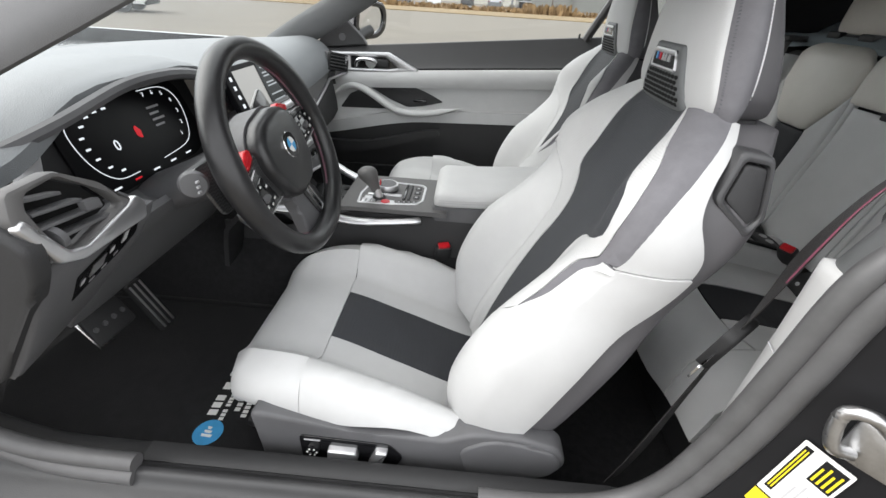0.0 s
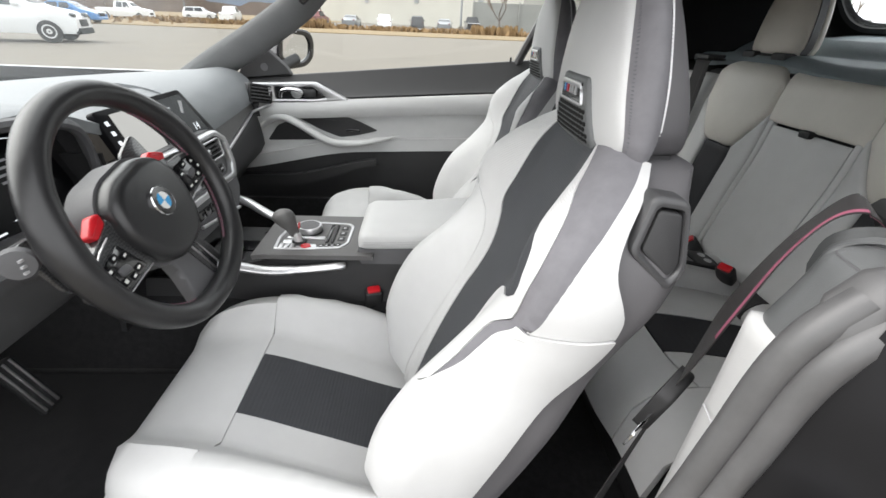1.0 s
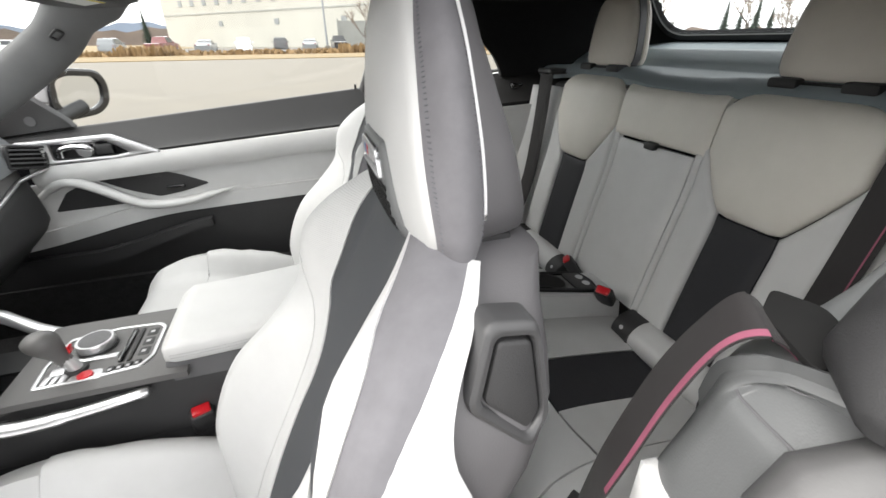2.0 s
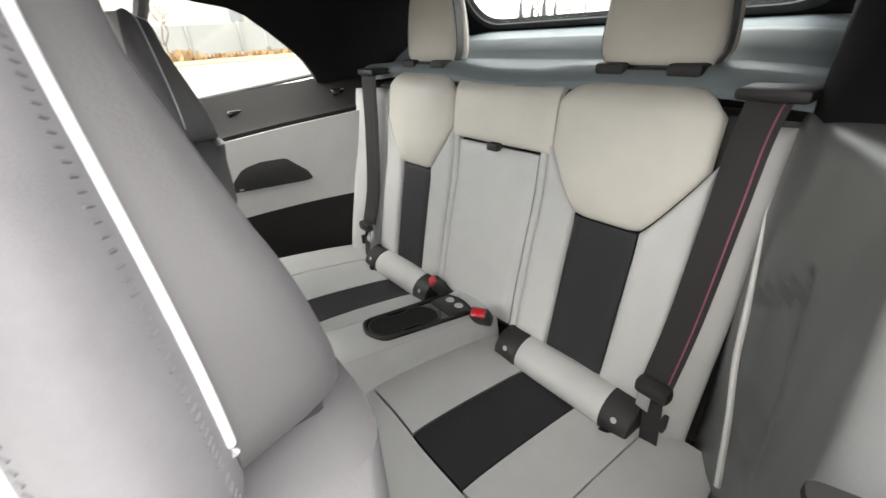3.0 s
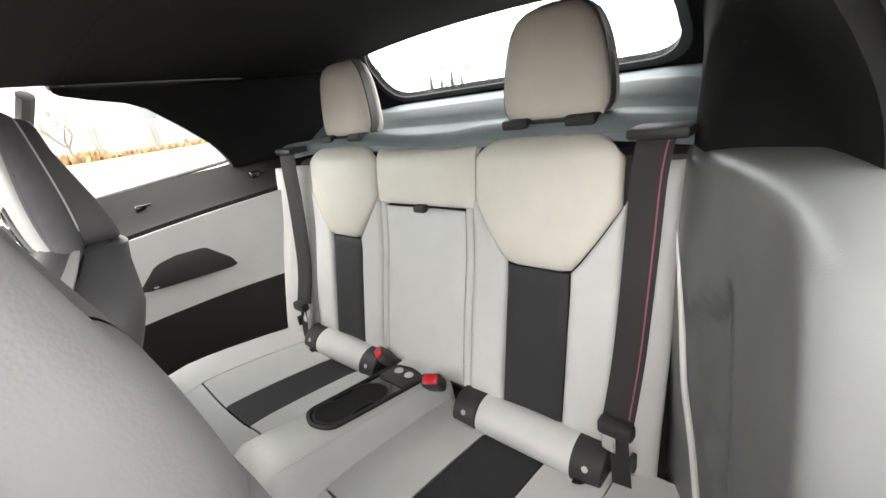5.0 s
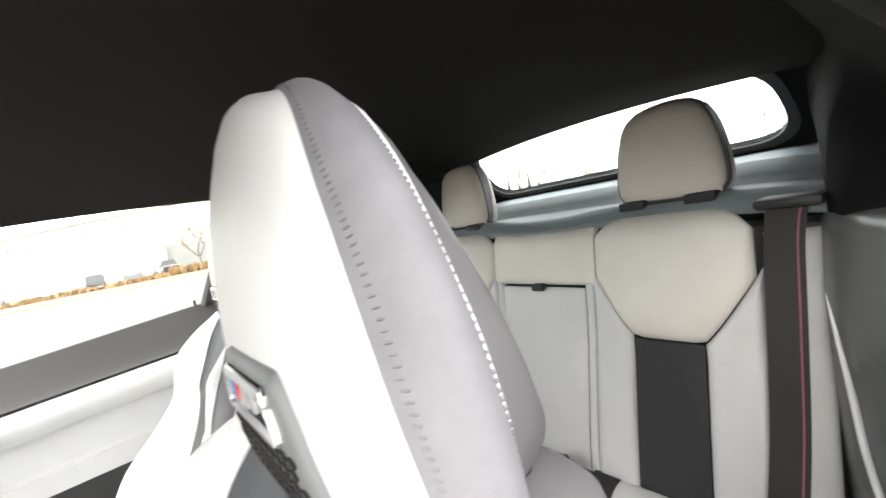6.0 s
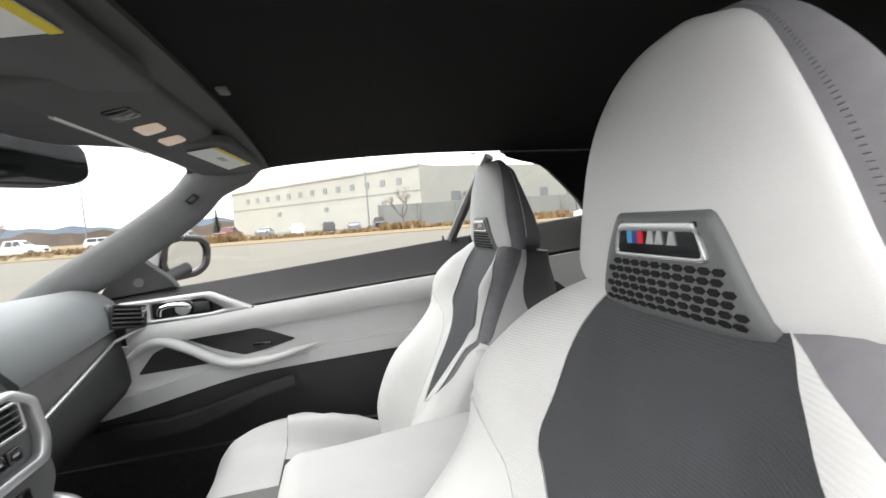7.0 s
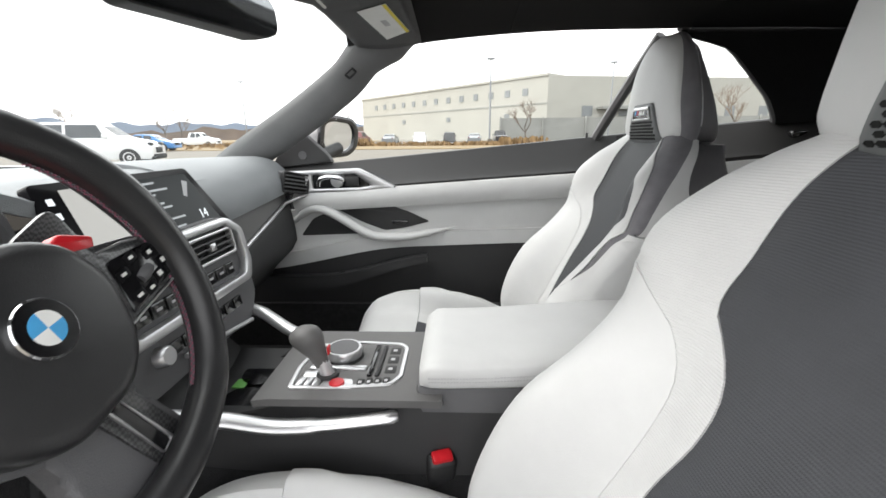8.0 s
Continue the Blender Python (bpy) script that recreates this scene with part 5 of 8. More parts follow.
part("armrest", patch(dband(lambda x: door_low(x) - 0.012, lambda x: door_low(x) + 0.038, lambda v: -0.004), -0.64, 0.54, 0, 1, 30, 8, puff=0.022, edge=0.024, tuck=0.0, flip=-1), M_WHITE, door, "light grey armrest edge", 60)
part("lower_panel", patch(dband(lambda x: 0.30, lambda x: door_low(x) - 0.008, lambda v: 0.0), -0.80, 0.55, 0, 1, 16, 10, puff=0.002, edge=0.02, flip=-1), M_BLACK, door, "black lower door panel", 50)
# pull handle strap, which divides two dark recesses
fr = lambda a, b, c: (a, door_y(a) + 0.014 - c, b)
part("speaker_recess", slab(rounded([(-0.515, 0.696), (-0.470, 0.755), (-0.430, 0.772), (-0.375, 0.752), (-0.285, 0.702)], 0.010), fr, 0.008, 0.002), M_BLACK, door, "dark speaker grille behind the pull handle")
part("handle_recess", slab(rounded([(-0.405, 0.797), (-0.215, 0.802), (-0.145, 0.778), (-0.070, 0.742), (-0.155, 0.722), (-0.225, 0.712), (-0.300, 0.742)], 0.012), fr, 0.008, 0.002), M_BLACK, door, "dark recess behind the pull handle")
part("window_switch", box((-0.200, door_y(-0.17) - 0.002, 0.736), (-0.145, door_y(-0.17) + 0.010, 0.748), 0.003), M_GLOSS, door)
part("pull_handle", tube(spline([(-0.530, 0.722, 0.750), (-0.475, 0.712, 0.788), (-0.425, 0.706, 0.790), (-0.370, 0.702, 0.765), (-0.300, 0.700, 0.722), (-0.245, 0.700, 0.700), (-0.150, 0.706, 0.697), (-0.060, 0.716, 0.712), (0.02, 0.728, 0.728)], 6), [0.012] * 4 + [0.018] * 32 + [0.016] * 6 + [0.012, 0.010, 0.008, 0.006, 0.004, 0.003, 0.002], 12, flat=0.8), M_WHITE, door, "light grey leather pull handle", 60)
# silver trim frame with the release lever
tin = rounded([(-0.455, 0.858), (-0.300, 0.862), (-0.262, 0.868), (-0.312, 0.906), (-0.455, 0.904)], 0.006)
tout = rounded([(-0.535, 0.845), (-0.300, 0.846), (-0.175, 0.862), (-0.300, 0.924), (-0.535, 0.916)], 0.006)
tp = lambda a, b, c: (a, door_y(a) + 0.002 - c, b)
part("trim_frame", ring_frame(tout, tin, tp, 0.018, 0.004), M_SILVER, door, "satin silver trim frame")
part("trim_back", slab(tout, lambda a, b, c: tp(a, b, c - 0.002), 0.010), M_GLOSS, door)
rl = part("release_lever", tube(spline([(-0.435, 0.712, 0.868), (-0.425, 0.700, 0.890), (-0.395, 0.696, 0.898), (-0.360, 0.698, 0.893), (-0.350, 0.706, 0.885)], 6), 0.007, 10), M_CHROME, door, "chrome release lever")
part("lock_buttons", box((-0.345, 0.708, 0.868), (-0.300, 0.716, 0.898), 0.003), M_BLACK, door)
part("lever_base", lathe([(0.001, 0), (0.022, 0), (0.020, 0.006), (0.001, 0.008)], (-0.375, 0.722, 0.882), (0, -1, 0), 20), M_SILVER, door)
# map pocket
part("map_pocket", patch(dband(lambda x: 0.525 + 0.09 * smooth(-0.45, -0.05, x), lambda x: 0.570 + 0.070 * smooth(-0.45, -0.05, x), lambda v: -0.030), -0.66, -0.08, 0, 1, 16, 6, puff=0.012, edge=0.02, thick=0.03, flip=-1), M_BLACK, door, "dark map pocket lip", 60)
part("pocket_grip", tube(spline([(-0.62, 0.690, 0.560), (-0.52, 0.672, 0.556), (-0.40, 0.676, 0.566), (-0.36, 0.69, 0.578)], 6), 0.008, 8), M_CAPDARK, door)
part("lock_pin", tube([(0.455, 0.806, 1.005), (0.455, 0.806, 1.030)], 0.004, 8), M_BLACK, door, "black lock pin")
stitches([(x, door_y(x) - 0.019, door_low(x) + 0.036) for x in [-0.2 + 0.05 * i for i in range(15)]], M_THREAD, door)
# mirror triangle
part("mirror_base", slab(rounded([(-0.62, 0.915), (-0.40, 0.938), (-0.415, 0.965), (-0.52, 1.065)], 0.01), on_y(0.800, -1), 0.03, 0.006), M_BLACK, door, "black mirror base cover")
part("tweeter_ring", lathe([(0.010, 0), (0.014, 0), (0.014, 0.002), (0.010, 0.002)], (-0.50, 0.769, 0.965), (0, -1, 0), 16), M_CHARCOAL, door)

# door mirror
mir = thing("door_mirror", (-0.42, 0.90, 0.95), "black door mirror with a rounded glass", "door mirror")
mo = rounded([(-0.508, 0.985), (-0.495, 1.088), (-0.44, 1.102), (-0.340, 1.090), (-0.318, 1.05), (-0.325, 0.985), (-0.37, 0.952), (-0.47, 0.948)], 0.03, 5)
mi = rounded([(-0.494, 0.992), (-0.484, 1.076), (-0.44, 1.088), (-0.350, 1.078), (-0.332, 1.046), (-0.339, 0.992), (-0.376, 0.966), (-0.462, 0.963)], 0.024, 5)
place = frame_of((-0.42, 0.92, 1.02), (0.46, 0.88, 0), (0.06, 0, 1))
sc = lambda a, b, c: place((a + 0.42) * 1.12, b - 1.02, c)
mi = [(-0.415 + (a + 0.415) * 0.88, 1.022 + (b - 1.022) * 0.86) for a, b in mi]
part("mirror_shell", slab(mo, lambda a, b, c: sc(a, b, -c - 0.004), 0.07, 0.03, 4), M_PAINT, mir)
part("mirror_rim", ring_frame(mo, mi, lambda a, b, c: sc(a, b, c - 0.006), 0.012, 0.003), M_GLOSS, mir)
part("mirror_glass", slab(mi, lambda a, b, c: sc(a, b, c - 0.004), 0.003), M_MIRROR, mir, "mirror glass")
part("mirror_arm", tube([(-0.47, 0.80, 0.955), (-0.45, 0.87, 0.968), (-0.42, 0.93, 0.985)], 0.022, 10), M_BLACK, mir)

# ---- dashboard ----
dash = thing("dashboard", (-0.7, 0.0, 0.5), "dark grey dashboard with satin silver trim and two displays", "dashboard")
fr_x = table([(-0.74, -0.50), (-0.55, -0.52), (-0.40, -0.50), (-0.20, -0.50), (0.0, -0.52), (0.2, -0.53), (0.5, -0.55), (0.72, -0.565)])


def dash_top(u, v):
    """u across, v from the front lip (0) to the windscreen (1)."""
    x0 = fr_x(u)
    x1 = -1.12 + 0.32 * (u / 0.74) ** 2
    hood = 0.045 * math.exp(-((u + 0.385) / 0.20) ** 4) * smooth(0.95, 0.10, v)
    return (x0 + (x1 - x0) * v, u, 0.957 + 0.018 * math.sin(min(1, max(0, v)) * 2.4) - 0.02 * v + hood - 0.020 * smooth(0.15, 0.0, v) * (1 - 0.8 * math.exp(-((u + 0.385) / 0.2) ** 4)) - 0.012 * (u / 0.74) ** 2)


part("upper_pad", patch(dash_top, -0.735, 0.735, 0, 1, 40, 18, puff=0.004, edge=0.02, thick=0.02, flip=1), M_DASH, dash, "dark grained upper pad", 50)
# instrument hood side and cluster
hood_pts = spline([(-0.560, -0.690, 0.925), (-0.535, -0.640, 0.935), (-0.515, -0.56, 0.955), (-0.500, -0.46, 0.982), (-0.492, -0.385, 0.988), (-0.492, -0.30, 0.980), (-0.500, -0.22, 0.955), (-0.515, -0.185, 0.90), (-0.515, -0.18, 0.84)], 6)
part("instrument_hood", tube(hood_pts, 0.010, 8), M_CHARCOAL, dash, "hood edge over the instruments")
CL = frame_of((-0.570, -0.365, 0.884), (0, 1, 0), (-0.30, 0, 0.95))
part("cluster_bay", slab(rounded([(-0.35, -0.11), (0.20, -0.11), (0.20, 0.10), (-0.22, 0.10), (-0.35, 0.05)], 0.03), lambda a, b, c: CL(a, b, c - 0.012), 0.010), M_BLACK, dash)
part("bay_wall", patch(lambda u, v: (-0.58 + 0.075 * u, -0.185 + 0.012 * u, 0.775 + 0.120 * v), 0, 1, 0, 1, 4, 6, thick=0.006), M_BLACK, dash)
part("bay_floor", patch(lambda u, v: (-0.58 + 0.10 * v, -0.385 + 0.205 * u, 0.795 - 0.012 * v), -1, 1, 0, 1, 8, 4, puff=0.003, edge=0.01), M_CHARCOAL, dash)
clo = rounded([(-0.165, -0.060), (-0.110, -0.078), (0.120, -0.078), (0.165, -0.050), (0.155, 0.060), (0.115, 0.078), (-0.105, 0.078), (-0.155, 0.058)], 0.02, 4)
cl = part("instrument_display", slab(clo, lambda a, b, c: CL(a, b, c), 0.004), M_DISPLAY, dash, "dark digital instrument display")
cpl = lambda a, b, c: CL(a, b, c + 0.0045)
bm = tube([cpl(a, b, 0) for a, b in spline([(-0.040, 0.062), (-0.105, 0.060), (-0.135, 0.035), (-0.130, -0.02), (-0.100, -0.055), (-0.05, -0.060)], 6)], 0.0007, 5)
part("gauge_line", bm, M_SCREENTXT, cl)
bm = tube([cpl(a, b, 0) for a, b in spline([(0.045, 0.064), (0.110, 0.060), (0.138, 0.030), (0.130, -0.02), (0.100, -0.050), (0.02, -0.058)], 6)], 0.0007, 5)
part("gauge_line", bm, M_SCREENTXT, cl)
letters("0", 0.026, lambda a, b, c: cpl(a - 0.062, b - 0.016, c), M_SCREENTXT, cl, "speed_reading")
for k, (a, b) in enumerate([(0.055, 0.052), (0.080, 0.052), (0.103, 0.046), (0.118, 0.030), (0.122, 0.008), (0.116, -0.014), (0.100, -0.034)]):
    letters("7654321"[k], 0.011, lambda p, q, c: cpl(p + a, q + b, c), M_SCREENTXT, cl, "gauge_figure")
for k in range(9):
    a, b = [(-0.045, 0.052), (-0.066, 0.051), (-0.086, 0.047), (-0.104, 0.036), (-0.116, 0.020), (-0.117, 0.002), (-0.112, -0.016), (-0.100, -0.034), (-0.080, -0.046)][k]
    part("gauge_bar", slab([(a - 0.0045, b - 0.0016), (a + 0.0045, b - 0.0016), (a + 0.0045, b + 0.0016), (a - 0.0045, b + 0.0016)], cpl, 0.0006), M_SCREENTXT, cl)
part("engine_graphic", slab(rounded([(-0.010, -0.006), (0.000, -0.012), (0.003, 0.002), (-0.005, 0.013), (-0.010, 0.008)], 0.003), cpl, 0.0006), M_SCREENRED, cl)
for k in range(4):
    part("menu_bar", slab([(0.045, 0.030 - k * 0.011), (0.078 - 0.008 * (k % 2), 0.030 - k * 0.011), (0.078 - 0.008 * (k % 2), 0.034 - k * 0.011), (0.045, 0.034 - k * 0.011)], cpl, 0.0006), M_GREYPRINT, cl)
for k in range(5):
    part("status_bar", slab([(-0.12 + k * 0.05, -0.070), (-0.104 + k * 0.05, -0.070), (-0.104 + k * 0.05, -0.067), (-0.12 + k * 0.05, -0.067)], cpl, 0.0006), M_SCREENTXT if k != 1 else M_SCREENRED, cl)

# centre display
SC = frame_of((-0.490, -0.005, 0.905), (0.0, 1, 0), (-0.35, 0, 0.94))
so = rounded([(-0.150, -0.060), (0.224, -0.060), (0.163, 0.066), (-0.150, 0.066)], 0.010, 4)
scr = part("centre_display", slab(so, lambda a, b, c: SC(a, b, c - 0.012), 0.014, 0.003), M_DISPLAY, dash, "wide centre display with a dark menu and a map")
spl = lambda a, b, c: SC(a, b, c + 0.0025)
part("menu_area", slab([(0.004, -0.050), (0.195, -0.050), (0.150, 0.054), (0.004, 0.054)], spl, 0.0005), M_SCREEN, scr)
part("map_area", slab([(-0.112, -0.050), (-0.002, -0.050), (-0.002, 0.054), (-0.112, 0.054)], spl, 0.0005), M_SCREENMAP, scr)
spl2 = lambda a, b, c: SC(a, b, c + 0.0032)
letters("14", 0.026, lambda a, b, c: spl2(a + 0.148, b - 0.036, c), M_SCREENTXT, scr, "temperature_reading")
for k, (a0, a1, b0) in enumerate([(0.018, 0.060, 0.043), (0.018, 0.085, 0.030), (0.018, 0.050, 0.022), (0.018, 0.095, -0.024), (0.018, 0.060, 0.006), (0.018, 0.075, -0.002), (0.018, 0.085, -0.040)]):
    part("menu_bar", slab([(a0, b0), (a1, b0), (a1, b0 + 0.0035), (a0, b0 + 0.0035)], spl2, 0.0005), M_DIMTXT, scr)
part("pointer_graphic", slab([(0.118, 0.014), (0.126, 0.010), (0.146, 0.038), (0.132, 0.042)], spl2, 0.0005), M_GREYPRINT, scr)
for k in range(5):
    part("map_icon", slab([(-0.136, -0.045 + k * 0.020), (-0.127, -0.045 + k * 0.020), (-0.127, -0.036 + k * 0.020), (-0.136, -0.036 + k * 0.020)], spl2, 0.0005), M_SCREENTXT, scr)

# dashboard face: from the lip down to the glove box
def face(u, v):
    x0 = fr_x(u) + 0.002
    return (x0 + 0.045 * math.sin(v * 2.0) - 0.10 * smooth(0.62, 1.0, v), u, 0.925 - 0.36 * v)


pad_z = lambda u: 0.840 + 0.028 * (u - 0.2)
silver_z = lambda u: 0.745 + 0.165 * (u - 0.2)
on_face = lambda u, z: Vector(face(u, (0.925 - z) / 0.36))


def roll(u, v):
    """The padded front of the dashboard, rolling from the top down to the trim."""
    v = max(-0.05, min(1.05, v))
    a, c = Vector(dash_top(u, 0.30)), on_face(u, pad_z(u)) + Vector((0.004, 0, 0))
    b = Vector((c.x + 0.012, u, a.z - 0.004))
    return a * (1 - v) ** 2 + b * 2 * v * (1 - v) + c * v * v


part("face_pad", patch(roll, 0.172, 0.705, 0, 1, 22, 16, puff=0.006, edge=0.012, tuck=0.002, flip=1), M_DASH, dash, "grey grained pad rolling down to the trim", 60)
part("trim_panel", patch(lambda u, v: on_face(u, silver_z(u) + (pad_z(u) - 0.004 - silver_z(u)) * v), 0.19, 0.690, 0, 1, 16, 6, puff=0.004, edge=0.008, flip=1), M_CONSOLE, dash, "grey trim panel", 50)
part("trim_strip", tube([on_face(0.186 + 0.0245 * i, silver_z(0.186 + 0.0245 * i)) + Vector((0.007, 0, 0)) for i in range(20)] + [Vector((-0.490, 0.688, 0.836)), Vector((-0.474, 0.712, 0.842))], 0.0055, 8), M_SILVER, dash, "satin silver strip", 50)
part("glove_box", patch(lambda u, v: on_face(u, 0.565 + (silver_z(u) - 0.006 - 0.565) * v), 0.20, 0.70, 0, 1, 16, 12, puff=0.006, edge=0.02, flip=1), M_CAPDARK, dash, "dark glove box lid", 50)
part("lower_cover", patch(face, -0.20, 0.20, 0.65, 1.25, 10, 8, puff=0.004, edge=0.02, flip=-1), M_BLACK, dash)
part("knee_panel", patch(lambda u, v: (-0.47 - 0.14 * v, u, 0.80 - 0.19 * v), -0.60, -0.16, 0, 1, 14, 8, puff=0.006, edge=0.02, flip=-1), M_CHARCOAL, dash, "dark knee panel below the steering column", 50)
part("column_shroud", loft([[(x, -0.385 + w * math.cos(t), z + h * math.sin(t)) for t in [2 * math.pi * k / 16 for k in range(16)]] for x, z, w, h in ((-0.56, 0.772, 0.075, 0.035), (-0.48, 0.800, 0.075, 0.042), (-0.38, 0.845, 0.062, 0.042), (-0.335, 0.862, 0.050, 0.038))]), M_CHARCOAL, dash, "dark steering column shroud", 50)
# passenger side end vent
EV = frame_of((-0.497, 0.672, 0.884), (0.058, 0.086, -0.012), (0, 0, 1))
ev_out = rounded([(-0.052, -0.030), (0.046, -0.038), (0.054, 0.026), (-0.044, 0.036)], 0.008)
ev_in = rounded([(-0.044, -0.023), (0.039, -0.031), (0.047, 0.020), (-0.037, 0.029)], 0.006)
part("vent_body", slab(ev_out, lambda a, b, c: EV(a, b, c - 0.06), 0.056, 0.004), M_CHARCOAL, dash)
ev = part("end_vent", ring_frame(ev_out, ev_in, lambda a, b, c: EV(a, b, c - 0.004), 0.012, 0.003), M_BLACK, dash, "black end vent")
part("vent_hole", slab(ev_in, lambda a, b, c: EV(a, b, c - 0.003), 0.001), M_INK, ev)
for k in range(4):
    b0 = -0.020 + k * 0.012
    part("vent_slat", slab([(-0.043, b0 + 0.005), (0.044, b0 - 0.003), (0.044, b0 + 0.001), (-0.043, b0 + 0.009)], lambda a, b, c: EV(a, b, c - 0.001), 0.008, 0.001), M_CHARCOAL, ev)
# centre stack with its silver frame
st_out = rounded([(-0.165, 0.835), (-0.150, 0.872), (0.140, 0.872), (0.185, 0.842), (0.188, 0.770), (0.168, 0.735), (-0.165, 0.735)], 0.012)
st_in = rounded([(-0.150, 0.838), (-0.140, 0.857), (0.132, 0.857), (0.166, 0.834), (0.168, 0.776), (0.152, 0.752), (-0.150, 0.752)], 0.010)
ST = frame_of((-0.425, 0, 0.735), (0, 1, 0), (-0.16, 0, 0.98))
stp = lambda a, b, c: ST(a, b - 0.735, c)
stack = part("console_panel", slab(rounded([(-0.172, 0.875), (0.146, 0.875), (0.192, 0.845), (0.190, 0.700), (0.150, 0.655), (-0.150, 0.655), (-0.172, 0.70)], 0.015), lambda a, b, c: stp(a, b, c - 0.10), 0.10, 0.006), M_CHARCOAL, dash, "dark centre stack with vents and buttons")
part("stack_frame", ring_frame(st_out, st_in, stp, 0.016, 0.004), M_SILVER, stack, "satin silver stack frame")
for a0, a1 in ((-0.145, -0.006), (0.006, 0.150)):
    part("vent_bezel", ring_frame(rounded([(a0, 0.800), (a1, 0.800), (a1, 0.853), (a0, 0.853)], 0.010), rounded([(a0 + 0.006, 0.806), (a1 - 0.006, 0.806), (a1 - 0.006, 0.847), (a0 + 0.006, 0.847)], 0.007), lambda a, b, c: stp(a, b, c + 0.001), 0.012, 0.002), M_SILVER if a0 > 0 else M_GLOSS, stack)
    part("vent_hole", slab(rounded([(a0 + 0.006, 0.806), (a1 - 0.006, 0.806), (a1 - 0.006, 0.847), (a0 + 0.006, 0.847)], 0.007), lambda a, b, c: stp(a, b, c + 0.0005), 0.001), M_INK, stack)
    for k in range(3):
        part("vent_slat", slab([(a0 + 0.006, 0.814 + k * 0.011), (a1 - 0.006, 0.814 + k * 0.011), (a1 - 0.006, 0.8165 + k * 0.011), (a0 + 0.006, 0.8165 + k * 0.011)], lambda a, b, c: stp(a, b, c + 0.002), 0.009), M_CHARCOAL, stack)
    part("vent_knob", slab(rounded([((a0 + a1) / 2 - 0.008, 0.819), ((a0 + a1) / 2 + 0.008, 0.819), ((a0 + a1) / 2 + 0.008, 0.834), ((a0 + a1) / 2 - 0.008, 0.834)], 0.003), lambda a, b, c: stp(a, b, c + 0.004), 0.010, 0.003), M_SILVER, stack)
for k in range(8):
    part("climate_button", slab(rounded([(-0.135 + k * 0.034, 0.762), (-0.105 + k * 0.034, 0.762), (-0.105 + k * 0.034, 0.785), (-0.135 + k * 0.034, 0.785)], 0.003), lambda a, b, c: stp(a, b, c + 0.001), 0.006, 0.002), M_SILVER if k in (3,) else M_GLOSS, stack)
    part("button_mark", slab([(-0.126 + k * 0.034, 0.772), (-0.114 + k * 0.034, 0.772), (-0.114 + k * 0.034, 0.776), (-0.126 + k * 0.034, 0.776)], lambda a, b, c: stp(a, b, c + 0.0072), 0.0006), M_GREYPRINT, stack)
for k in range(8):
    part("radio_button", slab(rounded([(-0.120 + k * 0.031, 0.695), (-0.093 + k * 0.031, 0.695), (-0.093 + k * 0.031, 0.716), (-0.120 + k * 0.031, 0.716)], 0.002), lambda a, b, c: stp(a, b, c), 0.005, 0.0015), M_GLOSS, stack)
part("volume_knob", lathe([(0.001, 0), (0.016, 0), (0.016, 0.014), (0.013, 0.018), (0.001, 0.018)], stp(-0.110, 0.735 - 0.028, 0.0), (0.98, 0, 0.16), 24), M_SILVER, stack, "silver volume knob")
part("lower_strip", tube([(-0.408, -0.07 + 0.021 * k, 0.687 - 0.00325 * k) for k in range(11)], 0.0045, 8), M_SILVER, stack, "satin silver strip along the foot of the stack")
# driver's end vent, silver frame, light switches
VE = lambda a, b, c: Vector((-0.432 + 0.10 * (0.88 - b) + c * 0.93, a + 0.0, b + 0.1 * c))
vo = rounded([(-0.752, 0.905), (-0.742, 0.935), (-0.682, 0.938), (-0.622, 0.890), (-0.586, 0.856), (-0.592, 0.838), (-0.700, 0.838), (-0.728, 0.846)], 0.008)
vi = rounded([(-0.730, 0.912), (-0.722, 0.926), (-0.682, 0.930), (-0.640, 0.902), (-0.616, 0.868), (-0.690, 0.848), (-0.710, 0.853), (-0.724, 0.880)], 0.006)
ve = part("driver_vent", ring_frame(vo, vi, VE, 0.018, 0.005), M_CONSOLE, dash, "dark frame of the driver's vent")
part("vent_trim", slab(rounded([(-0.754, 0.900), (-0.729, 0.844), (-0.700, 0.834), (-0.592, 0.836), (-0.583, 0.856), (-0.596, 0.872), (-0.612, 0.864), (-0.690, 0.8465), (-0.712, 0.852), (-0.732, 0.885), (-0.740, 0.906)], 0.005, 3), lambda a, b, c: VE(a, b, c + 0.012), 0.010, 0.004, 3), M_SILVER, ve, "satin silver lower edge of the vent")
part("vent_hole", slab(vi, lambda a, b, c: VE(a, b, c - 0.012), 0.003), M_INK, ve)
for k in range(4):
    z0 = 0.860 + k * 0.017
    part("vent_slat", slab([(-0.724, z0 + 0.006), (-0.622 - 0.020 * k, z0 - 0.002), (-0.622 - 0.020 * k, z0 + 0.002), (-0.724, z0 + 0.010)], lambda a, b, c: VE(a, b, c - 0.008), 0.020, 0.001), M_CHARCOAL, ve)
part("vent_tab", slab(rounded([(-0.668, 0.880), (-0.645, 0.877), (-0.645, 0.890), (-0.668, 0.893)], 0.003), lambda a, b, c: VE(a, b, c + 0.008), 0.010, 0.002), M_CHARCOAL, ve)
part("vent_wheel", lathe([(0.001, -0.004), (0.014, -0.004), (0.014, 0.004), (0.001, 0.004)], VE(-0.712, 0.868, 0.008), (0, 1, 0.1), 20), M_CHARCOAL, ve)


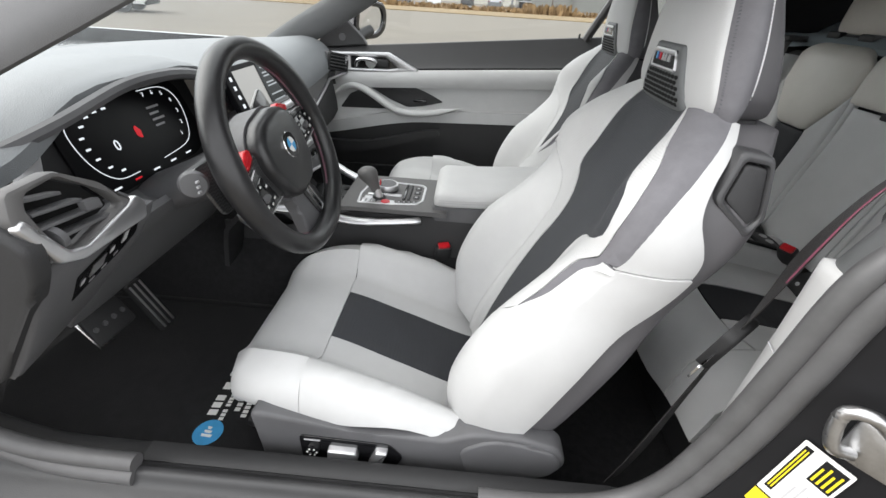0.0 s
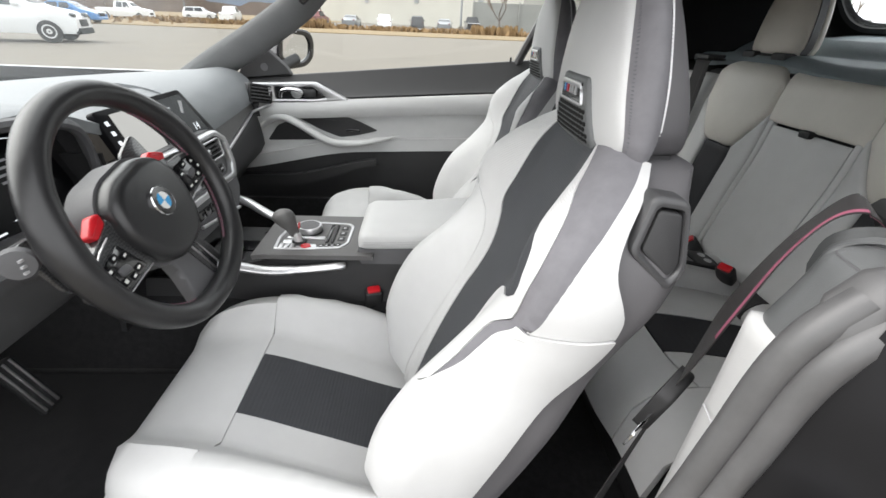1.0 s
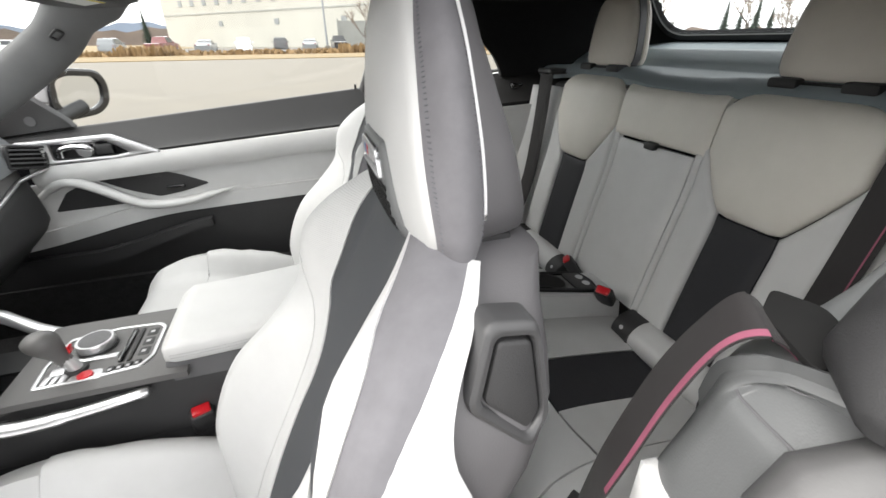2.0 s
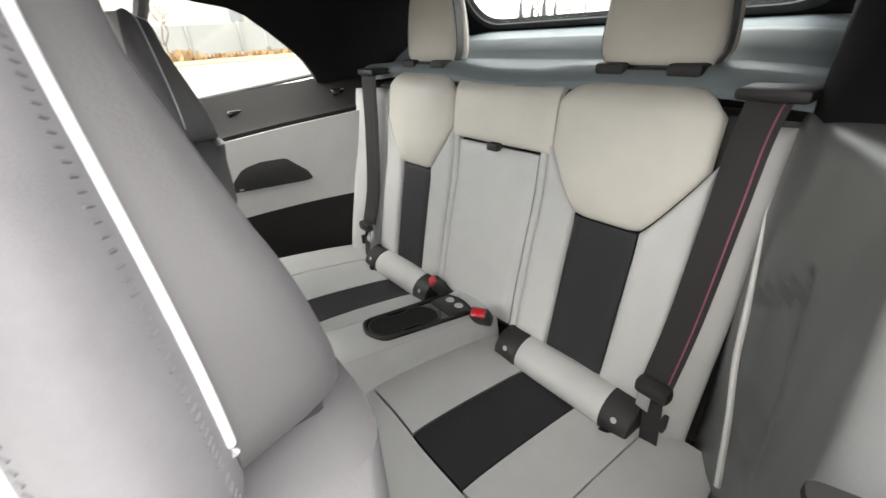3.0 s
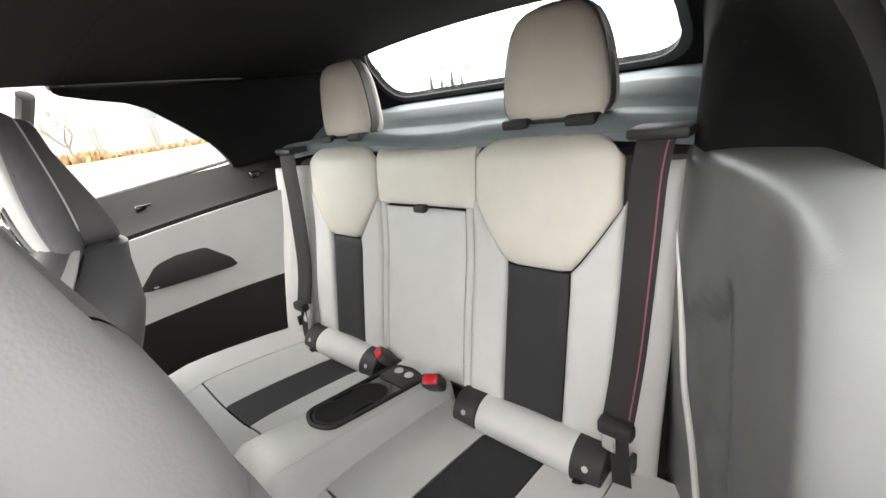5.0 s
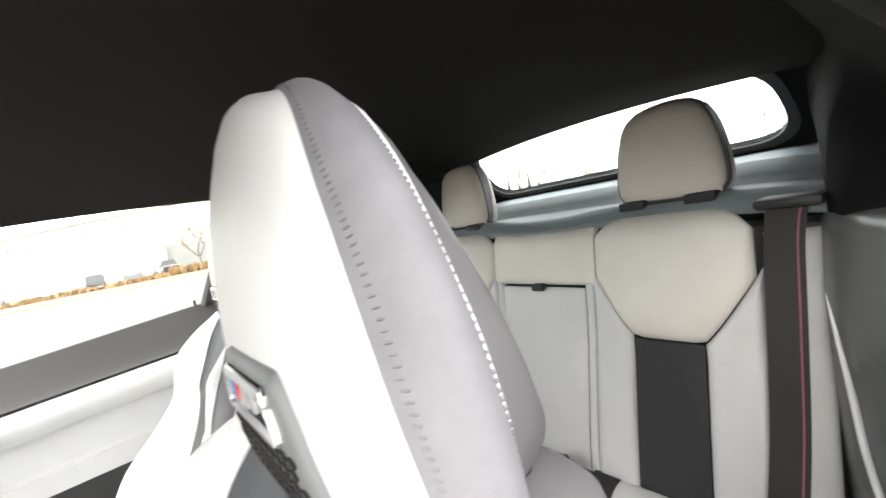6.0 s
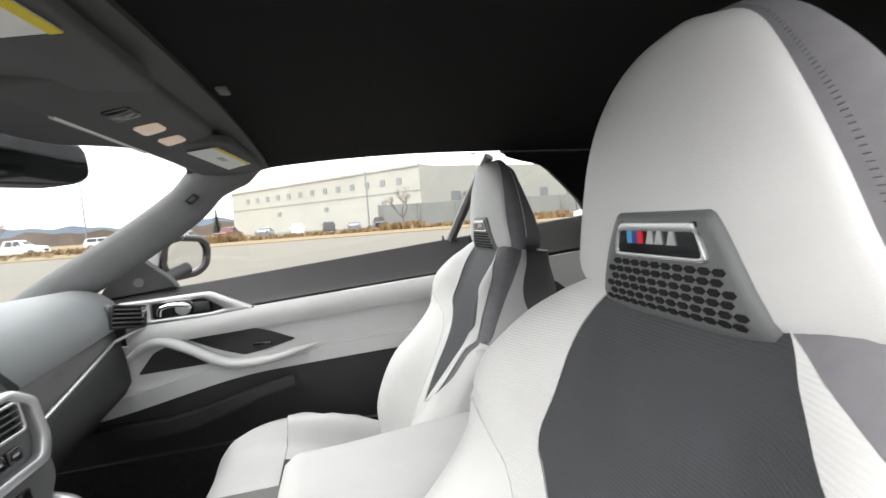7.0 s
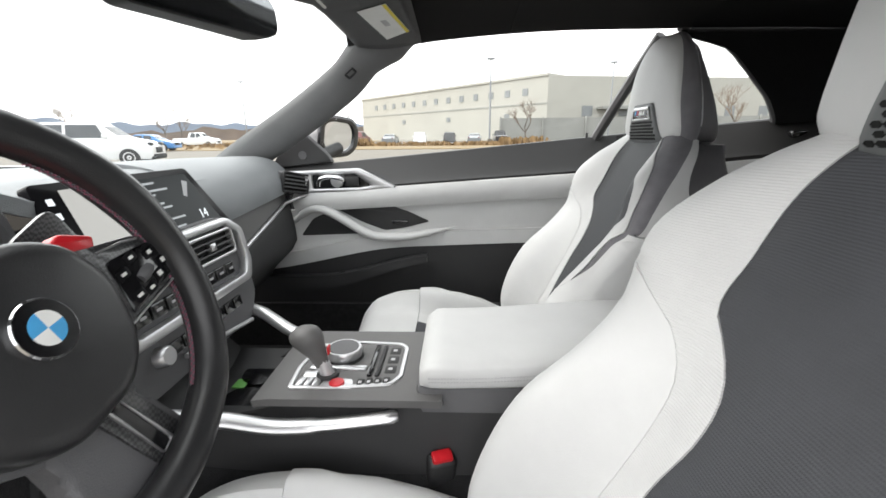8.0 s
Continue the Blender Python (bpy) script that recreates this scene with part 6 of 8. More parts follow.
def side_s(u, v):
    """Dashboard end below the vent, falling away to the footwell."""
    ya = -0.752 + 0.006 * v
    yb = -0.550 - 0.050 * v
    return (-0.428 - 0.115 * v ** 1.3, ya + (yb - ya) * u, 0.842 - (0.150 + 0.035 * (1 - u)) * v)


ds = part("driver_side_panel", patch(lambda u, v: side_s(u, max(0.0, v)), 0, 1, 0, 1, 12, 14, puff=0.006, edge=0.03, thick=0.05, flip=-1), M_CHARCOAL, dash, "dark dashboard end with light switches", 60)
lsp = lambda a, b, c: Vector(side_s(a, b)) + Vector((0.93 * (c + 0.006), 0, 0.35 * (c + 0.006)))
part("light_switch_strip", slab(rounded([(0.28, 0.25), (0.72, 0.07), (0.80, 0.07), (0.83, 0.22), (0.74, 0.32), (0.30, 0.50)], 0.03), lsp, 0.005, 0.0), M_GLOSS, ds, "gloss black light switch strip")
for a, b, wa, hb, mm in ((0.34, 0.33, 0.03, 0.05, M_GREYPRINT), (0.42, 0.25, 0.11, 0.11, M_SILVER), (0.57, 0.20, 0.03, 0.05, M_GREYPRINT), (0.68, 0.13, 0.04, 0.10, M_GREYPRINT), (0.44, 0.40, 0.04, 0.025, M_GREYPRINT), (0.54, 0.355, 0.04, 0.025, M_GREYPRINT), (0.64, 0.30, 0.03, 0.025, M_GREYPRINT)):
    part("switch_mark", slab([(a, b), (a + wa, b - 0.35 * wa), (a + wa, b - 0.35 * wa + hb), (a, b + hb)], lambda p, q, c: lsp(p, q, c + 0.005), 0.001), mm, ds)
part("end_cap", slab(rounded([(-0.408, 0.878), (-0.414, 0.845), (-0.432, 0.812), (-0.49, 0.735), (-0.545, 0.662), (-0.62, 0.62), (-0.80, 0.64), (-0.80, 0.91), (-0.44, 0.912)], 0.012, 4), on_y(-0.738, -1), 0.022, 0.008, 3), M_CAPDARK, dash, "dark end cover of the dashboard")
part("corner_glass", slab(rounded([(-0.012, 0.004), (0.024, 0.0), (0.038, 0.038), (0.002, 0.036)], 0.005), frame_of((-0.520, -0.640, 0.888), (0.15, 0.9, -0.05), (-0.3, 0, 1)), 0.004, 0.001), M_SILVER, dash)

# ---- steering wheel ----
WC = Vector((-0.304, -0.385, 0.872))
tilt = radians(20)
ax = Vector((math.cos(tilt), 0, math.sin(tilt)))
turn = radians(13)
WH = frame_of(WC, Vector((0, 1, 0)) * math.cos(turn) + Vector((-math.sin(tilt), 0, math.cos(tilt))) * math.sin(turn), Vector((-math.sin(tilt), 0, math.cos(tilt))) * math.cos(turn) - Vector((0, 1, 0)) * math.sin(turn))
wheel = thing("steering_wheel", WC - ax * 0.06, "black leather sports steering wheel turned slightly, with carbon spokes", "steering wheel")
R = 0.172
rings = []
for i in range(64):
    t = 2 * math.pi * i / 64
    tx, tz = math.cos(t), math.sin(t)
    rad = R - 0.006 * smooth(-0.80, -1.0, tz)
    grip = 0.0178 + 0.0025 * math.exp(-((tz - 0.35) / 0.25) ** 2)
    c = Vector((tx * rad, tz * rad, 0))
    rings.append([WH(c.x + tx * grip * math.cos(a), c.y + tz * grip * math.cos(a), 0.018 + 1.12 * grip * math.sin(a)) for a in [2 * math.pi * k / 14 for k in range(14)]])
bm = loft(rings + [rings[0]], True, False)
bmesh.ops.remove_doubles(bm, verts=bm.verts, dist=1e-6)
rim = part("rim", bm, M_WHEEL, wheel, "thick black leather rim", 70)
for sg in (-1, 1):
    pts = [WH((R - 0.0195) * math.cos(t), (R - 0.0195) * math.sin(t), 0.014) for t in [radians(90 + sg * (42 + 1.2 * a)) for a in range(90)]]
    for shift, mm in ((0.0, M_PINK), (1, M_STITCHGREY)):
        bm = bmesh.new()
        for i, q in enumerate(pts[:-1]):
            up = 0.0024 if (i + shift) % 2 else -0.0024
            tube([q + ax * up, pts[i + 1] - ax * up], 0.0006, 5, bm=bm)
        part("rim_stitching", bm, mm, wheel, "coloured cross stitching")
    part("rim_joint", tube([WH((R + 0.0185 * math.cos(a)) * math.cos(radians(28)) * sg, (R + 0.0185 * math.cos(a)) * math.sin(radians(28)), 0.018 + 0.0208 * math.sin(a)) for a in [2 * math.pi * k / 16 for k in range(17)]], 0.0008, 5), M_BLACK, wheel)
hub = rounded([(-0.086, 0.004), (-0.072, 0.050), (-0.036, 0.070), (0.036, 0.070), (0.072, 0.050), (0.086, 0.004), (0.068, -0.054), (0.032, -0.080), (-0.032, -0.080), (-0.068, -0.054)], 0.020, 5)
part("airbag_cover", slab(hub, lambda a, b, c: WH(a, b, -0.020 + c), 0.050, 0.016, 5), M_WHEEL, wheel, "black leather hub cover", 50)
part("hub_body", slab([(a * 1.06, b * 1.06) for a, b in hub], lambda a, b, c: WH(a, b, -0.045 + c), 0.045, 0.010, 3), M_CHARCOAL, wheel)
bd = part("round_badge", lathe([(0.001, 0), (0.0235, 0), (0.0235, 0.004), (0.0225, 0.0052), (0.0220, 0.0045), (0.001, 0.0045)], WH(0.002, 0.006, 0.0295), ax, 32), M_CHROME, wheel, "round badge with a chrome rim")
part("badge_ring", lathe([(0.0140, 0), (0.0217, 0), (0.0217, 0.0008), (0.0140, 0.0008)], WH(0.002, 0.006, 0.0342), ax, 32), M_GLOSS, bd)
for k in range(4):
    q = [(0, 0)] + [(0.0134 * math.cos(math.pi / 2 * k + j * math.pi / 12), 0.0134 * math.sin(math.pi / 2 * k + j * math.pi / 12)) for j in range(7)]
    part("badge_quarter", slab(q, lambda a, b, c: WH(a + 0.002, b + 0.006, 0.0342 + c), 0.001), M_BLUE if k % 2 == 1 else M_LABEL, bd)
# spokes
for sg in (-1, 1):
    lean = lambda a: 0.10 * max(0, abs(a) - 0.10)
    spk = rounded([(sg * 0.0613, 0.0433), (sg * 0.093, 0.0339), (sg * 0.1495, 0.0209), (sg * 0.1801, -0.0067), (sg * 0.1676, -0.0387), (sg * 0.0775, -0.0466), (sg * 0.0402, -0.0483)], 0.008, 4)
    sp = part("side_spoke", slab(spk, lambda a, b, c: WH(a, b, -0.016 + c + lean(a)), 0.026, 0.006, 3), M_CARBON, wheel, "carbon weave side spoke")
    bp = rounded([(sg * 0.0997, 0.0139), (sg * 0.1519, 0.0091), (sg * 0.1634, -0.0213), (sg * 0.1529, -0.0312), (sg * 0.0875, -0.0387)], 0.005, 3)
    part("button_pad", slab(bp, lambda a, b, c: WH(a, b, 0.009 + c + lean(a)), 0.004, 0.0015), M_GLOSS, sp, "gloss black button pad")
    for line in (((0.0778, -0.0452), (0.103, -0.0428), (0.1345, -0.0398), (0.1639, -0.0368)), ((0.1002, 0.0251), (0.1282, 0.0217), (0.1455, 0.0167))):
        part("spoke_line", tube([WH(sg * a, b, 0.0105 + lean(a)) for a, b in line], 0.0012, 6), M_SILVER, sp, "thin silver line")
    part("wheel_roller", lathe([(0.001, -0.010), (0.005, -0.010), (0.0065, -0.004), (0.0065, 0.004), (0.005, 0.010), (0.001, 0.010)], WH(sg * 0.1259, -0.0147, 0.0145), Vector(WH(sg * 0.9, 0.2, 0)) - Vector(WH(0, 0, 0)), 14), M_CHARCOAL, sp)
    for a, b, wa, wb in ((0.1049, -0.0037, 0.006, 0.003), (0.1224, 0.0056, 0.005, 0.003), (0.1436, -0.0003, 0.005, 0.004), (0.1516, -0.0145, 0.005, 0.005), (0.1043, -0.0282, 0.007, 0.003), (0.1204, -0.0298, 0.006, 0.003), (0.1382, -0.0237, 0.006, 0.005)):
        part("wheel_button", slab(rounded([(sg * (a - 0.0075), b - 0.006), (sg * (a + 0.0075), b - 0.004), (sg * (a + 0.0075), b + 0.006), (sg * (a - 0.0075), b + 0.004)], 0.002), lambda p, q, c: WH(p, q, 0.0128 + c + lean(p)), 0.0012, 0.0004), M_DISPLAY, sp)
        part("button_mark", slab([(sg * a - wa / 2, b - wb / 2), (sg * a + wa / 2, b - wb / 2), (sg * a + wa / 2, b + wb / 2), (sg * a - wa / 2, b + wb / 2)], lambda p, q, c: WH(p, q, 0.0141 + c + lean(p)), 0.0005), M_LABEL, sp)
    rb = rounded([(sg * 0.0743, 0.0506), (sg * 0.0876, 0.0547), (sg * 0.1157, 0.039), (sg * 0.1067, 0.0267), (sg * 0.0799, 0.0349)], 0.005, 4)
    part("red_mode_button", slab(rb, lambda a, b, c: WH(a, b, -0.006 + c), 0.014, 0.004, 3), M_RED, wheel, "red mode button")
    pd = rounded([(sg * 0.085, 0.060), (sg * 0.150, 0.075), (sg * 0.155, -0.010), (sg * 0.10, -0.02)], 0.015)
    part("shift_paddle", slab(pd, lambda a, b, c: WH(a, b, -0.048 + c), 0.006, 0.002), M_CARBON, wheel, "carbon shift paddle")
# one broad lower spoke with an inlay along each edge
low = rounded([(-0.042, -0.050), (0.042, -0.050), (0.046, -0.100), (0.064, -0.158), (0.030, -0.166), (-0.030, -0.166), (-0.064, -0.158), (-0.046, -0.100)], 0.010, 4)
ls = part("lower_spoke", slab(low, lambda a, b, c: WH(a, b, -0.020 + c), 0.022, 0.008, 3), M_CHARCOAL, wheel, "dark broad lower spoke")
part("spoke_inlay", slab(rounded([(-0.006, -0.066), (0.034, -0.072), (0.050, -0.150), (0.008, -0.156)], 0.006, 3), lambda a, b, c: WH(a, b, 0.0015 + c), 0.0035, 0.001), M_CARBON, ls, "carbon weave inlay")
tr = rounded([(0.005, -0.074), (0.021, -0.078), (0.034, -0.150), (0.016, -0.152)], 0.004, 3)
part("spoke_trim", ring_frame(tr, [(0.019 + (a - 0.019) * 0.76, -0.114 + (b + 0.114) * 0.94) for a, b in tr], lambda a, b, c: WH(a, b, 0.0045 + c), 0.003, 0.0008), M_SILVER, ls, "satin silver spoke insert")
part("trim_gloss", slab([(0.019 + (a - 0.019) * 0.78, -0.114 + (b + 0.114) * 0.95) for a, b in tr], lambda a, b, c: WH(a, b, 0.0045 + c), 0.0012), M_GLOSS, ls)
part("spoke_badge", slab(rounded([(0.020, -0.156), (0.036, -0.155), (0.040, -0.166), (0.022, -0.167)], 0.002, 2), lambda a, b, c: WH(a, b, 0.003 + c), 0.0035, 0.0008), M_SILVER, ls)
part("spoke_button", lathe([(0.001, 0), (0.0075, 0), (0.0065, 0.003), (0.001, 0.0035)], WH(0.014, -0.082, 0.0050), ax, 16), M_GLOSS, ls)
# stalks
for sg in (-1, 1):
    stk = thing("column_stalk", (-0.37, SEAT_Y + sg * 0.06, 0.862), "dark grey column stalk with an oval end", "stalk", group="column stalks")
    part("stalk_arm", tube([(-0.40, SEAT_Y + sg * 0.05, 0.862), (-0.385, SEAT_Y + sg * 0.10, 0.868), (-0.372, SEAT_Y + sg * 0.145, 0.870)], [0.014, 0.013, 0.017], 12), M_CHARCOAL, stk)
    part("stalk_end", lathe([(0.001, -0.004), (0.018, -0.004), (0.021, 0.004), (0.018, 0.012), (0.001, 0.014)], (-0.362, SEAT_Y + sg * 0.158, 0.872), (0.55, sg * 0.8, 0.1), 20), M_CHARCOAL, stk)
    for k in range(3):
        part("stalk_mark", box((-0.350 + 0.0, SEAT_Y + sg * 0.168 - 0.003, 0.862 + k * 0.008), (-0.347, SEAT_Y + sg * 0.168 + 0.003, 0.865 + k * 0.008), 0), M_GREYPRINT, stk)

# ---- centre console ----
con = thing("centre_console", (-0.1, 0, FLOOR), "dark centre console with silver side strips and shifter panel", "console")
CZ = lambda x: 0.632 - 0.06 * smooth(-0.26, -0.44, x)
for sg in (-1, 1):
    part("console_side", patch(lambda u, v: (u, sg * (0.128 - 0.030 * v), 0.33 + (CZ(u) - 0.012 - 0.33) * v), -0.62, 0.42, 0, 1, 20, 6, puff=0.004, edge=0.02, flip=-sg), M_CAPDARK, con, "dark padded console side", 50)
part("console_top", patch(lambda u, v: (v, u, CZ(v)), -0.118, 0.108, -0.285, 0.0, 8, 12, puff=0.003, edge=0.01), M_CONSOLE, con, "grey console top", 50)
for sg in (-1, 1):
    if sg > 0:
        strip_pts = [(-0.46, 0.185, 0.665), (-0.40, 0.165, 0.660), (-0.32, 0.125, 0.636), (-0.26, 0.112, 0.622), (-0.16, 0.108, 0.622), (-0.06, 0.106, 0.636)]
    else:
        strip_pts = [(-0.46, -0.180, 0.655), (-0.40, -0.165, 0.645), (-0.32, -0.146, 0.628), (-0.245, -0.138, 0.612), (-0.16, -0.130, 0.612), (-0.065, -0.121, 0.620)]
    part("side_strip", tube(spline(strip_pts, 8), [0.015] * 10 + [0.014] * 20 + [0.012] * 10 + [0.008], 12, flat=0.75), M_SILVER, con, "satin silver side strip")
# front tray with cup holders
part("front_tray", patch(lambda u, v: (v, u, 0.560 + 0.03 * (u / 0.12) ** 2 + 0.08 * smooth(-0.42, -0.52, v)), -0.115, 0.115, -0.56, -0.280, 8, 8, thick=0.02), M_BLACK, con)
for y in (-0.045, 0.045):
    part("cup_ring", lathe([(0.036, 0.0), (0.041, 0.0), (0.041, 0.010), (0.036, 0.010)], (-0.345, y, 0.578), (0, 0, 1), 24), M_GLOSS, con)
part("tray_sticker", box((-0.385, -0.006, 0.585), (-0.362, 0.022, 0.588), 0.001), M_GREEN, con, "green printed sticker in the tray")
part("tray_screen", box((-0.475, -0.03, 0.600), (-0.425, 0.04, 0.604), 0.001), M_GLOSS, con)
# shifter panel
po = rounded([(-0.243, -0.092), (-0.248, -0.03), (-0.236, 0.050), (-0.155, 0.064), (-0.080, 0.058), (-0.066, 0.042), (-0.066, -0.055), (-0.080, -0.080), (-0.165, -0.090)], 0.008)
pi = rounded([(-0.236, -0.085), (-0.241, -0.03), (-0.230, 0.044), (-0.155, 0.057), (-0.083, 0.051), (-0.073, 0.039), (-0.073, -0.052), (-0.085, -0.073), (-0.165, -0.083)], 0.006)
pz = lambda a, b, c: (a, b, 0.6390 + c)
sp = part("shifter_panel", slab(po, pz, 0.003), M_GLOSS, con, "gloss black shifter panel with a silver frame")
part("panel_frame", ring_frame(po, pi, lambda a, b, c: pz(a, b, c + 0.001), 0.007, 0.002), M_SILVER, sp, "satin silver panel frame")
part("dial_base", lathe([(0.001, 0), (0.034, 0), (0.033, 0.005), (0.001, 0.005)], (-0.178, 0.010, 0.642), (0, 0, 1), 32), M_BLACK, con)
part("menu_dial", lathe([(0.001, 0), (0.030, 0), (0.032, 0.012), (0.030, 0.0165), (0.026, 0.0165), (0.001, 0.0165)], (-0.178, 0.010, 0.646), (0, 0, 1), 36), M_SILVER, con, "round silver menu dial")
part("dial_cap", lathe([(0.001, 0), (0.0265, 0), (0.0255, 0.0012), (0.001, 0.0012)], (-0.178, 0.010, 0.6622), (0, 0, 1), 36), M_CHARCOAL, con)
part("start_surround", slab(rounded([(-0.196, -0.090), (-0.140, -0.089), (-0.146, -0.062), (-0.190, -0.062)], 0.006), lambda a, b, c: (a, b, 0.642 + c), 0.003, 0.001), M_SILVER, con, "satin silver surround of the start button")
part("start_button", lathe([(0.001, 0), (0.0125, 0), (0.0115, 0.004), (0.001, 0.005)], (-0.168, -0.077, 0.6445), (0, 0, 1), 22), M_RED, con, "red start button")
for k in range(4):
    part("console_button", box((-0.137 + k * 0.0135, -0.085 + k * 0.002, 0.639), (-0.126 + k * 0.0135, -0.064 + k * 0.002, 0.647), 0.002), M_BLACK, con)
    part("button_mark", box((-0.134 + k * 0.0135, -0.078 + k * 0.002, 0.6468), (-0.129 + k * 0.0135, -0.072 + k * 0.002, 0.6475), 0), M_GREYPRINT, con)
for k in range(3):
    part("console_button", box((-0.233 + k * 0.013, -0.084, 0.639), (-0.222 + k * 0.013, -0.060, 0.647), 0.002), M_SILVER, con)
for k in range(3):
    part("console_button", box((-0.099, -0.045 + k * 0.031, 0.639), (-0.079, -0.020 + k * 0.031, 0.6455), 0.003), M_BLACK, con)
    part("button_mark", box((-0.093, -0.036 + k * 0.031, 0.6453), (-0.086, -0.029 + k * 0.031, 0.6459), 0), M_GREYPRINT, con)
part("panel_ridge", box((-0.126, -0.055, 0.6385), (-0.118, 0.046, 0.650), 0.003), M_GLOSS, con, "gloss black dividing ridge")
part("panel_ridge", box((-0.113, -0.055, 0.6385), (-0.105, 0.046, 0.648), 0.003), M_BLACK, con)
part("gate_bar", box((-0.226, -0.036, 0.6385), (-0.130, -0.024, 0.648), 0.003), M_SILVER, con, "satin silver bar beside the selector")
part("gate_plate", slab(rounded([(-0.230, -0.058), (-0.178, -0.058), (-0.178, -0.038), (-0.232, -0.038)], 0.004), pz, 0.0055, 0.001), M_SILVER, con)
sel = thing("gear_selector", (-0.192, -0.052, 0.64), "grey leather gear selector with a silver neck", "gear selector")
part("selector_boot", lathe([(0.001, 0), (0.020, 0), (0.017, 0.008), (0.001, 0.010)], (-0.190, -0.052, 0.641), (0, 0, 1), 18), M_BLACK, sel)
part("selector_neck", tube([(-0.190, -0.052, 0.646), (-0.199, -0.052, 0.676)], [0.012, 0.0105], 12), M_SILVER, sel, "satin silver neck")
rings = []
for x, z, rx, ry in spline([(-0.197, 0.664, 0.0115, 0.0105), (-0.203, 0.680, 0.014, 0.0125), (-0.211, 0.696, 0.020, 0.018), (-0.218, 0.710, 0.025, 0.022), (-0.224, 0.723, 0.022, 0.019), (-0.227, 0.730, 0.009, 0.008)], 3):
    rings.append([(x + rx * math.cos(a), -0.052 + ry * math.sin(a), z + 0.3 * rx * math.cos(a)) for a in [2 * math.pi * j / 18 for j in range(18)]])
part("selector_knob", loft(rings), M_CONSOLE, sel, "grey leather knob", 60)
part("selector_badge", box((-0.186, -0.058, 0.684), (-0.183, -0.046, 0.698), 0.001), M_RED, sel)
# armrest lid
arm = thing("armrest", (0.15, 0.0, 0.60), "light grey leather armrest lid with stitched edge", "armrest")
arm_top = lambda x: 0.702 + 0.020 * smooth(0.0, 0.35, x)
rings = []
for i in range(26):
    x = -0.034 + 0.444 * i / 25
    k = math.sqrt(max(0.0, 1 - (1 - min(1, (x + 0.034) / 0.030)) ** 2)) * 0.25 + 0.75
    hwid, zb, zt = 0.112 * (0.90 + 0.10 * (k - 0.75) / 0.25), 0.652 + 0.03 * max(0, x), 0.652 + (arm_top(x) - 0.652) * k
    ring = []
    for q in range(28):
        a = 2 * math.pi * q / 28
        cs, sn = math.cos(a), math.sin(a)
        ring.append((x, hwid * math.copysign(abs(cs) ** 0.30, cs), (zb + zt) / 2 + (zt - zb) / 2 * math.copysign(abs(sn) ** 0.42, sn)))
    rings.append(ring)
part("lid_pad", loft(rings), M_WHITE, arm, "light leather lid pad", 70)
for zz in (0.672, 0.678):
    stitches([(x, -0.1125, zz + arm_top(x) - 0.702) for x in [-0.02 + 0.02 * i for i in range(20)]], M_THREAD, arm, 0.004, 0.002, 0.0006)
stitches([(-0.0345, y, 0.676) for y in [-0.095 + 0.01 * i for i in range(20)]], M_THREAD, arm, 0.004, 0.002, 0.0006)
part("bin_body", box((-0.04, -0.100, 0.45), (0.42, 0.100, 0.657), 0.01), M_CHARCOAL, arm)

# ---- floor mat, pedals ----
mat = thing("floor_mat", (-0.6, -0.4, FLOOR), "black carpet floor mat with blue printed badge and white lettering", "floor mat")
part("mat_carpet", slab(rounded([(-0.98, -0.50), (-0.90, -0.595), (-0.80, -0.628), (-0.345, -0.628), (-0.320, -0.60), (-0.320, -0.17), (-0.95, -0.17)], 0.03, 4), on_z(FLOOR - 0.008), 0.010, 0.003), M_MAT, mat)
# print runs inboard from the badge, bars instead of words
MP = frame_of((-0.458, -0.575, FLOOR + 0.0025), (-0.05, 1.0, 0), (-1.0, -0.05, 0))
mp = lambda a, b, c: MP(a, b, c)
part("print_badge", slab([(0.030 * math.cos(t), 0.030 * math.sin(t)) for t in [2 * math.pi * k / 28 for k in range(28)]], mp, 0.0008), M_BLUE, mat, "round blue printed badge")
for k in range(3):
    part("badge_mark", slab([(-0.012 + k * 0.009, -0.010 + 0.004 * k), (-0.006 + k * 0.009, -0.012 + 0.004 * k), (-0.004 + k * 0.009, 0.012 - 0.003 * k), (-0.010 + k * 0.009, 0.010 - 0.003 * k)], lambda a, b, c: MP(a, b, c + 0.0008), 0.0006), M_LABEL, mat)
for a0, a1, b0, b1 in ((0.042, 0.100, 0.004, 0.024), (0.112, 0.140, 0.004, 0.022), (0.152, 0.250, 0.004, 0.024), (0.030, 0.060, -0.016, -0.006), (0.066, 0.110, -0.016, -0.006), (0.116, 0.20, -0.016, -0.006), (0.055, 0.080, -0.042, -0.030), (0.085, 0.20, -0.042, -0.030), (0.040, 0.17, -0.062, -0.050)):
    n = max(1, int((a1 - a0) / ((b1 - b0) * 0.85)))
    for k in range(n):
        c0 = a0 + (a1 - a0) * k / n
        part("print_bar", slab([(c0, b0), (c0 + (a1 - a0) / n * 0.72, b0), (c0 + (a1 - a0) / n * 0.72, b1), (c0, b1)], mp, 0.0008), M_LABEL, mat)
acc = thing("accelerator_pedal", (-0.75, -0.32, FLOOR), "slim accelerator pedal with bright metal strips", "pedal")
PD = frame_of((-0.73, -0.319, 0.425), (0.0, 1, 0), (-0.42, 0, 0.9))
part("pedal_pad", slab(rounded([(-0.026, -0.075), (0.026, -0.075), (0.022, 0.068), (-0.022, 0.068)], 0.008), PD, 0.012, 0.003), M_BLACK, acc)
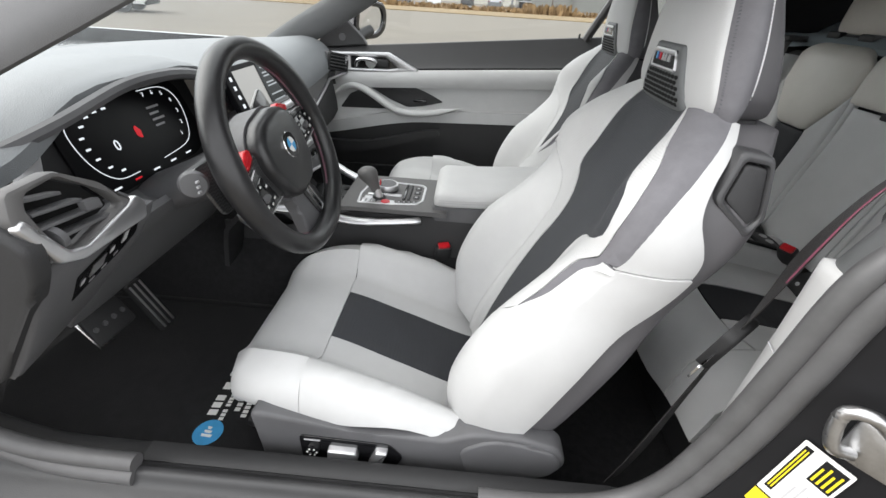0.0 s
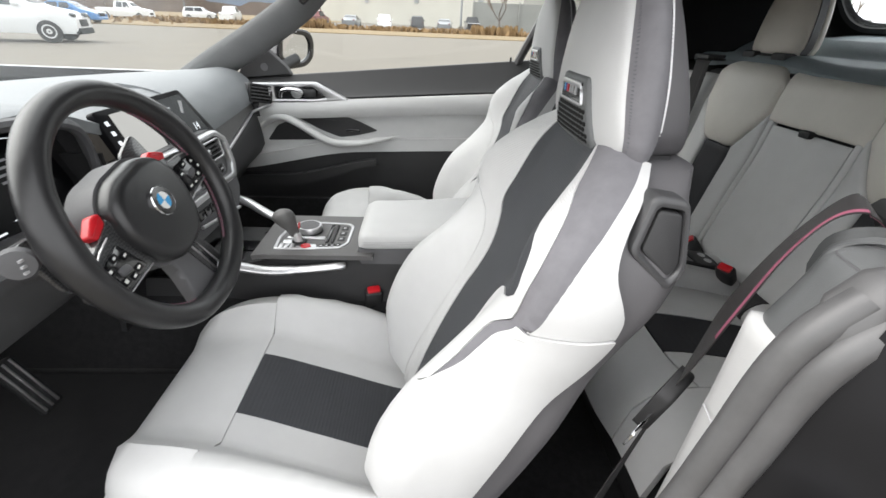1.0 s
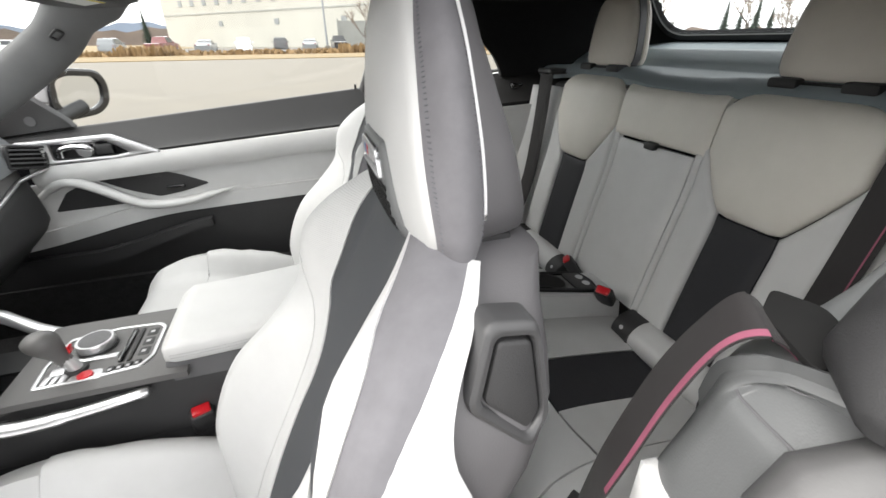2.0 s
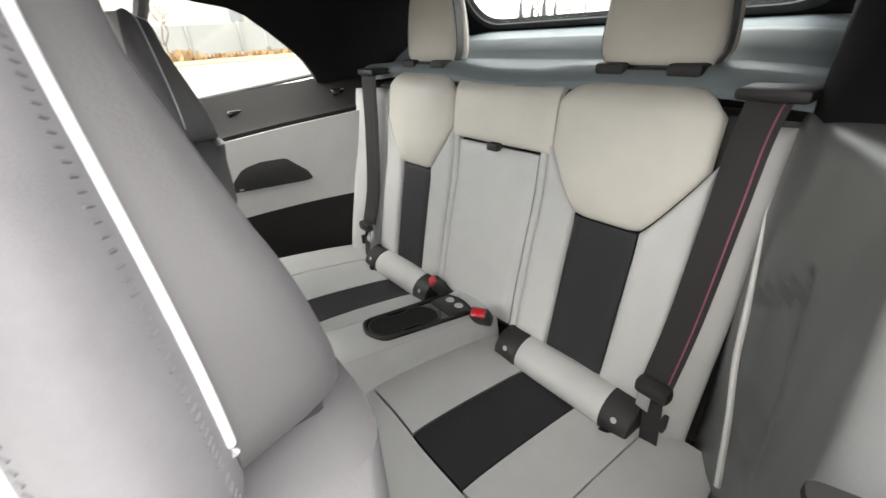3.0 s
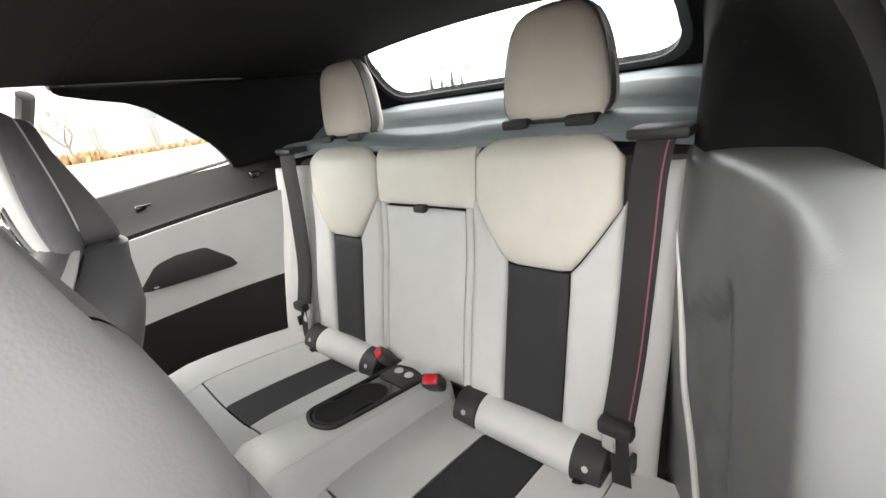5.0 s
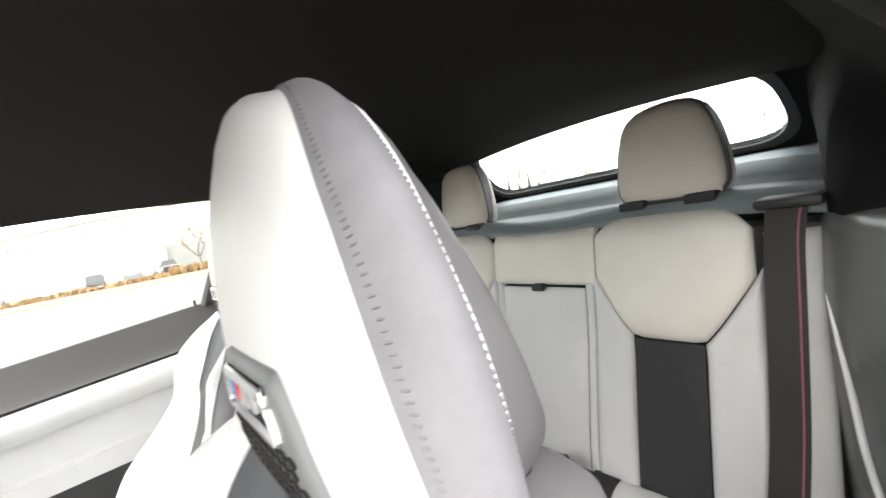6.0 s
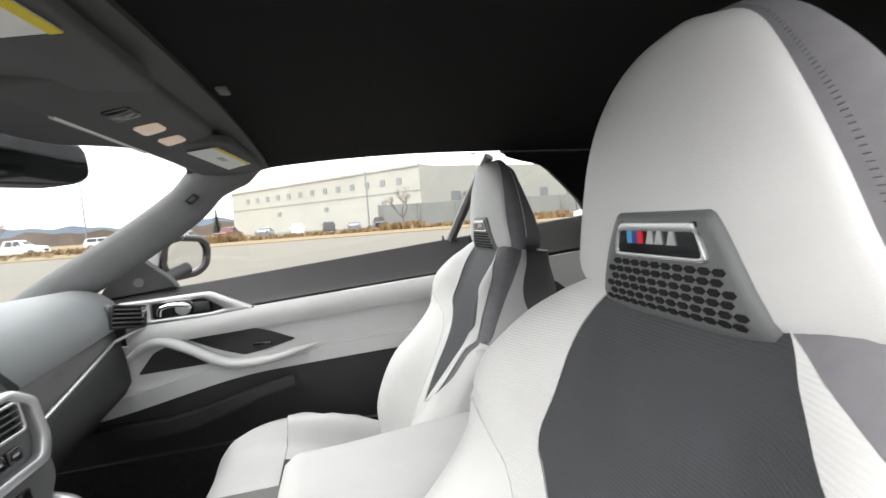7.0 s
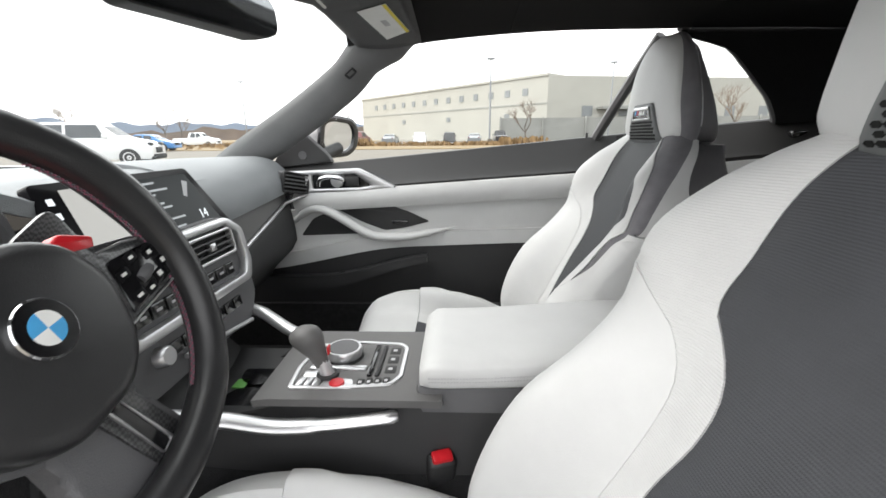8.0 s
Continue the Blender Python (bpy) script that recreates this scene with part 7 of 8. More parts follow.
for k in range(3):
    part("pedal_strip", slab([(-0.020 + k * 0.016, -0.068), (-0.015 + k * 0.016, -0.068), (-0.015 + k * 0.016, 0.062), (-0.020 + k * 0.016, 0.062)], lambda a, b, c: PD(a, b, c + 0.011), 0.004, 0.001), M_SILVER, acc)
brk = thing("brake_pedal", (-0.76, -0.42, FLOOR), "wide black brake pedal with a bright edge", "pedal")
BD = frame_of((-0.700, -0.464, 0.497), (0.0, 1, -0.05), (-0.45, 0, 0.9))
part("pedal_pad", slab(rounded([(-0.052, -0.034), (0.052, -0.034), (0.048, 0.034), (-0.048, 0.034)], 0.010), BD, 0.012, 0.004), M_BLACK, brk)
part("pedal_rim", tube([BD(-0.053, 0.030, 0.008), BD(-0.053, -0.034, 0.008), BD(-0.02, -0.037, 0.008)], 0.0035, 8), M_CHROME, brk)
for k in range(4):
    part("pedal_stud", lathe([(0.001, 0), (0.006, 0), (0.005, 0.003), (0.001, 0.003)], BD(-0.036 + 0.024 * k, 0.0, 0.012), Vector(BD(0, 0, 1)) - Vector(BD(0, 0, 0)), 10), M_CHARCOAL, brk)
part("pedal_arm", tube([BD(0, 0.0, 0), (-0.80, -0.46, 0.60), (-1.10, -0.46, 0.66)], 0.010, 8), M_BLACK, brk)

# ---- roof console, mirror, visors ----
rc = thing("roof_console", (-0.26, 0.03, 1.235), "dark roof console with map lamps and switches", "roof console")
RC = frame_of((-0.152, 0.0, roof_z(-0.152, 0.0) - 0.016), (0, 1, 0), (0.36, 0, 0.10))
part("console_body", slab(rounded([(-0.20, -0.055), (0.17, -0.055), (0.19, 0.0), (0.14, 0.055), (-0.17, 0.055)], 0.02), lambda a, b, c: Vector(RC(a, b, 0)) - Vector((0, 0, c)), 0.018, 0.006, 3), M_VISOR, rc)
for a, mm in ((0.02, M_LAMP), (0.10, M_LAMP), (-0.06, M_GLOSS)):
    part("map_lamp", slab(rounded([(a - 0.022, -0.014), (a + 0.022, -0.014), (a + 0.018, 0.016), (a - 0.018, 0.016)], 0.006), lambda p, q, c: Vector(RC(p, q, 0)) - Vector((0, 0, 0.017 + c)), 0.004, 0.001), mm, rc, "small map lamp")
part("console_rim", tube([Vector(RC(a, -0.052, 0)) - Vector((0, 0, 0.017)) for a in (-0.10, -0.03, 0.06, 0.13)], 0.003, 8), M_SILVER, rc)
rv = thing("interior_mirror", (-0.36, 0.05, 1.20), "black frameless interior mirror on a short stalk", "mirror")
MV = frame_of((-0.325, 0.008, 1.212), (0.12, 1, 0.09), (-0.1, 0, 1))
mo = rounded([(-0.170, -0.030), (0.120, -0.036), (0.165, -0.022), (0.170, 0.020), (0.15, 0.036), (-0.160, 0.036)], 0.018, 5)
part("mirror_housing", slab(mo, lambda a, b, c: MV(a, b, -c), 0.035, 0.012, 4), M_BLACK, rv)
part("mirror_glass", slab([(a * 0.97, b * 0.93) for a, b in mo], lambda a, b, c: MV(a, b, c), 0.003, 0.0), M_DIMMIRROR, rv, "mirror glass")
part("mirror_stalk", tube([MV(-0.02, 0.0, -0.03), (-0.362, -0.012, 1.213), (-0.372, -0.012, 1.212)], 0.014, 10), M_BLACK, rv)
for sg in (-1, 1):
    vs = thing("sun_visor", (-0.16, sg * 0.32, 1.24), "dark grey folded sun visor with a white and yellow warning label", "sun visor", group="sun visors")
    VS = lambda a, b, c: (a, b, 1.264 - 0.012 * (b / 0.5) ** 2 - c)
    part("visor_board", slab(rounded([(-0.236, sg * 0.14), (-0.080, sg * 0.14), (-0.072, sg * 0.450), (-0.215, sg * 0.470)], 0.02), VS, 0.014, 0.005, 3), M_VISOR, vs)
    if sg > 0:
        sheet, band_strip = [(-0.163, 0.199), (-0.103, 0.156), (-0.081, 0.331), (-0.140, 0.398)], [(-0.110, 0.161), (-0.103, 0.156), (-0.081, 0.331), (-0.088, 0.339)]
    else:
        sheet, band_strip = [(-0.150, -0.280), (-0.082, -0.301), (-0.088, -0.450), (-0.150, -0.440)], [(-0.092, -0.298), (-0.082, -0.301), (-0.088, -0.450), (-0.098, -0.448)]
    part("warning_label", slab(sheet, lambda a, b, c: VS(a, b, c + 0.0170), 0.0008), M_LABEL, vs, "white warning label")
    part("label_band", slab(band_strip, lambda a, b, c: VS(a, b, c + 0.0180), 0.0006), M_YELLOW, vs, "yellow label band")
    mid_a, mid_b = sum(q[0] for q in sheet) / 4, sum(q[1] for q in sheet) / 4
    part("print_bar", slab([(mid_a - 0.008, mid_b - 0.016), (mid_a + 0.004, mid_b - 0.022), (mid_a + 0.008, mid_b + 0.014), (mid_a - 0.004, mid_b + 0.020)], lambda a, b, c: VS(a, b, c + 0.0180), 0.0006), M_GREYPRINT, vs)
cp = thing("roof_clip", (-0.055, 0.02, 1.295), "small grey plastic clip on the headliner", "clip")
part("clip_body", box((-0.062, 0.006, roof_z(-0.055, 0.02) - 0.005), (-0.046, 0.036, roof_z(-0.055, 0.02) + 0.002), 0.003), M_PILLAR, cp)

# ---- driver's door opening: belts, post trim, striker, labels ----
trim = thing("belt_post_trim", (0.6, -0.70, 0.5), "grey leather and light trim on the post behind the driver's door", "post trim", kind="structure")


def post_s(u, v):
    """Light pad on the forward face of the side trim: u from the seal (0) to the cabin (1), v the height."""
    y = 0.737 - 0.086 * u
    x = 0.455 + 0.012 * u - 0.02 * max(0.0, 0.80 - v)
    return (x - 0.005, -y, v)


part("light_pad", patch(post_s, 0.0, 1.0, 0.46, 0.893, 8, 18, puff=0.007, edge=0.02, flip=-1), M_WHITE, trim, "light leather post pad", 60)
part("belt_slot", slab(rounded([(0.500, -0.702), (0.520, -0.655), (0.548, -0.640), (0.556, -0.668), (0.535, -0.706)], 0.007), lambda a, b, c: (a, b, 1.013 + 0.1 * (a - 0.55) + c), 0.004, 0.001), M_INK, trim)
nudge = Vector((-0.0012, 0, 0.0008))
part("slot_seam", tube(spline([Vector(side(u, v)) + nudge for u, v in ((0.29, 0.875), (0.24, 0.895), (0.18, 0.905), (0.13, 0.925), (0.115, 0.955), (0.12, 0.985))], 6), 0.0012, 6), M_CHARCOAL, trim)
part("panel_seam", tube([Vector(side(0.07 + 0.02 * i, 0.845)) + nudge for i in range(13)], 0.0014, 6), M_CHARCOAL, trim)
part("pad_crease", tube(spline([(0.4465, -0.664, 0.770), (0.444, -0.69, 0.764), (0.441, -0.72, 0.760)], 6), 0.0010, 6), M_GREYPRINT, trim)
part("shoulder_cap", loft([[(x, y0 + r * math.cos(a), z + 0.62 * r * math.sin(a)) for a in [2 * math.pi * k / 16 for k in range(16)]] for x, y0, z, r in ((0.480, -0.738, 1.016, 0.010), (0.50, -0.738, 1.030, 0.040), (0.56, -0.738, 1.044, 0.056), (0.66, -0.742, 1.056, 0.056), (0.84, -0.745, 1.062, 0.040))]), M_BLACK, trim, "black rounded cover at the window corner", 60)
blk = []
for c, r in (((0.440, -0.746, 0.925), 0.020), ((0.452, -0.742, 0.946), 0.028), ((0.474, -0.744, 0.966), 0.032), ((0.506, -0.758, 0.986), 0.030), ((0.55, -0.782, 1.000), 0.024)):
    c = Vector(c)
    d = Vector((0.70, -0.25, 0.62)).normalized()
    e1 = d.cross(Vector((-0.6, -0.6, 0.3))).normalized()
    e2 = d.cross(e1)
    blk.append([c + e1 * (r * math.cos(t)) + e2 * (r * 0.8 * math.sin(t)) for t in [0.3 + k * math.pi / 3 + h for k in range(6) for h in (-0.17, 0.17)]])
bm = loft(blk)
part("seal_corner", bm, M_SEAL, trim, "moulded grey rubber corner of the door seal", 75)
part("window_guide", box((0.50, -0.80, 0.985), (0.56, -0.765, 1.030), 0.010, 3), M_STEEL, trim, "bright metal window guide")

belt = thing("driver_seat_belt", (0.45, -0.64, 0.4), "black seat belt with a pink edge stripe hanging beside the seat", "seat belt")
edge_a = spline([(0.524, -0.694, 0.985), (0.512, -0.686, 1.006), (0.497, -0.676, 1.014), (0.480, -0.667, 1.002), (0.462, -0.661, 0.960), (0.452, -0.651, 0.890), (0.446, -0.634, 0.80), (0.438, -0.616, 0.71), (0.405, -0.622, 0.58), (0.37, -0.632, 0.46), (0.340, -0.64, 0.38)], 8)
edge_b = spline([(0.544, -0.657, 0.985), (0.533, -0.648, 1.010), (0.520, -0.640, 1.018), (0.507, -0.632, 0.998), (0.489, -0.622, 0.952), (0.464, -0.618, 0.880), (0.470, -0.600, 0.80), (0.470, -0.588, 0.71), (0.440, -0.596, 0.58), (0.405, -0.612, 0.46), (0.375, -0.62, 0.38)], 8)


def strap(f0, f1, thick, lift):
    """A strip of the belt between two fractions of its width."""
    rings = []
    for i in range(len(edge_a)):
        a, b = Vector(edge_a[i]), Vector(edge_b[i])
        d = Vector(edge_a[min(i + 1, len(edge_a) - 1)]) - Vector(edge_a[max(i - 1, 0)])
        n = d.cross(b - a).normalized()
        if n.x > 0:
            n = -n
        p, q = a.lerp(b, f0) + n * lift, a.lerp(b, f1) + n * lift
        rings.append([p, q, q + n * thick, p + n * thick])
    return rings


part("webbing", loft(strap(0.0, 1.0, 0.0014, 0.0)), M_BELT, belt)
part("edge_stripe", loft(strap(0.02, 0.15, 0.0006, 0.0013)[:45]), M_PINK, belt, "pink edge stripe")
tg = Vector((0.452, -0.602, 0.712))
TM = frame_of(tg, (0.75, 0.62, 0.0), (0.25, -0.1, 0.95))
part("tongue_body", slab(rounded([(-0.044, -0.040), (0.036, -0.034), (0.042, 0.026), (0.006, 0.054), (-0.038, 0.032)], 0.012), lambda a, b, c: TM(a, b, c - 0.010), 0.020, 0.006, 3), M_BLACK, belt, "black belt tongue body")
part("tongue_plate", ring_frame(rounded([(-0.094, -0.028), (-0.040, -0.028), (-0.040, 0.002), (-0.094, 0.002)], 0.006), rounded([(-0.086, -0.021), (-0.060, -0.021), (-0.060, -0.005), (-0.086, -0.005)], 0.003), lambda a, b, c: TM(a, b, c - 0.001), 0.003, 0.0006), M_CHROME, belt, "bright metal tongue")

for sg in (-1, 1):
    rb = thing("rear_seat_belt", (1.0, sg * 0.47, 0.45), "black rear seat belt beside the bench", "seat belt", group="rear seat belts")
    pts = spline([(1.06, sg * 0.480, 1.075), (1.035, sg * 0.478, 1.070), (1.025, sg * 0.472, 1.02), (1.015, sg * 0.468, 0.92), (0.990, sg * 0.462, 0.75), (0.955, sg * 0.457, 0.640)], 8)
    part("lower_webbing", ribbon(spline([(0.952, sg * 0.458, 0.640), (0.944, sg * 0.464, 0.58), (0.938, sg * 0.472, 0.50)], 8), 0.030, 0.0015, (0, 1, 0)), M_BELT, rb)
    part("webbing", ribbon(pts, 0.048, 0.0015, (-0.45 if sg > 0 else 0.0, 1, 0)), M_BELT, rb)
    part("edge_stripe", ribbon([Vector(p) + Vector((-0.0014, -0.016, 0)) for p in pts[:40]], 0.0022, 0.001, (0, 1, 0)), M_PINK if sg < 0 else M_BELT, rb)
    part("outlet", box((1.02, sg * 0.480 - 0.040, 1.068), (1.085, sg * 0.480 + 0.040, 1.084), 0.006), M_BLACK, rb, "black belt outlet frame")
    part("tongue_body", box((0.930, sg * 0.458 - 0.028, 0.622), (0.957, sg * 0.458 + 0.028, 0.650), 0.009), M_BLACK, rb, "black belt tongue body")
    part("tongue_plate", box((0.938, sg * 0.448 - 0.011, 0.588), (0.941, sg * 0.448 + 0.011, 0.625), 0.001), M_CHROME, rb, "bright metal tongue")
    part("side_clip", box((0.935, sg * 0.485 - 0.004, 0.566), (0.950, sg * 0.485 + 0.004, 0.596), 0.002), M_BLACK, rb)

stk = thing("door_striker", (0.45, -0.81, 0.74), "bright zinc door striker bolted to the post", "door striker")
SK0 = frame_of((0.457, -0.818, 0.782), (0.60, -0.80, 0.0), (0.15, 0.0, 1.0))
SK = lambda a, b, c: SK0(a * 0.74, b * 0.74, c * 0.8)
part("striker_plate", slab(rounded([(-0.03, -0.045), (0.05, -0.040), (0.05, 0.035), (-0.03, 0.030)], 0.018), SK, 0.008, 0.003), M_STEEL, stk)
part("striker_bar", tube(spline([SK(-0.015, -0.03, 0.008), SK(-0.035, -0.02, 0.030), SK(-0.045, 0.03, 0.034), SK(-0.020, 0.045, 0.030), SK(0.01, 0.02, 0.008)], 6), 0.007, 10), M_STEEL, stk)
part("striker_bolt", lathe([(0.001, 0), (0.011, 0), (0.011, 0.006), (0.001, 0.006)], SK(0.03, -0.002, 0.008), Vector(SK(0, 0, 1)) - Vector(SK(0, 0, 0)), 6), M_STEEL, stk)
lab = thing("tyre_label", (0.45, -0.82, 0.64), "white and yellow tyre pressure label on the black post", "label")
LB0 = frame_of((0.436, -0.803, 0.694), (0.15, 0.0, 1.0), (-0.594, 0.804, 0.0))
LB = lambda a, b, c: LB0(a * 0.85, b * 0.72, c)
part("label_sheet", slab(rounded([(-0.055, -0.036), (0.052, -0.036), (0.052, 0.030), (-0.055, 0.030)], 0.003), LB, 0.0008), M_LABEL, lab)
part("label_heading", slab([(-0.045, 0.014), (0.046, 0.014), (0.046, 0.025), (-0.045, 0.025)], lambda a, b, c: LB(a, b, c + 0.0008), 0.0005), M_INK, lab)
part("label_corner", slab([(-0.085, -0.010), (-0.058, -0.010), (-0.058, 0.030), (-0.085, 0.030)], lambda a, b, c: LB(a, b, c + 0.0004), 0.0008), M_YELLOW, lab, "yellow corner sticker")
part("label_table", slab([(0.006, -0.032), (0.046, -0.032), (0.046, -0.002), (0.006, -0.002)], lambda a, b, c: LB(a, b, c + 0.0008), 0.0005), M_INK, lab)
for k in range(4):
    part("print_bar", slab([(0.010, -0.029 + k * 0.007), (0.040 - 0.006 * (k % 2), -0.029 + k * 0.007), (0.040 - 0.006 * (k % 2), -0.026 + k * 0.007), (0.010, -0.026 + k * 0.007)], lambda a, b, c: LB(a, b, c + 0.0013), 0.0004), M_YELLOW, lab)
    part("print_bar", slab([(-0.048, -0.030 + k * 0.009), (-0.004 - 0.01 * (k % 2), -0.030 + k * 0.009), (-0.004 - 0.01 * (k % 2), -0.027 + k * 0.009), (-0.048, -0.027 + k * 0.009)], lambda a, b, c: LB(a, b, c + 0.0008), 0.0004), M_GREYPRINT, lab)
for k in range(2):
    part("print_bar", slab([(-0.040, 0.0165 + k * 0.004), (0.040, 0.0165 + k * 0.004), (0.040, 0.0185 + k * 0.004), (-0.040, 0.0185 + k * 0.004)], lambda a, b, c: LB(a, b, c + 0.0013), 0.0004), M_YELLOW, lab)

# ---- outside ----
M_LOT = material("pale_concrete_lot", (0.150, 0.134, 0.110), 0.9, second=(0.122, 0.109, 0.091), scale=0.6, grain=0.5, grain_scale=60)
M_DRYGRASS = material("dry_grass", (0.23, 0.165, 0.078), 0.95, second=(0.145, 0.105, 0.057), scale=1.2, grain=0.9, grain_scale=20)
M_ASPHALT = material("old_asphalt", (0.12, 0.115, 0.11), 0.9, second=(0.09, 0.088, 0.085), scale=0.5, grain=0.5, grain_scale=50)
M_WALL = material("cream_painted_concrete", (0.34, 0.332, 0.30), 0.85, var=0.06, scale=0.15, grain=0.2, grain_scale=8)
M_CORR = material("corrugated_wall", (0.22, 0.22, 0.205), 0.6, var=0.08, scale=0.3, grain=0.1, grain_scale=10)
M_BARK = material("grey_bark", (0.12, 0.10, 0.085), 0.9, var=0.25, scale=6, grain=0.6, grain_scale=60)
M_TWIG = material("bare_twigs", (0.20, 0.16, 0.13), 0.9, var=0.25, scale=3, grain=0.3, grain_scale=60)
M_NEEDLE = material("dark_needles", (0.03, 0.045, 0.03), 0.9, var=0.3, scale=3, grain=0.4, grain_scale=40)
M_FARGLASS = material("grey_window_glass", (0.17, 0.18, 0.185), 0.3, var=0.1, scale=1)
# far hills: the blue haze of the air is painted into this colour
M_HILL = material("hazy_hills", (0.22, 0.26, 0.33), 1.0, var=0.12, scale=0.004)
M_WOOD = material("far_bare_woods", (0.17, 0.135, 0.115), 1.0, var=0.25, scale=0.08)
M_CARWHITE = material("white_car_paint", (0.70, 0.71, 0.72), 0.25, var=0.04, scale=3, coat=0.8)
M_CARGREY = material("grey_car_paint", (0.16, 0.17, 0.18), 0.3, var=0.06, scale=3, coat=0.8)
M_CARBLUE = material("blue_car_paint", (0.03, 0.17, 0.42), 0.3, var=0.06, scale=3, coat=0.8)
M_CARRED = material("dark_red_car_paint", (0.14, 0.03, 0.03), 0.3, var=0.06, scale=3, coat=0.8)
M_CARDARK = material("black_parked_car_paint", (0.02, 0.02, 0.022), 0.3, var=0.1, scale=3, coat=0.8)
M_CARGLASS = material("dark_car_glass", (0.02, 0.025, 0.03), 0.1, var=0.1, scale=3, coat=0.5)
M_TYRE = material("tyre_rubber", (0.02, 0.02, 0.02), 0.85, var=0.2, scale=12)
M_BRUSH = material("dry_brush", (0.21, 0.135, 0.065), 0.95, var=0.3, scale=2, grain=0.6, grain_scale=30)

bm = bmesh.new()
n = 24
for i in range(n + 1):
    for j in range(n + 1):
        a = (i / n * 2 - 1)
        b = (j / n * 2 - 1)
        bm.verts.new((math.copysign(abs(a) ** 2.2, a) * 2600, math.copysign(abs(b) ** 2.2, b) * 2600, 0))
bm.verts.ensure_lookup_table()
for i in range(n):
    for j in range(n):
        k = i * (n + 1) + j
        bm.faces.new((bm.verts[k], bm.verts[k + n + 1], bm.verts[k + n + 2], bm.verts[k + 1]))
tagged(part("ground", bm, M_LOT), "pale dusty concrete parking lot", "ground", kind="structure")


def field(name, poly, mat, h, label, cat):
    tagged(part(name, slab(poly, on_z(0.0), h, 0.0), mat), label, cat, kind="structure")


field("verge", [(-300, 36), (300, 36), (300, 50), (-300, 50)], M_DRYGRASS, 0.05, "strip of dry brown grass beside the lot", "verge")
field("verge", [(-300, 20), (-21, 36), (-21, 300), (-300, 300)], M_DRYGRASS, 0.045, "field of dry yellow grass", "grass")
field("road", [(-40, 50), (60, 50), (60, 88), (-40, 88)], M_ASPHALT, 0.02, "grey asphalt car park before the building", "car park")

# long cream building
hall = thing("industrial_building", (10, 110, 0), "long cream concrete industrial building with small windows", "building")
cx, cy = 19.0, 93.0
lx, ly = -33.0, 150.0
rx, ry = 78.0, 103.0
H = 13.2


def hall_wall(p, q, h0, h1, depth, mat, name, parent):
    p, q = Vector((*p, 0)), Vector((*q, 0))
    d = (q - p).normalized()
    nn = Vector((-d.y, d.x, 0))
    bm = loft([[p + Vector((0, 0, h0)), q + Vector((0, 0, h0)), q + Vector((0, 0, h1)), p + Vector((0, 0, h1))], [p + nn * depth + Vector((0, 0, h0)), q + nn * depth + Vector((0, 0, h0)), q + nn * depth + Vector((0, 0, h1)), p + nn * depth + Vector((0, 0, h1))]])
    return part(name, bm, mat, parent), p, q, d, nn


w1, p, q, d, nn = hall_wall((cx, cy), (lx, ly), 0, H, -12, M_WALL, "long_wall", hall)
L = (q - p).length
for k in range(13):
    at = p + d * (6 + k * (L - 10) / 13)
    for z0, hh in ((9.6, 1.5), (4.8, 1.2)):
        if z0 < 6 and k % 4 != 1:
            continue
        part("window", box(Vector((-0.75, -0.10, z0)), Vector((0.75, 0.12, z0 + hh)), 0, m=Matrix.Translation(at) @ Matrix.Rotation(math.atan2(d.y, d.x), 4, "Z")), M_FARGLASS, hall)
bm = loft([[p + Vector((0, 0, H)) + nn * 0.3, q + Vector((0, 0, H)) + nn * 0.3, q + Vector((0, 0, H + 0.5)) + nn * 0.3, p + Vector((0, 0, H + 0.5)) + nn * 0.3], [p + Vector((0, 0, H)) - nn * 12, q + Vector((0, 0, H)) - nn * 12, q + Vector((0, 0, H + 0.5)) - nn * 12, p + Vector((0, 0, H + 0.5)) - nn * 12]])
part("parapet", bm, M_WALL, hall)
part("wall_band", box((0, -0.06, 7.6), (L, 0.10, 7.9), 0, m=Matrix.Translation(p) @ Matrix.Rotation(math.atan2(d.y, d.x), 4, "Z")), M_CORR, hall)
w2, p2, q2, d2, n2 = hall_wall((cx, cy), (rx, ry), 0, H, 12, M_WALL, "end_wall", hall)
for k in range(6):
    at = p2 + d2 * (9 + k * 8.5)
    part("window", box(Vector((-1.2, -0.1, 5.0)), Vector((1.2, 0.12, 7.2)), 0, m=Matrix.Translation(at) @ Matrix.Rotation(math.atan2(d2.y, d2.x), 4, "Z")), M_FARGLASS, hall)
part("canopy", box((11, -3.0, 6.4), (22, 0.0, 6.9), 0, m=Matrix.Translation(p2) @ Matrix.Rotation(math.atan2(d2.y, d2.x), 4, "Z")), M_CORR, hall)
low = thing("fence_wall", (24, 82, 0), "long grey-green corrugated boundary wall", "boundary wall")
bm = bmesh.new()
zig = []
for k in range(260):
    x = 8 + k * 0.28
    zig.append((x, 82 + (0.04 if k % 2 else 0.0)))
loft([[(x, y, 0) for x, y in zig], [(x, y, 4.3) for x, y in zig], [(x, y + 0.3, 4.3) for x, y in zig], [(x, y + 0.3, 0) for x, y in zig]], closed=False, caps=False, bm=bm)
part("wall_sheet", bm, M_CORR, low)
for k in range(9):
    part("post", box((8 + k * 8, 81.7, 0), (8.25 + k * 8, 81.95, 4.6), 0.02), M_CORR, low)

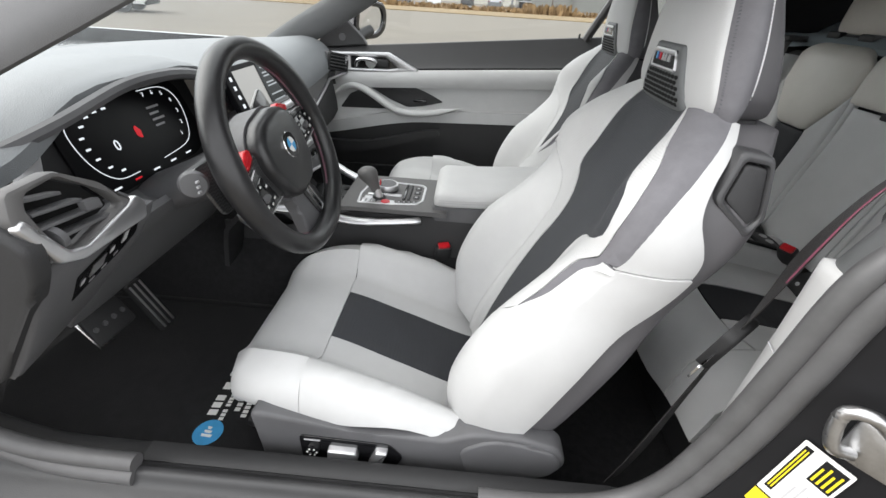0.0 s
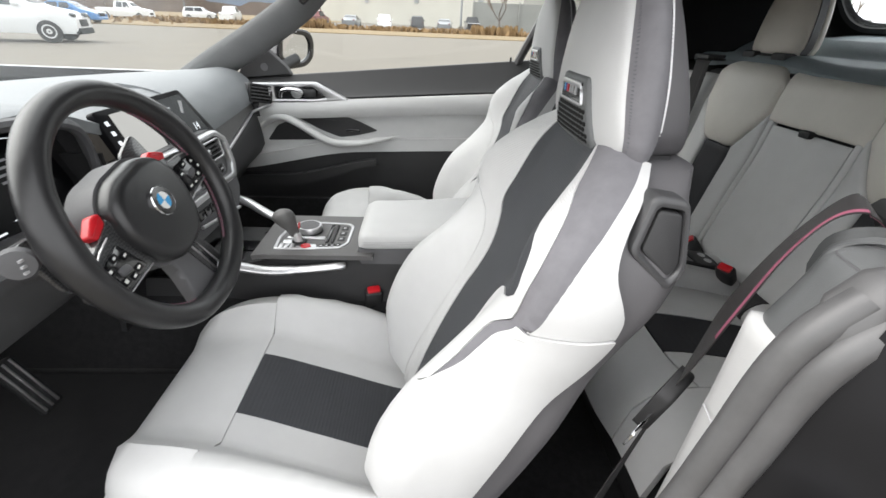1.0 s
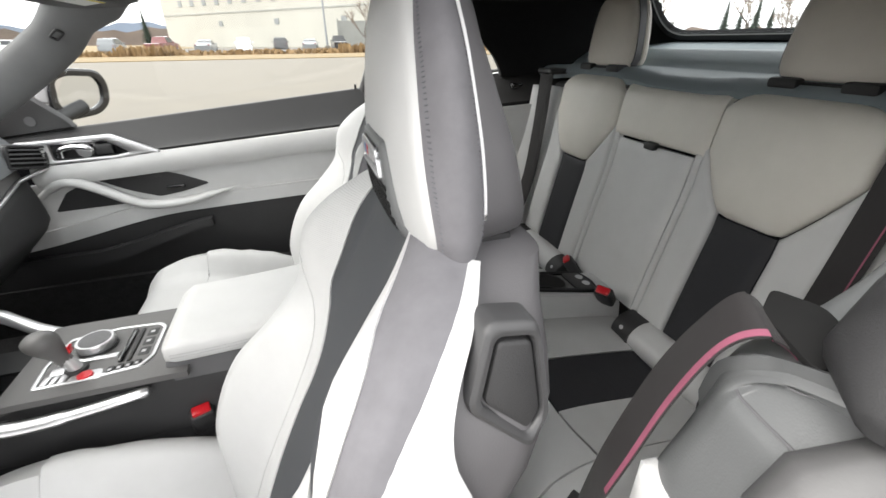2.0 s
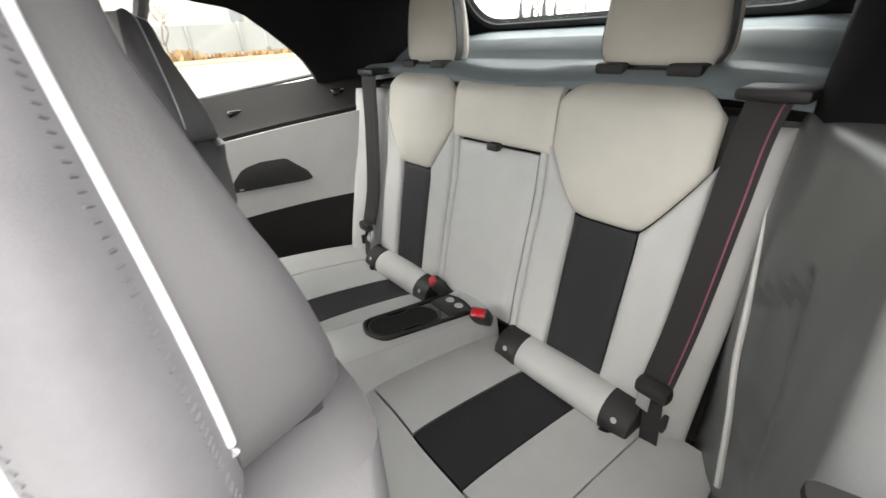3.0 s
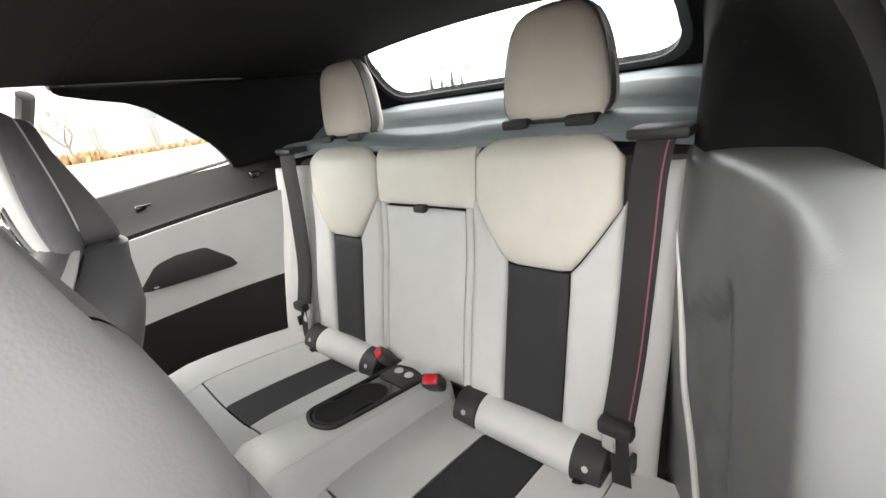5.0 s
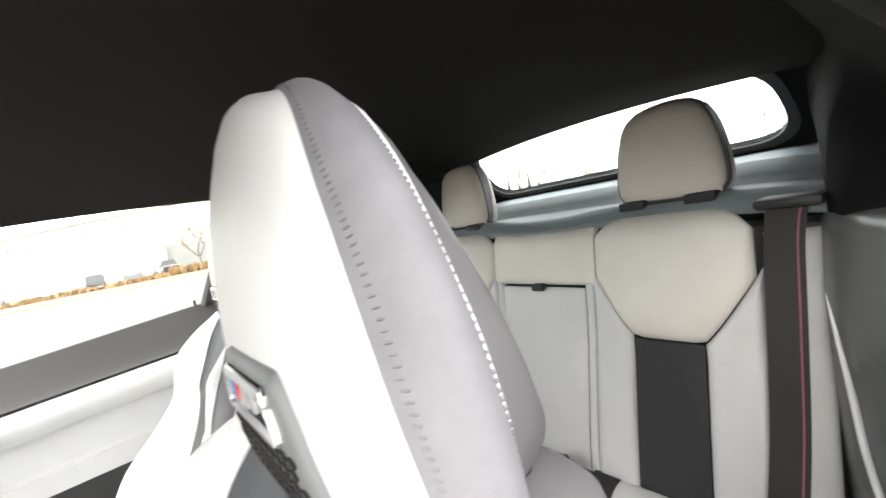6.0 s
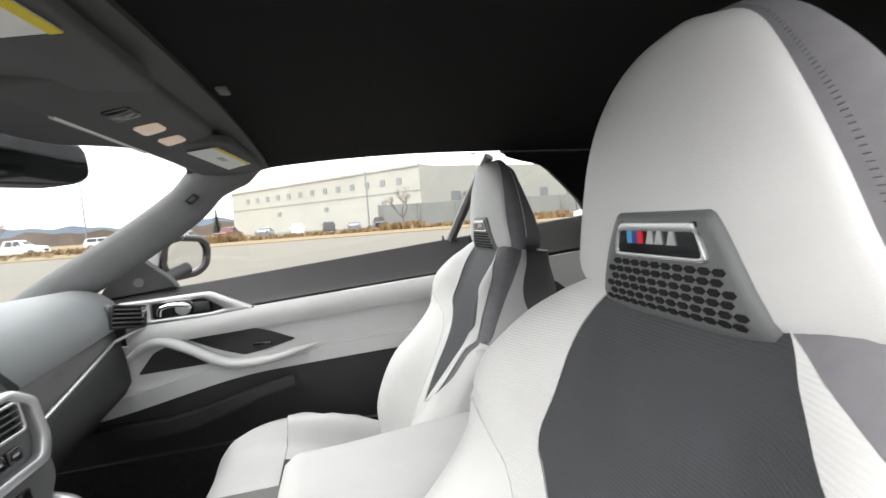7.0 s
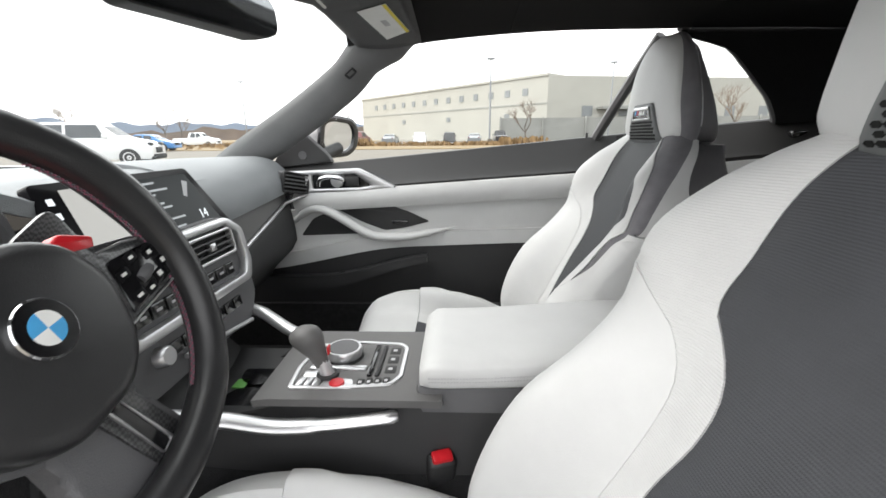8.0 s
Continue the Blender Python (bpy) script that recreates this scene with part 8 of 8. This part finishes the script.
# street lamps
def street_lamp(x, y, h):
    l = thing("street_lamp", (x, y, 0), "tall dark steel parking lot lamp", "street lamp", group="parking lot lamps")
    part("pole", tube([(x, y, 0), (x, y, h)], [0.14, 0.09], 10), M_CARGREY, l)
    part("lamp_head", box((x - 0.5, y - 0.25, h), (x + 0.5, y + 0.25, h + 0.22), 0.04), M_CARGREY, l)
    part("pole_base", box((x - 0.3, y - 0.3, 0), (x + 0.3, y + 0.3, 0.7), 0.05), M_LOT, l)


street_lamp(4.2, 56, 10.3)
street_lamp(23.3, 67, 11.4)
street_lamp(-40, 80, 11)


# parked cars
def parked_car(x, y, heading, mat, kind, label):
    """kind: saloon, suv or pickup; heading in degrees, nose along the local +x."""
    c = thing("parked_car", (x, y, 0), label, "car", group="parked cars")
    m = Matrix.Translation((x, y, 0)) @ Matrix.Rotation(radians(heading), 4, "Z")
    tall = {"saloon": 1.45, "suv": 1.68, "pickup": 1.85}[kind]
    bel = {"saloon": 0.92, "suv": 1.05, "pickup": 1.15}[kind]
    half = {"saloon": 2.3, "suv": 2.2, "pickup": 2.8}[kind]
    W = 0.9
    if kind == "saloon":
        top = [(-half, 0.85), (-half + 0.9, 0.98), (-half + 1.6, tall - 0.02), (-0.1, tall), (0.55, tall - 0.05), (1.25, bel + 0.05), (half - 0.3, 0.80), (half, 0.62)]
    elif kind == "suv":
        top = [(-half, 0.95), (-half + 0.08, 1.10), (-half + 0.35, tall - 0.05), (0.0, tall), (0.50, tall - 0.04), (1.15, bel + 0.06), (half - 0.25, 0.95), (half, 0.75)]
    else:
        top = [(-half, 1.05), (-half + 0.05, 1.12), (-0.75, 1.12), (-0.62, tall - 0.05), (0.4, tall), (0.75, tall - 0.04), (1.35, bel + 0.05), (half - 0.15, 1.02), (half, 0.85)]
    xs = sorted({round(-half + k * (2 * half) / 28, 3) for k in range(29)})
    def up(xx):
        for (a, za), (b, zb) in zip(top, top[1:]):
            if a <= xx <= b:
                return za + (zb - za) * (xx - a) / (b - a)
        return top[-1][1]
    rings = []
    for xx in xs:
        zt = up(xx)
        nose = 1 - 0.10 * (abs(xx) / half) ** 6
        w0 = W * nose
        zb = 0.28
        w1 = w0 * (0.97 if zt <= bel + 0.08 else 0.97 - 0.24 * (zt - bel) / (tall - bel))
        zm = min(zt - 0.02, bel)
        rings.append([(xx, -w0 * 0.93, zb), (xx, -w0, 0.55), (xx, -w0 * 0.97, zm), (xx, -w1, zt - 0.03), (xx, -w1 * 0.85, zt), (xx, w1 * 0.85, zt), (xx, w1, zt - 0.03), (xx, w0 * 0.97, zm), (xx, w0, 0.55), (xx, w0 * 0.93, zb)])
    bm = loft(rings)
    bm.transform(m)
    body = part("body", bm, mat, c, sharp=30)
    # side windows, screens
    gl = [xx for xx in xs if up(xx) > bel + 0.25]
    for sg in (-1, 1):
        g0, g1 = gl[0] + 0.12, gl[-1] - 0.05
        for a, b in ((g0, (g0 + g1) / 2 - 0.05), ((g0 + g1) / 2 + 0.05, g1)):
            ys = lambda z: sg * (W * 0.97 - W * 0.24 * (z - bel) / (tall - bel) + 0.012)
            b1 = slab([(a, bel + 0.04), (b, bel + 0.04), (min(b, g1 - 0.25), tall - 0.12), (max(a, g0 + 0.12), tall - 0.12)], lambda p, q, cc: (p, ys(q) + sg * cc, q), 0.006)
            b1.transform(m)
            part("side_window", b1, M_CARGLASS, c)
    for x0, x1, z0, z1 in ((gl[-1] + 0.30, gl[-1] - 0.12, bel + 0.12, tall - 0.10), (gl[0] - 0.10, gl[0] + 0.16, bel + 0.10, tall - 0.12)):
        sgx = 1 if x0 > 0 else -1
        z0b = up(x0) + 0.01
        z1b = up(x1) + 0.01
        b1 = loft([[(x0, -0.70, z0b), (x0, 0.70, z0b)], [(x1, -0.60, z1b), (x1, 0.60, z1b)]], closed=False, caps=False)
        bmesh.ops.solidify(b1, geom=b1.faces[:], thickness=0.01)
        b1.transform(m)
        part("screen", b1, M_CARGLASS, c)
    for wx in (-half * 0.62, half * 0.64):
        for sg in (-1, 1):
            b1 = lathe([(0.20, -0.11), (0.33, -0.11), (0.345, -0.06), (0.345, 0.06), (0.33, 0.11), (0.20, 0.11)], (wx, sg * 0.80, 0.345), (0, 1, 0), 22)
            b1.transform(m)
            wh = part("wheel", b1, M_TYRE, c)
            b2 = lathe([(0.001, 0.0), (0.06, 0.012), (0.10, 0.0), (0.21, 0.008), (0.22, -0.01), (0.001, -0.01)], (wx, sg * 0.905, 0.345), (0, sg, 0), 20)
            b2.transform(m)
            part("rim", b2, M_SILVER, wh)
    for sg in (-1, 1):
        b1 = box((half - 0.16, sg * 0.62 - 0.16, 0.66 if kind == "saloon" else 0.78), (half - 0.01, sg * 0.62 + 0.16, 0.78 if kind == "saloon" else 0.92), 0.04, 3, m)
        part("headlight", b1, M_CARGLASS if mat is M_CARWHITE else M_LABEL, c)
        b1 = box((-half + 0.0, sg * 0.68 - 0.12, 0.82), (-half + 0.12, sg * 0.68 + 0.12, 0.98), 0.03, 2, m)
        part("tail_light", b1, M_CARRED, c)
        b1 = box((0.70, sg * 0.98 - 0.10, bel + 0.02), (0.86, sg * 0.98 + 0.06, bel + 0.16), 0.04, 3, m)
        part("door_mirror", b1, mat, c)
    part("grille", box((half - 0.06, -0.42, 0.50), (half + 0.015, 0.42, 0.72), 0.02, 2, m), M_INK, c)
    part("bumper", box((half - 0.25, -0.78, 0.26), (half + 0.05, 0.78, 0.46), 0.06, 3, m), mat if kind != "suv" else M_INK, c)
    return c


parked_car(-14.2, 15.6, 20, M_CARWHITE, "suv", "white compact car with a black grille standing in the lot")
LOTS = [(-5.2, 58.5, 95, M_CARWHITE, "suv", "white estate car parked before the building"), (-9.5, 60, 88, M_CARGREY, "saloon", "grey saloon parked before the building"),
        (-1.2, 62, 92, M_CARDARK, "suv", "black sport utility vehicle parked before the building"), (2.4, 60, 85, M_CARGREY, "saloon", "silver-grey saloon parked before the building"),
        (6.2, 63, 90, M_CARDARK, "pickup", "dark pickup parked before the building"), (-14.5, 62, 80, M_CARRED, "pickup", "dark red pickup parked before the building"),
        (-19, 60, 92, M_CARGREY, "suv", "grey sport utility vehicle parked before the building"), (-25, 61, 100, M_CARWHITE, "pickup", "white pickup parked before the building"),
        (-27, 36, 10, M_CARBLUE, "saloon", "blue saloon parked beside the dry grass"), (-38, 50, 0, M_CARGREY, "saloon", "grey saloon parked beyond the dry grass"),
        (-35, 56, 5, M_CARWHITE, "pickup", "white pickup parked beyond the dry grass"), (-46, 62, 0, M_CARWHITE, "saloon", "white saloon parked beyond the dry grass"),
        (-52, 56, 0, M_CARDARK, "saloon", "black saloon parked beyond the dry grass"), (-34, 72, 10, M_CARWHITE, "suv", "white van-like car parked beyond the dry grass"),
        (24, 34, 15, M_CARWHITE, "saloon", "white saloon parked beside the verge"), (60, -18, 80, M_CARWHITE, "suv", "white car parked far behind"), (64, -8, 85, M_CARGREY, "saloon", "grey car parked far behind"), (66, 3, 85, M_CARWHITE, "saloon", "white saloon parked far behind")]
for row in LOTS:
    parked_car(*row)


# bare trees
def bare_tree(x, y, h, seed, spread=0.5):
    rng = random.Random(seed)
    t = thing("bare_tree", (x, y, 0), "leafless tree with thin grey branches", "tree", group="bare trees")
    trunk, twigs = bmesh.new(), bmesh.new()

    def grow(p, d, length, r, depth):
        pts = [p]
        q, dd = p.copy(), d.copy()
        for k in range(3):
            dd = (dd + Vector((rng.uniform(-1, 1), rng.uniform(-1, 1), rng.uniform(-0.3, 0.6))) * 0.16).normalized()
            q = q + dd * length / 3
            pts.append(q)
        tube(pts, [r, r * 0.85, r * 0.72, r * 0.6], 6 if depth < 2 else 4, bm=trunk if depth < 2 else twigs, caps=False)
        if depth >= 5:
            return
        for k in range(3 if depth < 4 else 2):
            side = Vector((rng.uniform(-1, 1), rng.uniform(-1, 1), rng.uniform(0.05, 0.7)))
            nd = (dd * (1 - spread) + side.normalized() * spread).normalized()
            grow(pts[rng.choice((2, 3, 3))], nd, length * rng.uniform(0.62, 0.8), r * 0.66, depth + 1)
    grow(Vector((x, y, 0)), Vector((0, 0, 1)), h * 0.32, h * 0.018, 0)
    part("trunk", trunk, M_BARK, t)
    part("crown", twigs, M_TWIG, t, "fine bare twigs")


for i, (x, y, h) in enumerate([(9.5, 60, 7.0), (-62, 66, 7), (-75, 60, 8), (-58, 88, 8), (-90, 75, 9), (30, 47, 6.5), (36, 40, 7), (46, 36, 7.5), (70, 14, 9), (74, -2, 8), (66, 24, 8), (80, 34, 9), (-70, 100, 9), (62, 44, 8), (48, 31, 4.6), (47, 28, 4.2), (50, 34, 4.4), (52, 30, 5.0), (46, 33, 3.8), (44, 47, 8.5), (40, 45, 7.0), (58, 12, 4.5), (60, 18, 4.0)]):
    bare_tree(x, y, h, 11 + i)


def spruce(x, y, h, seed):
    rng = random.Random(seed)
    t = thing("spruce_tree", (x, y, 0), "dark narrow spruce tree", "tree", group="spruce trees")
    part("trunk", tube([(x, y, 0), (x, y, h)], [h * 0.02, 0.02], 6), M_BARK, t)
    bm = bmesh.new()
    for k in range(170):
        z = h * (0.08 + 0.92 * (k / 170))
        r = (1 - z / h) * h * 0.22 + 0.1
        a = k * 2.4 + rng.uniform(-0.3, 0.3)
        tip = Vector((x + r * math.cos(a) * rng.uniform(0.7, 1.1), y + r * math.sin(a) * rng.uniform(0.7, 1.1), z - 0.12 * r))
        tube([(x, y, z + 0.1 * r), tip], [0.22 * r + 0.05, 0.02], 4, flat=0.4, bm=bm)
    part("crown", bm, M_NEEDLE, t, "dark drooping needle branches")


for i, (x, y, h) in enumerate([(44, 37.5, 4.6), (45, 36.6, 3.9), (46, 35.6, 4.7), (47, 34.8, 3.9), (86, -3, 10), (90, 3, 8), (-26, 102, 7), (95, 10, 11), (88, -14, 9)]):
    spruce(x, y, h, 40 + i)

# dry brush along the verge
rng = random.Random(5)
verts, faces = [], []
for k in range(5200):
    if k < 3600:
        x, y = rng.uniform(-30, 60), 47.5 + abs(rng.gauss(0, 1.6)) + rng.uniform(0, 1.0)
        h = rng.uniform(0.15, 0.6) * (1.9 if (x // 5) % 4 == 1 else 1.0)
    else:
        x, y = rng.uniform(-110, -22), rng.uniform(34, 80)
        h = rng.uniform(0.15, 0.5)
    w = rng.uniform(0.08, 0.3)
    a = rng.uniform(0, math.pi)
    dx, dy = w * math.cos(a), w * math.sin(a)
    lx2, ly2 = rng.uniform(-0.2, 0.2), rng.uniform(-0.2, 0.2)
    b = len(verts)
    verts += [(x - dx, y - dy, 0.04), (x + dx, y + dy, 0.04), (x + dx * 0.3 + lx2, y + dy * 0.3 + ly2, h), (x - dx * 0.7 + lx2, y - dy * 0.7 + ly2, h * 0.8)]
    faces.append((b, b + 1, b + 2, b + 3))
me = bpy.data.meshes.new("dry_brush")
me.from_pydata(verts, [], faces)
me.materials.append(M_BRUSH)
tagged(new("dry_brush", me), "dry brown brush and grass tufts along the verge", "brush", kind="stuff")

# far woods and hills
def ridge(name, mat, radius, height, seed, label, a0=0.0, a1=360.0, rough=1.0):
    ph = [random.Random(seed + k).uniform(0, 6.28) for k in range(9)]
    lo, hi = [], []
    for k in range(361):
        a = radians(a0 + (a1 - a0) * k / 360)
        h = height * (0.62 + 0.16 * math.sin(3 * a + ph[0]) + 0.10 * math.sin(7 * a + ph[1]) + 0.06 * rough * math.sin(23 * a + ph[2]) + 0.05 * rough * math.sin(61 * a + ph[3]) + 0.04 * rough * math.sin(131 * a + ph[4]))
        lo.append((radius * math.cos(a), radius * math.sin(a), -1.0))
        hi.append((radius * math.cos(a), radius * math.sin(a), h))
    back = [(x * 1.05, y * 1.05, -1.0) for x, y, z in lo]
    tagged(part(name, loft([lo, hi, back], closed=False, caps=False), mat), label, "backdrop", kind="structure")


ridge("backdrop_woods", M_WOOD, 330, 9.0, 3, "far belt of bare brown woods", rough=2.2)
ridge("backdrop_hills", M_HILL, 2300, 95.0, 8, "distant hills with blue haze put into their colour", 95, 200)
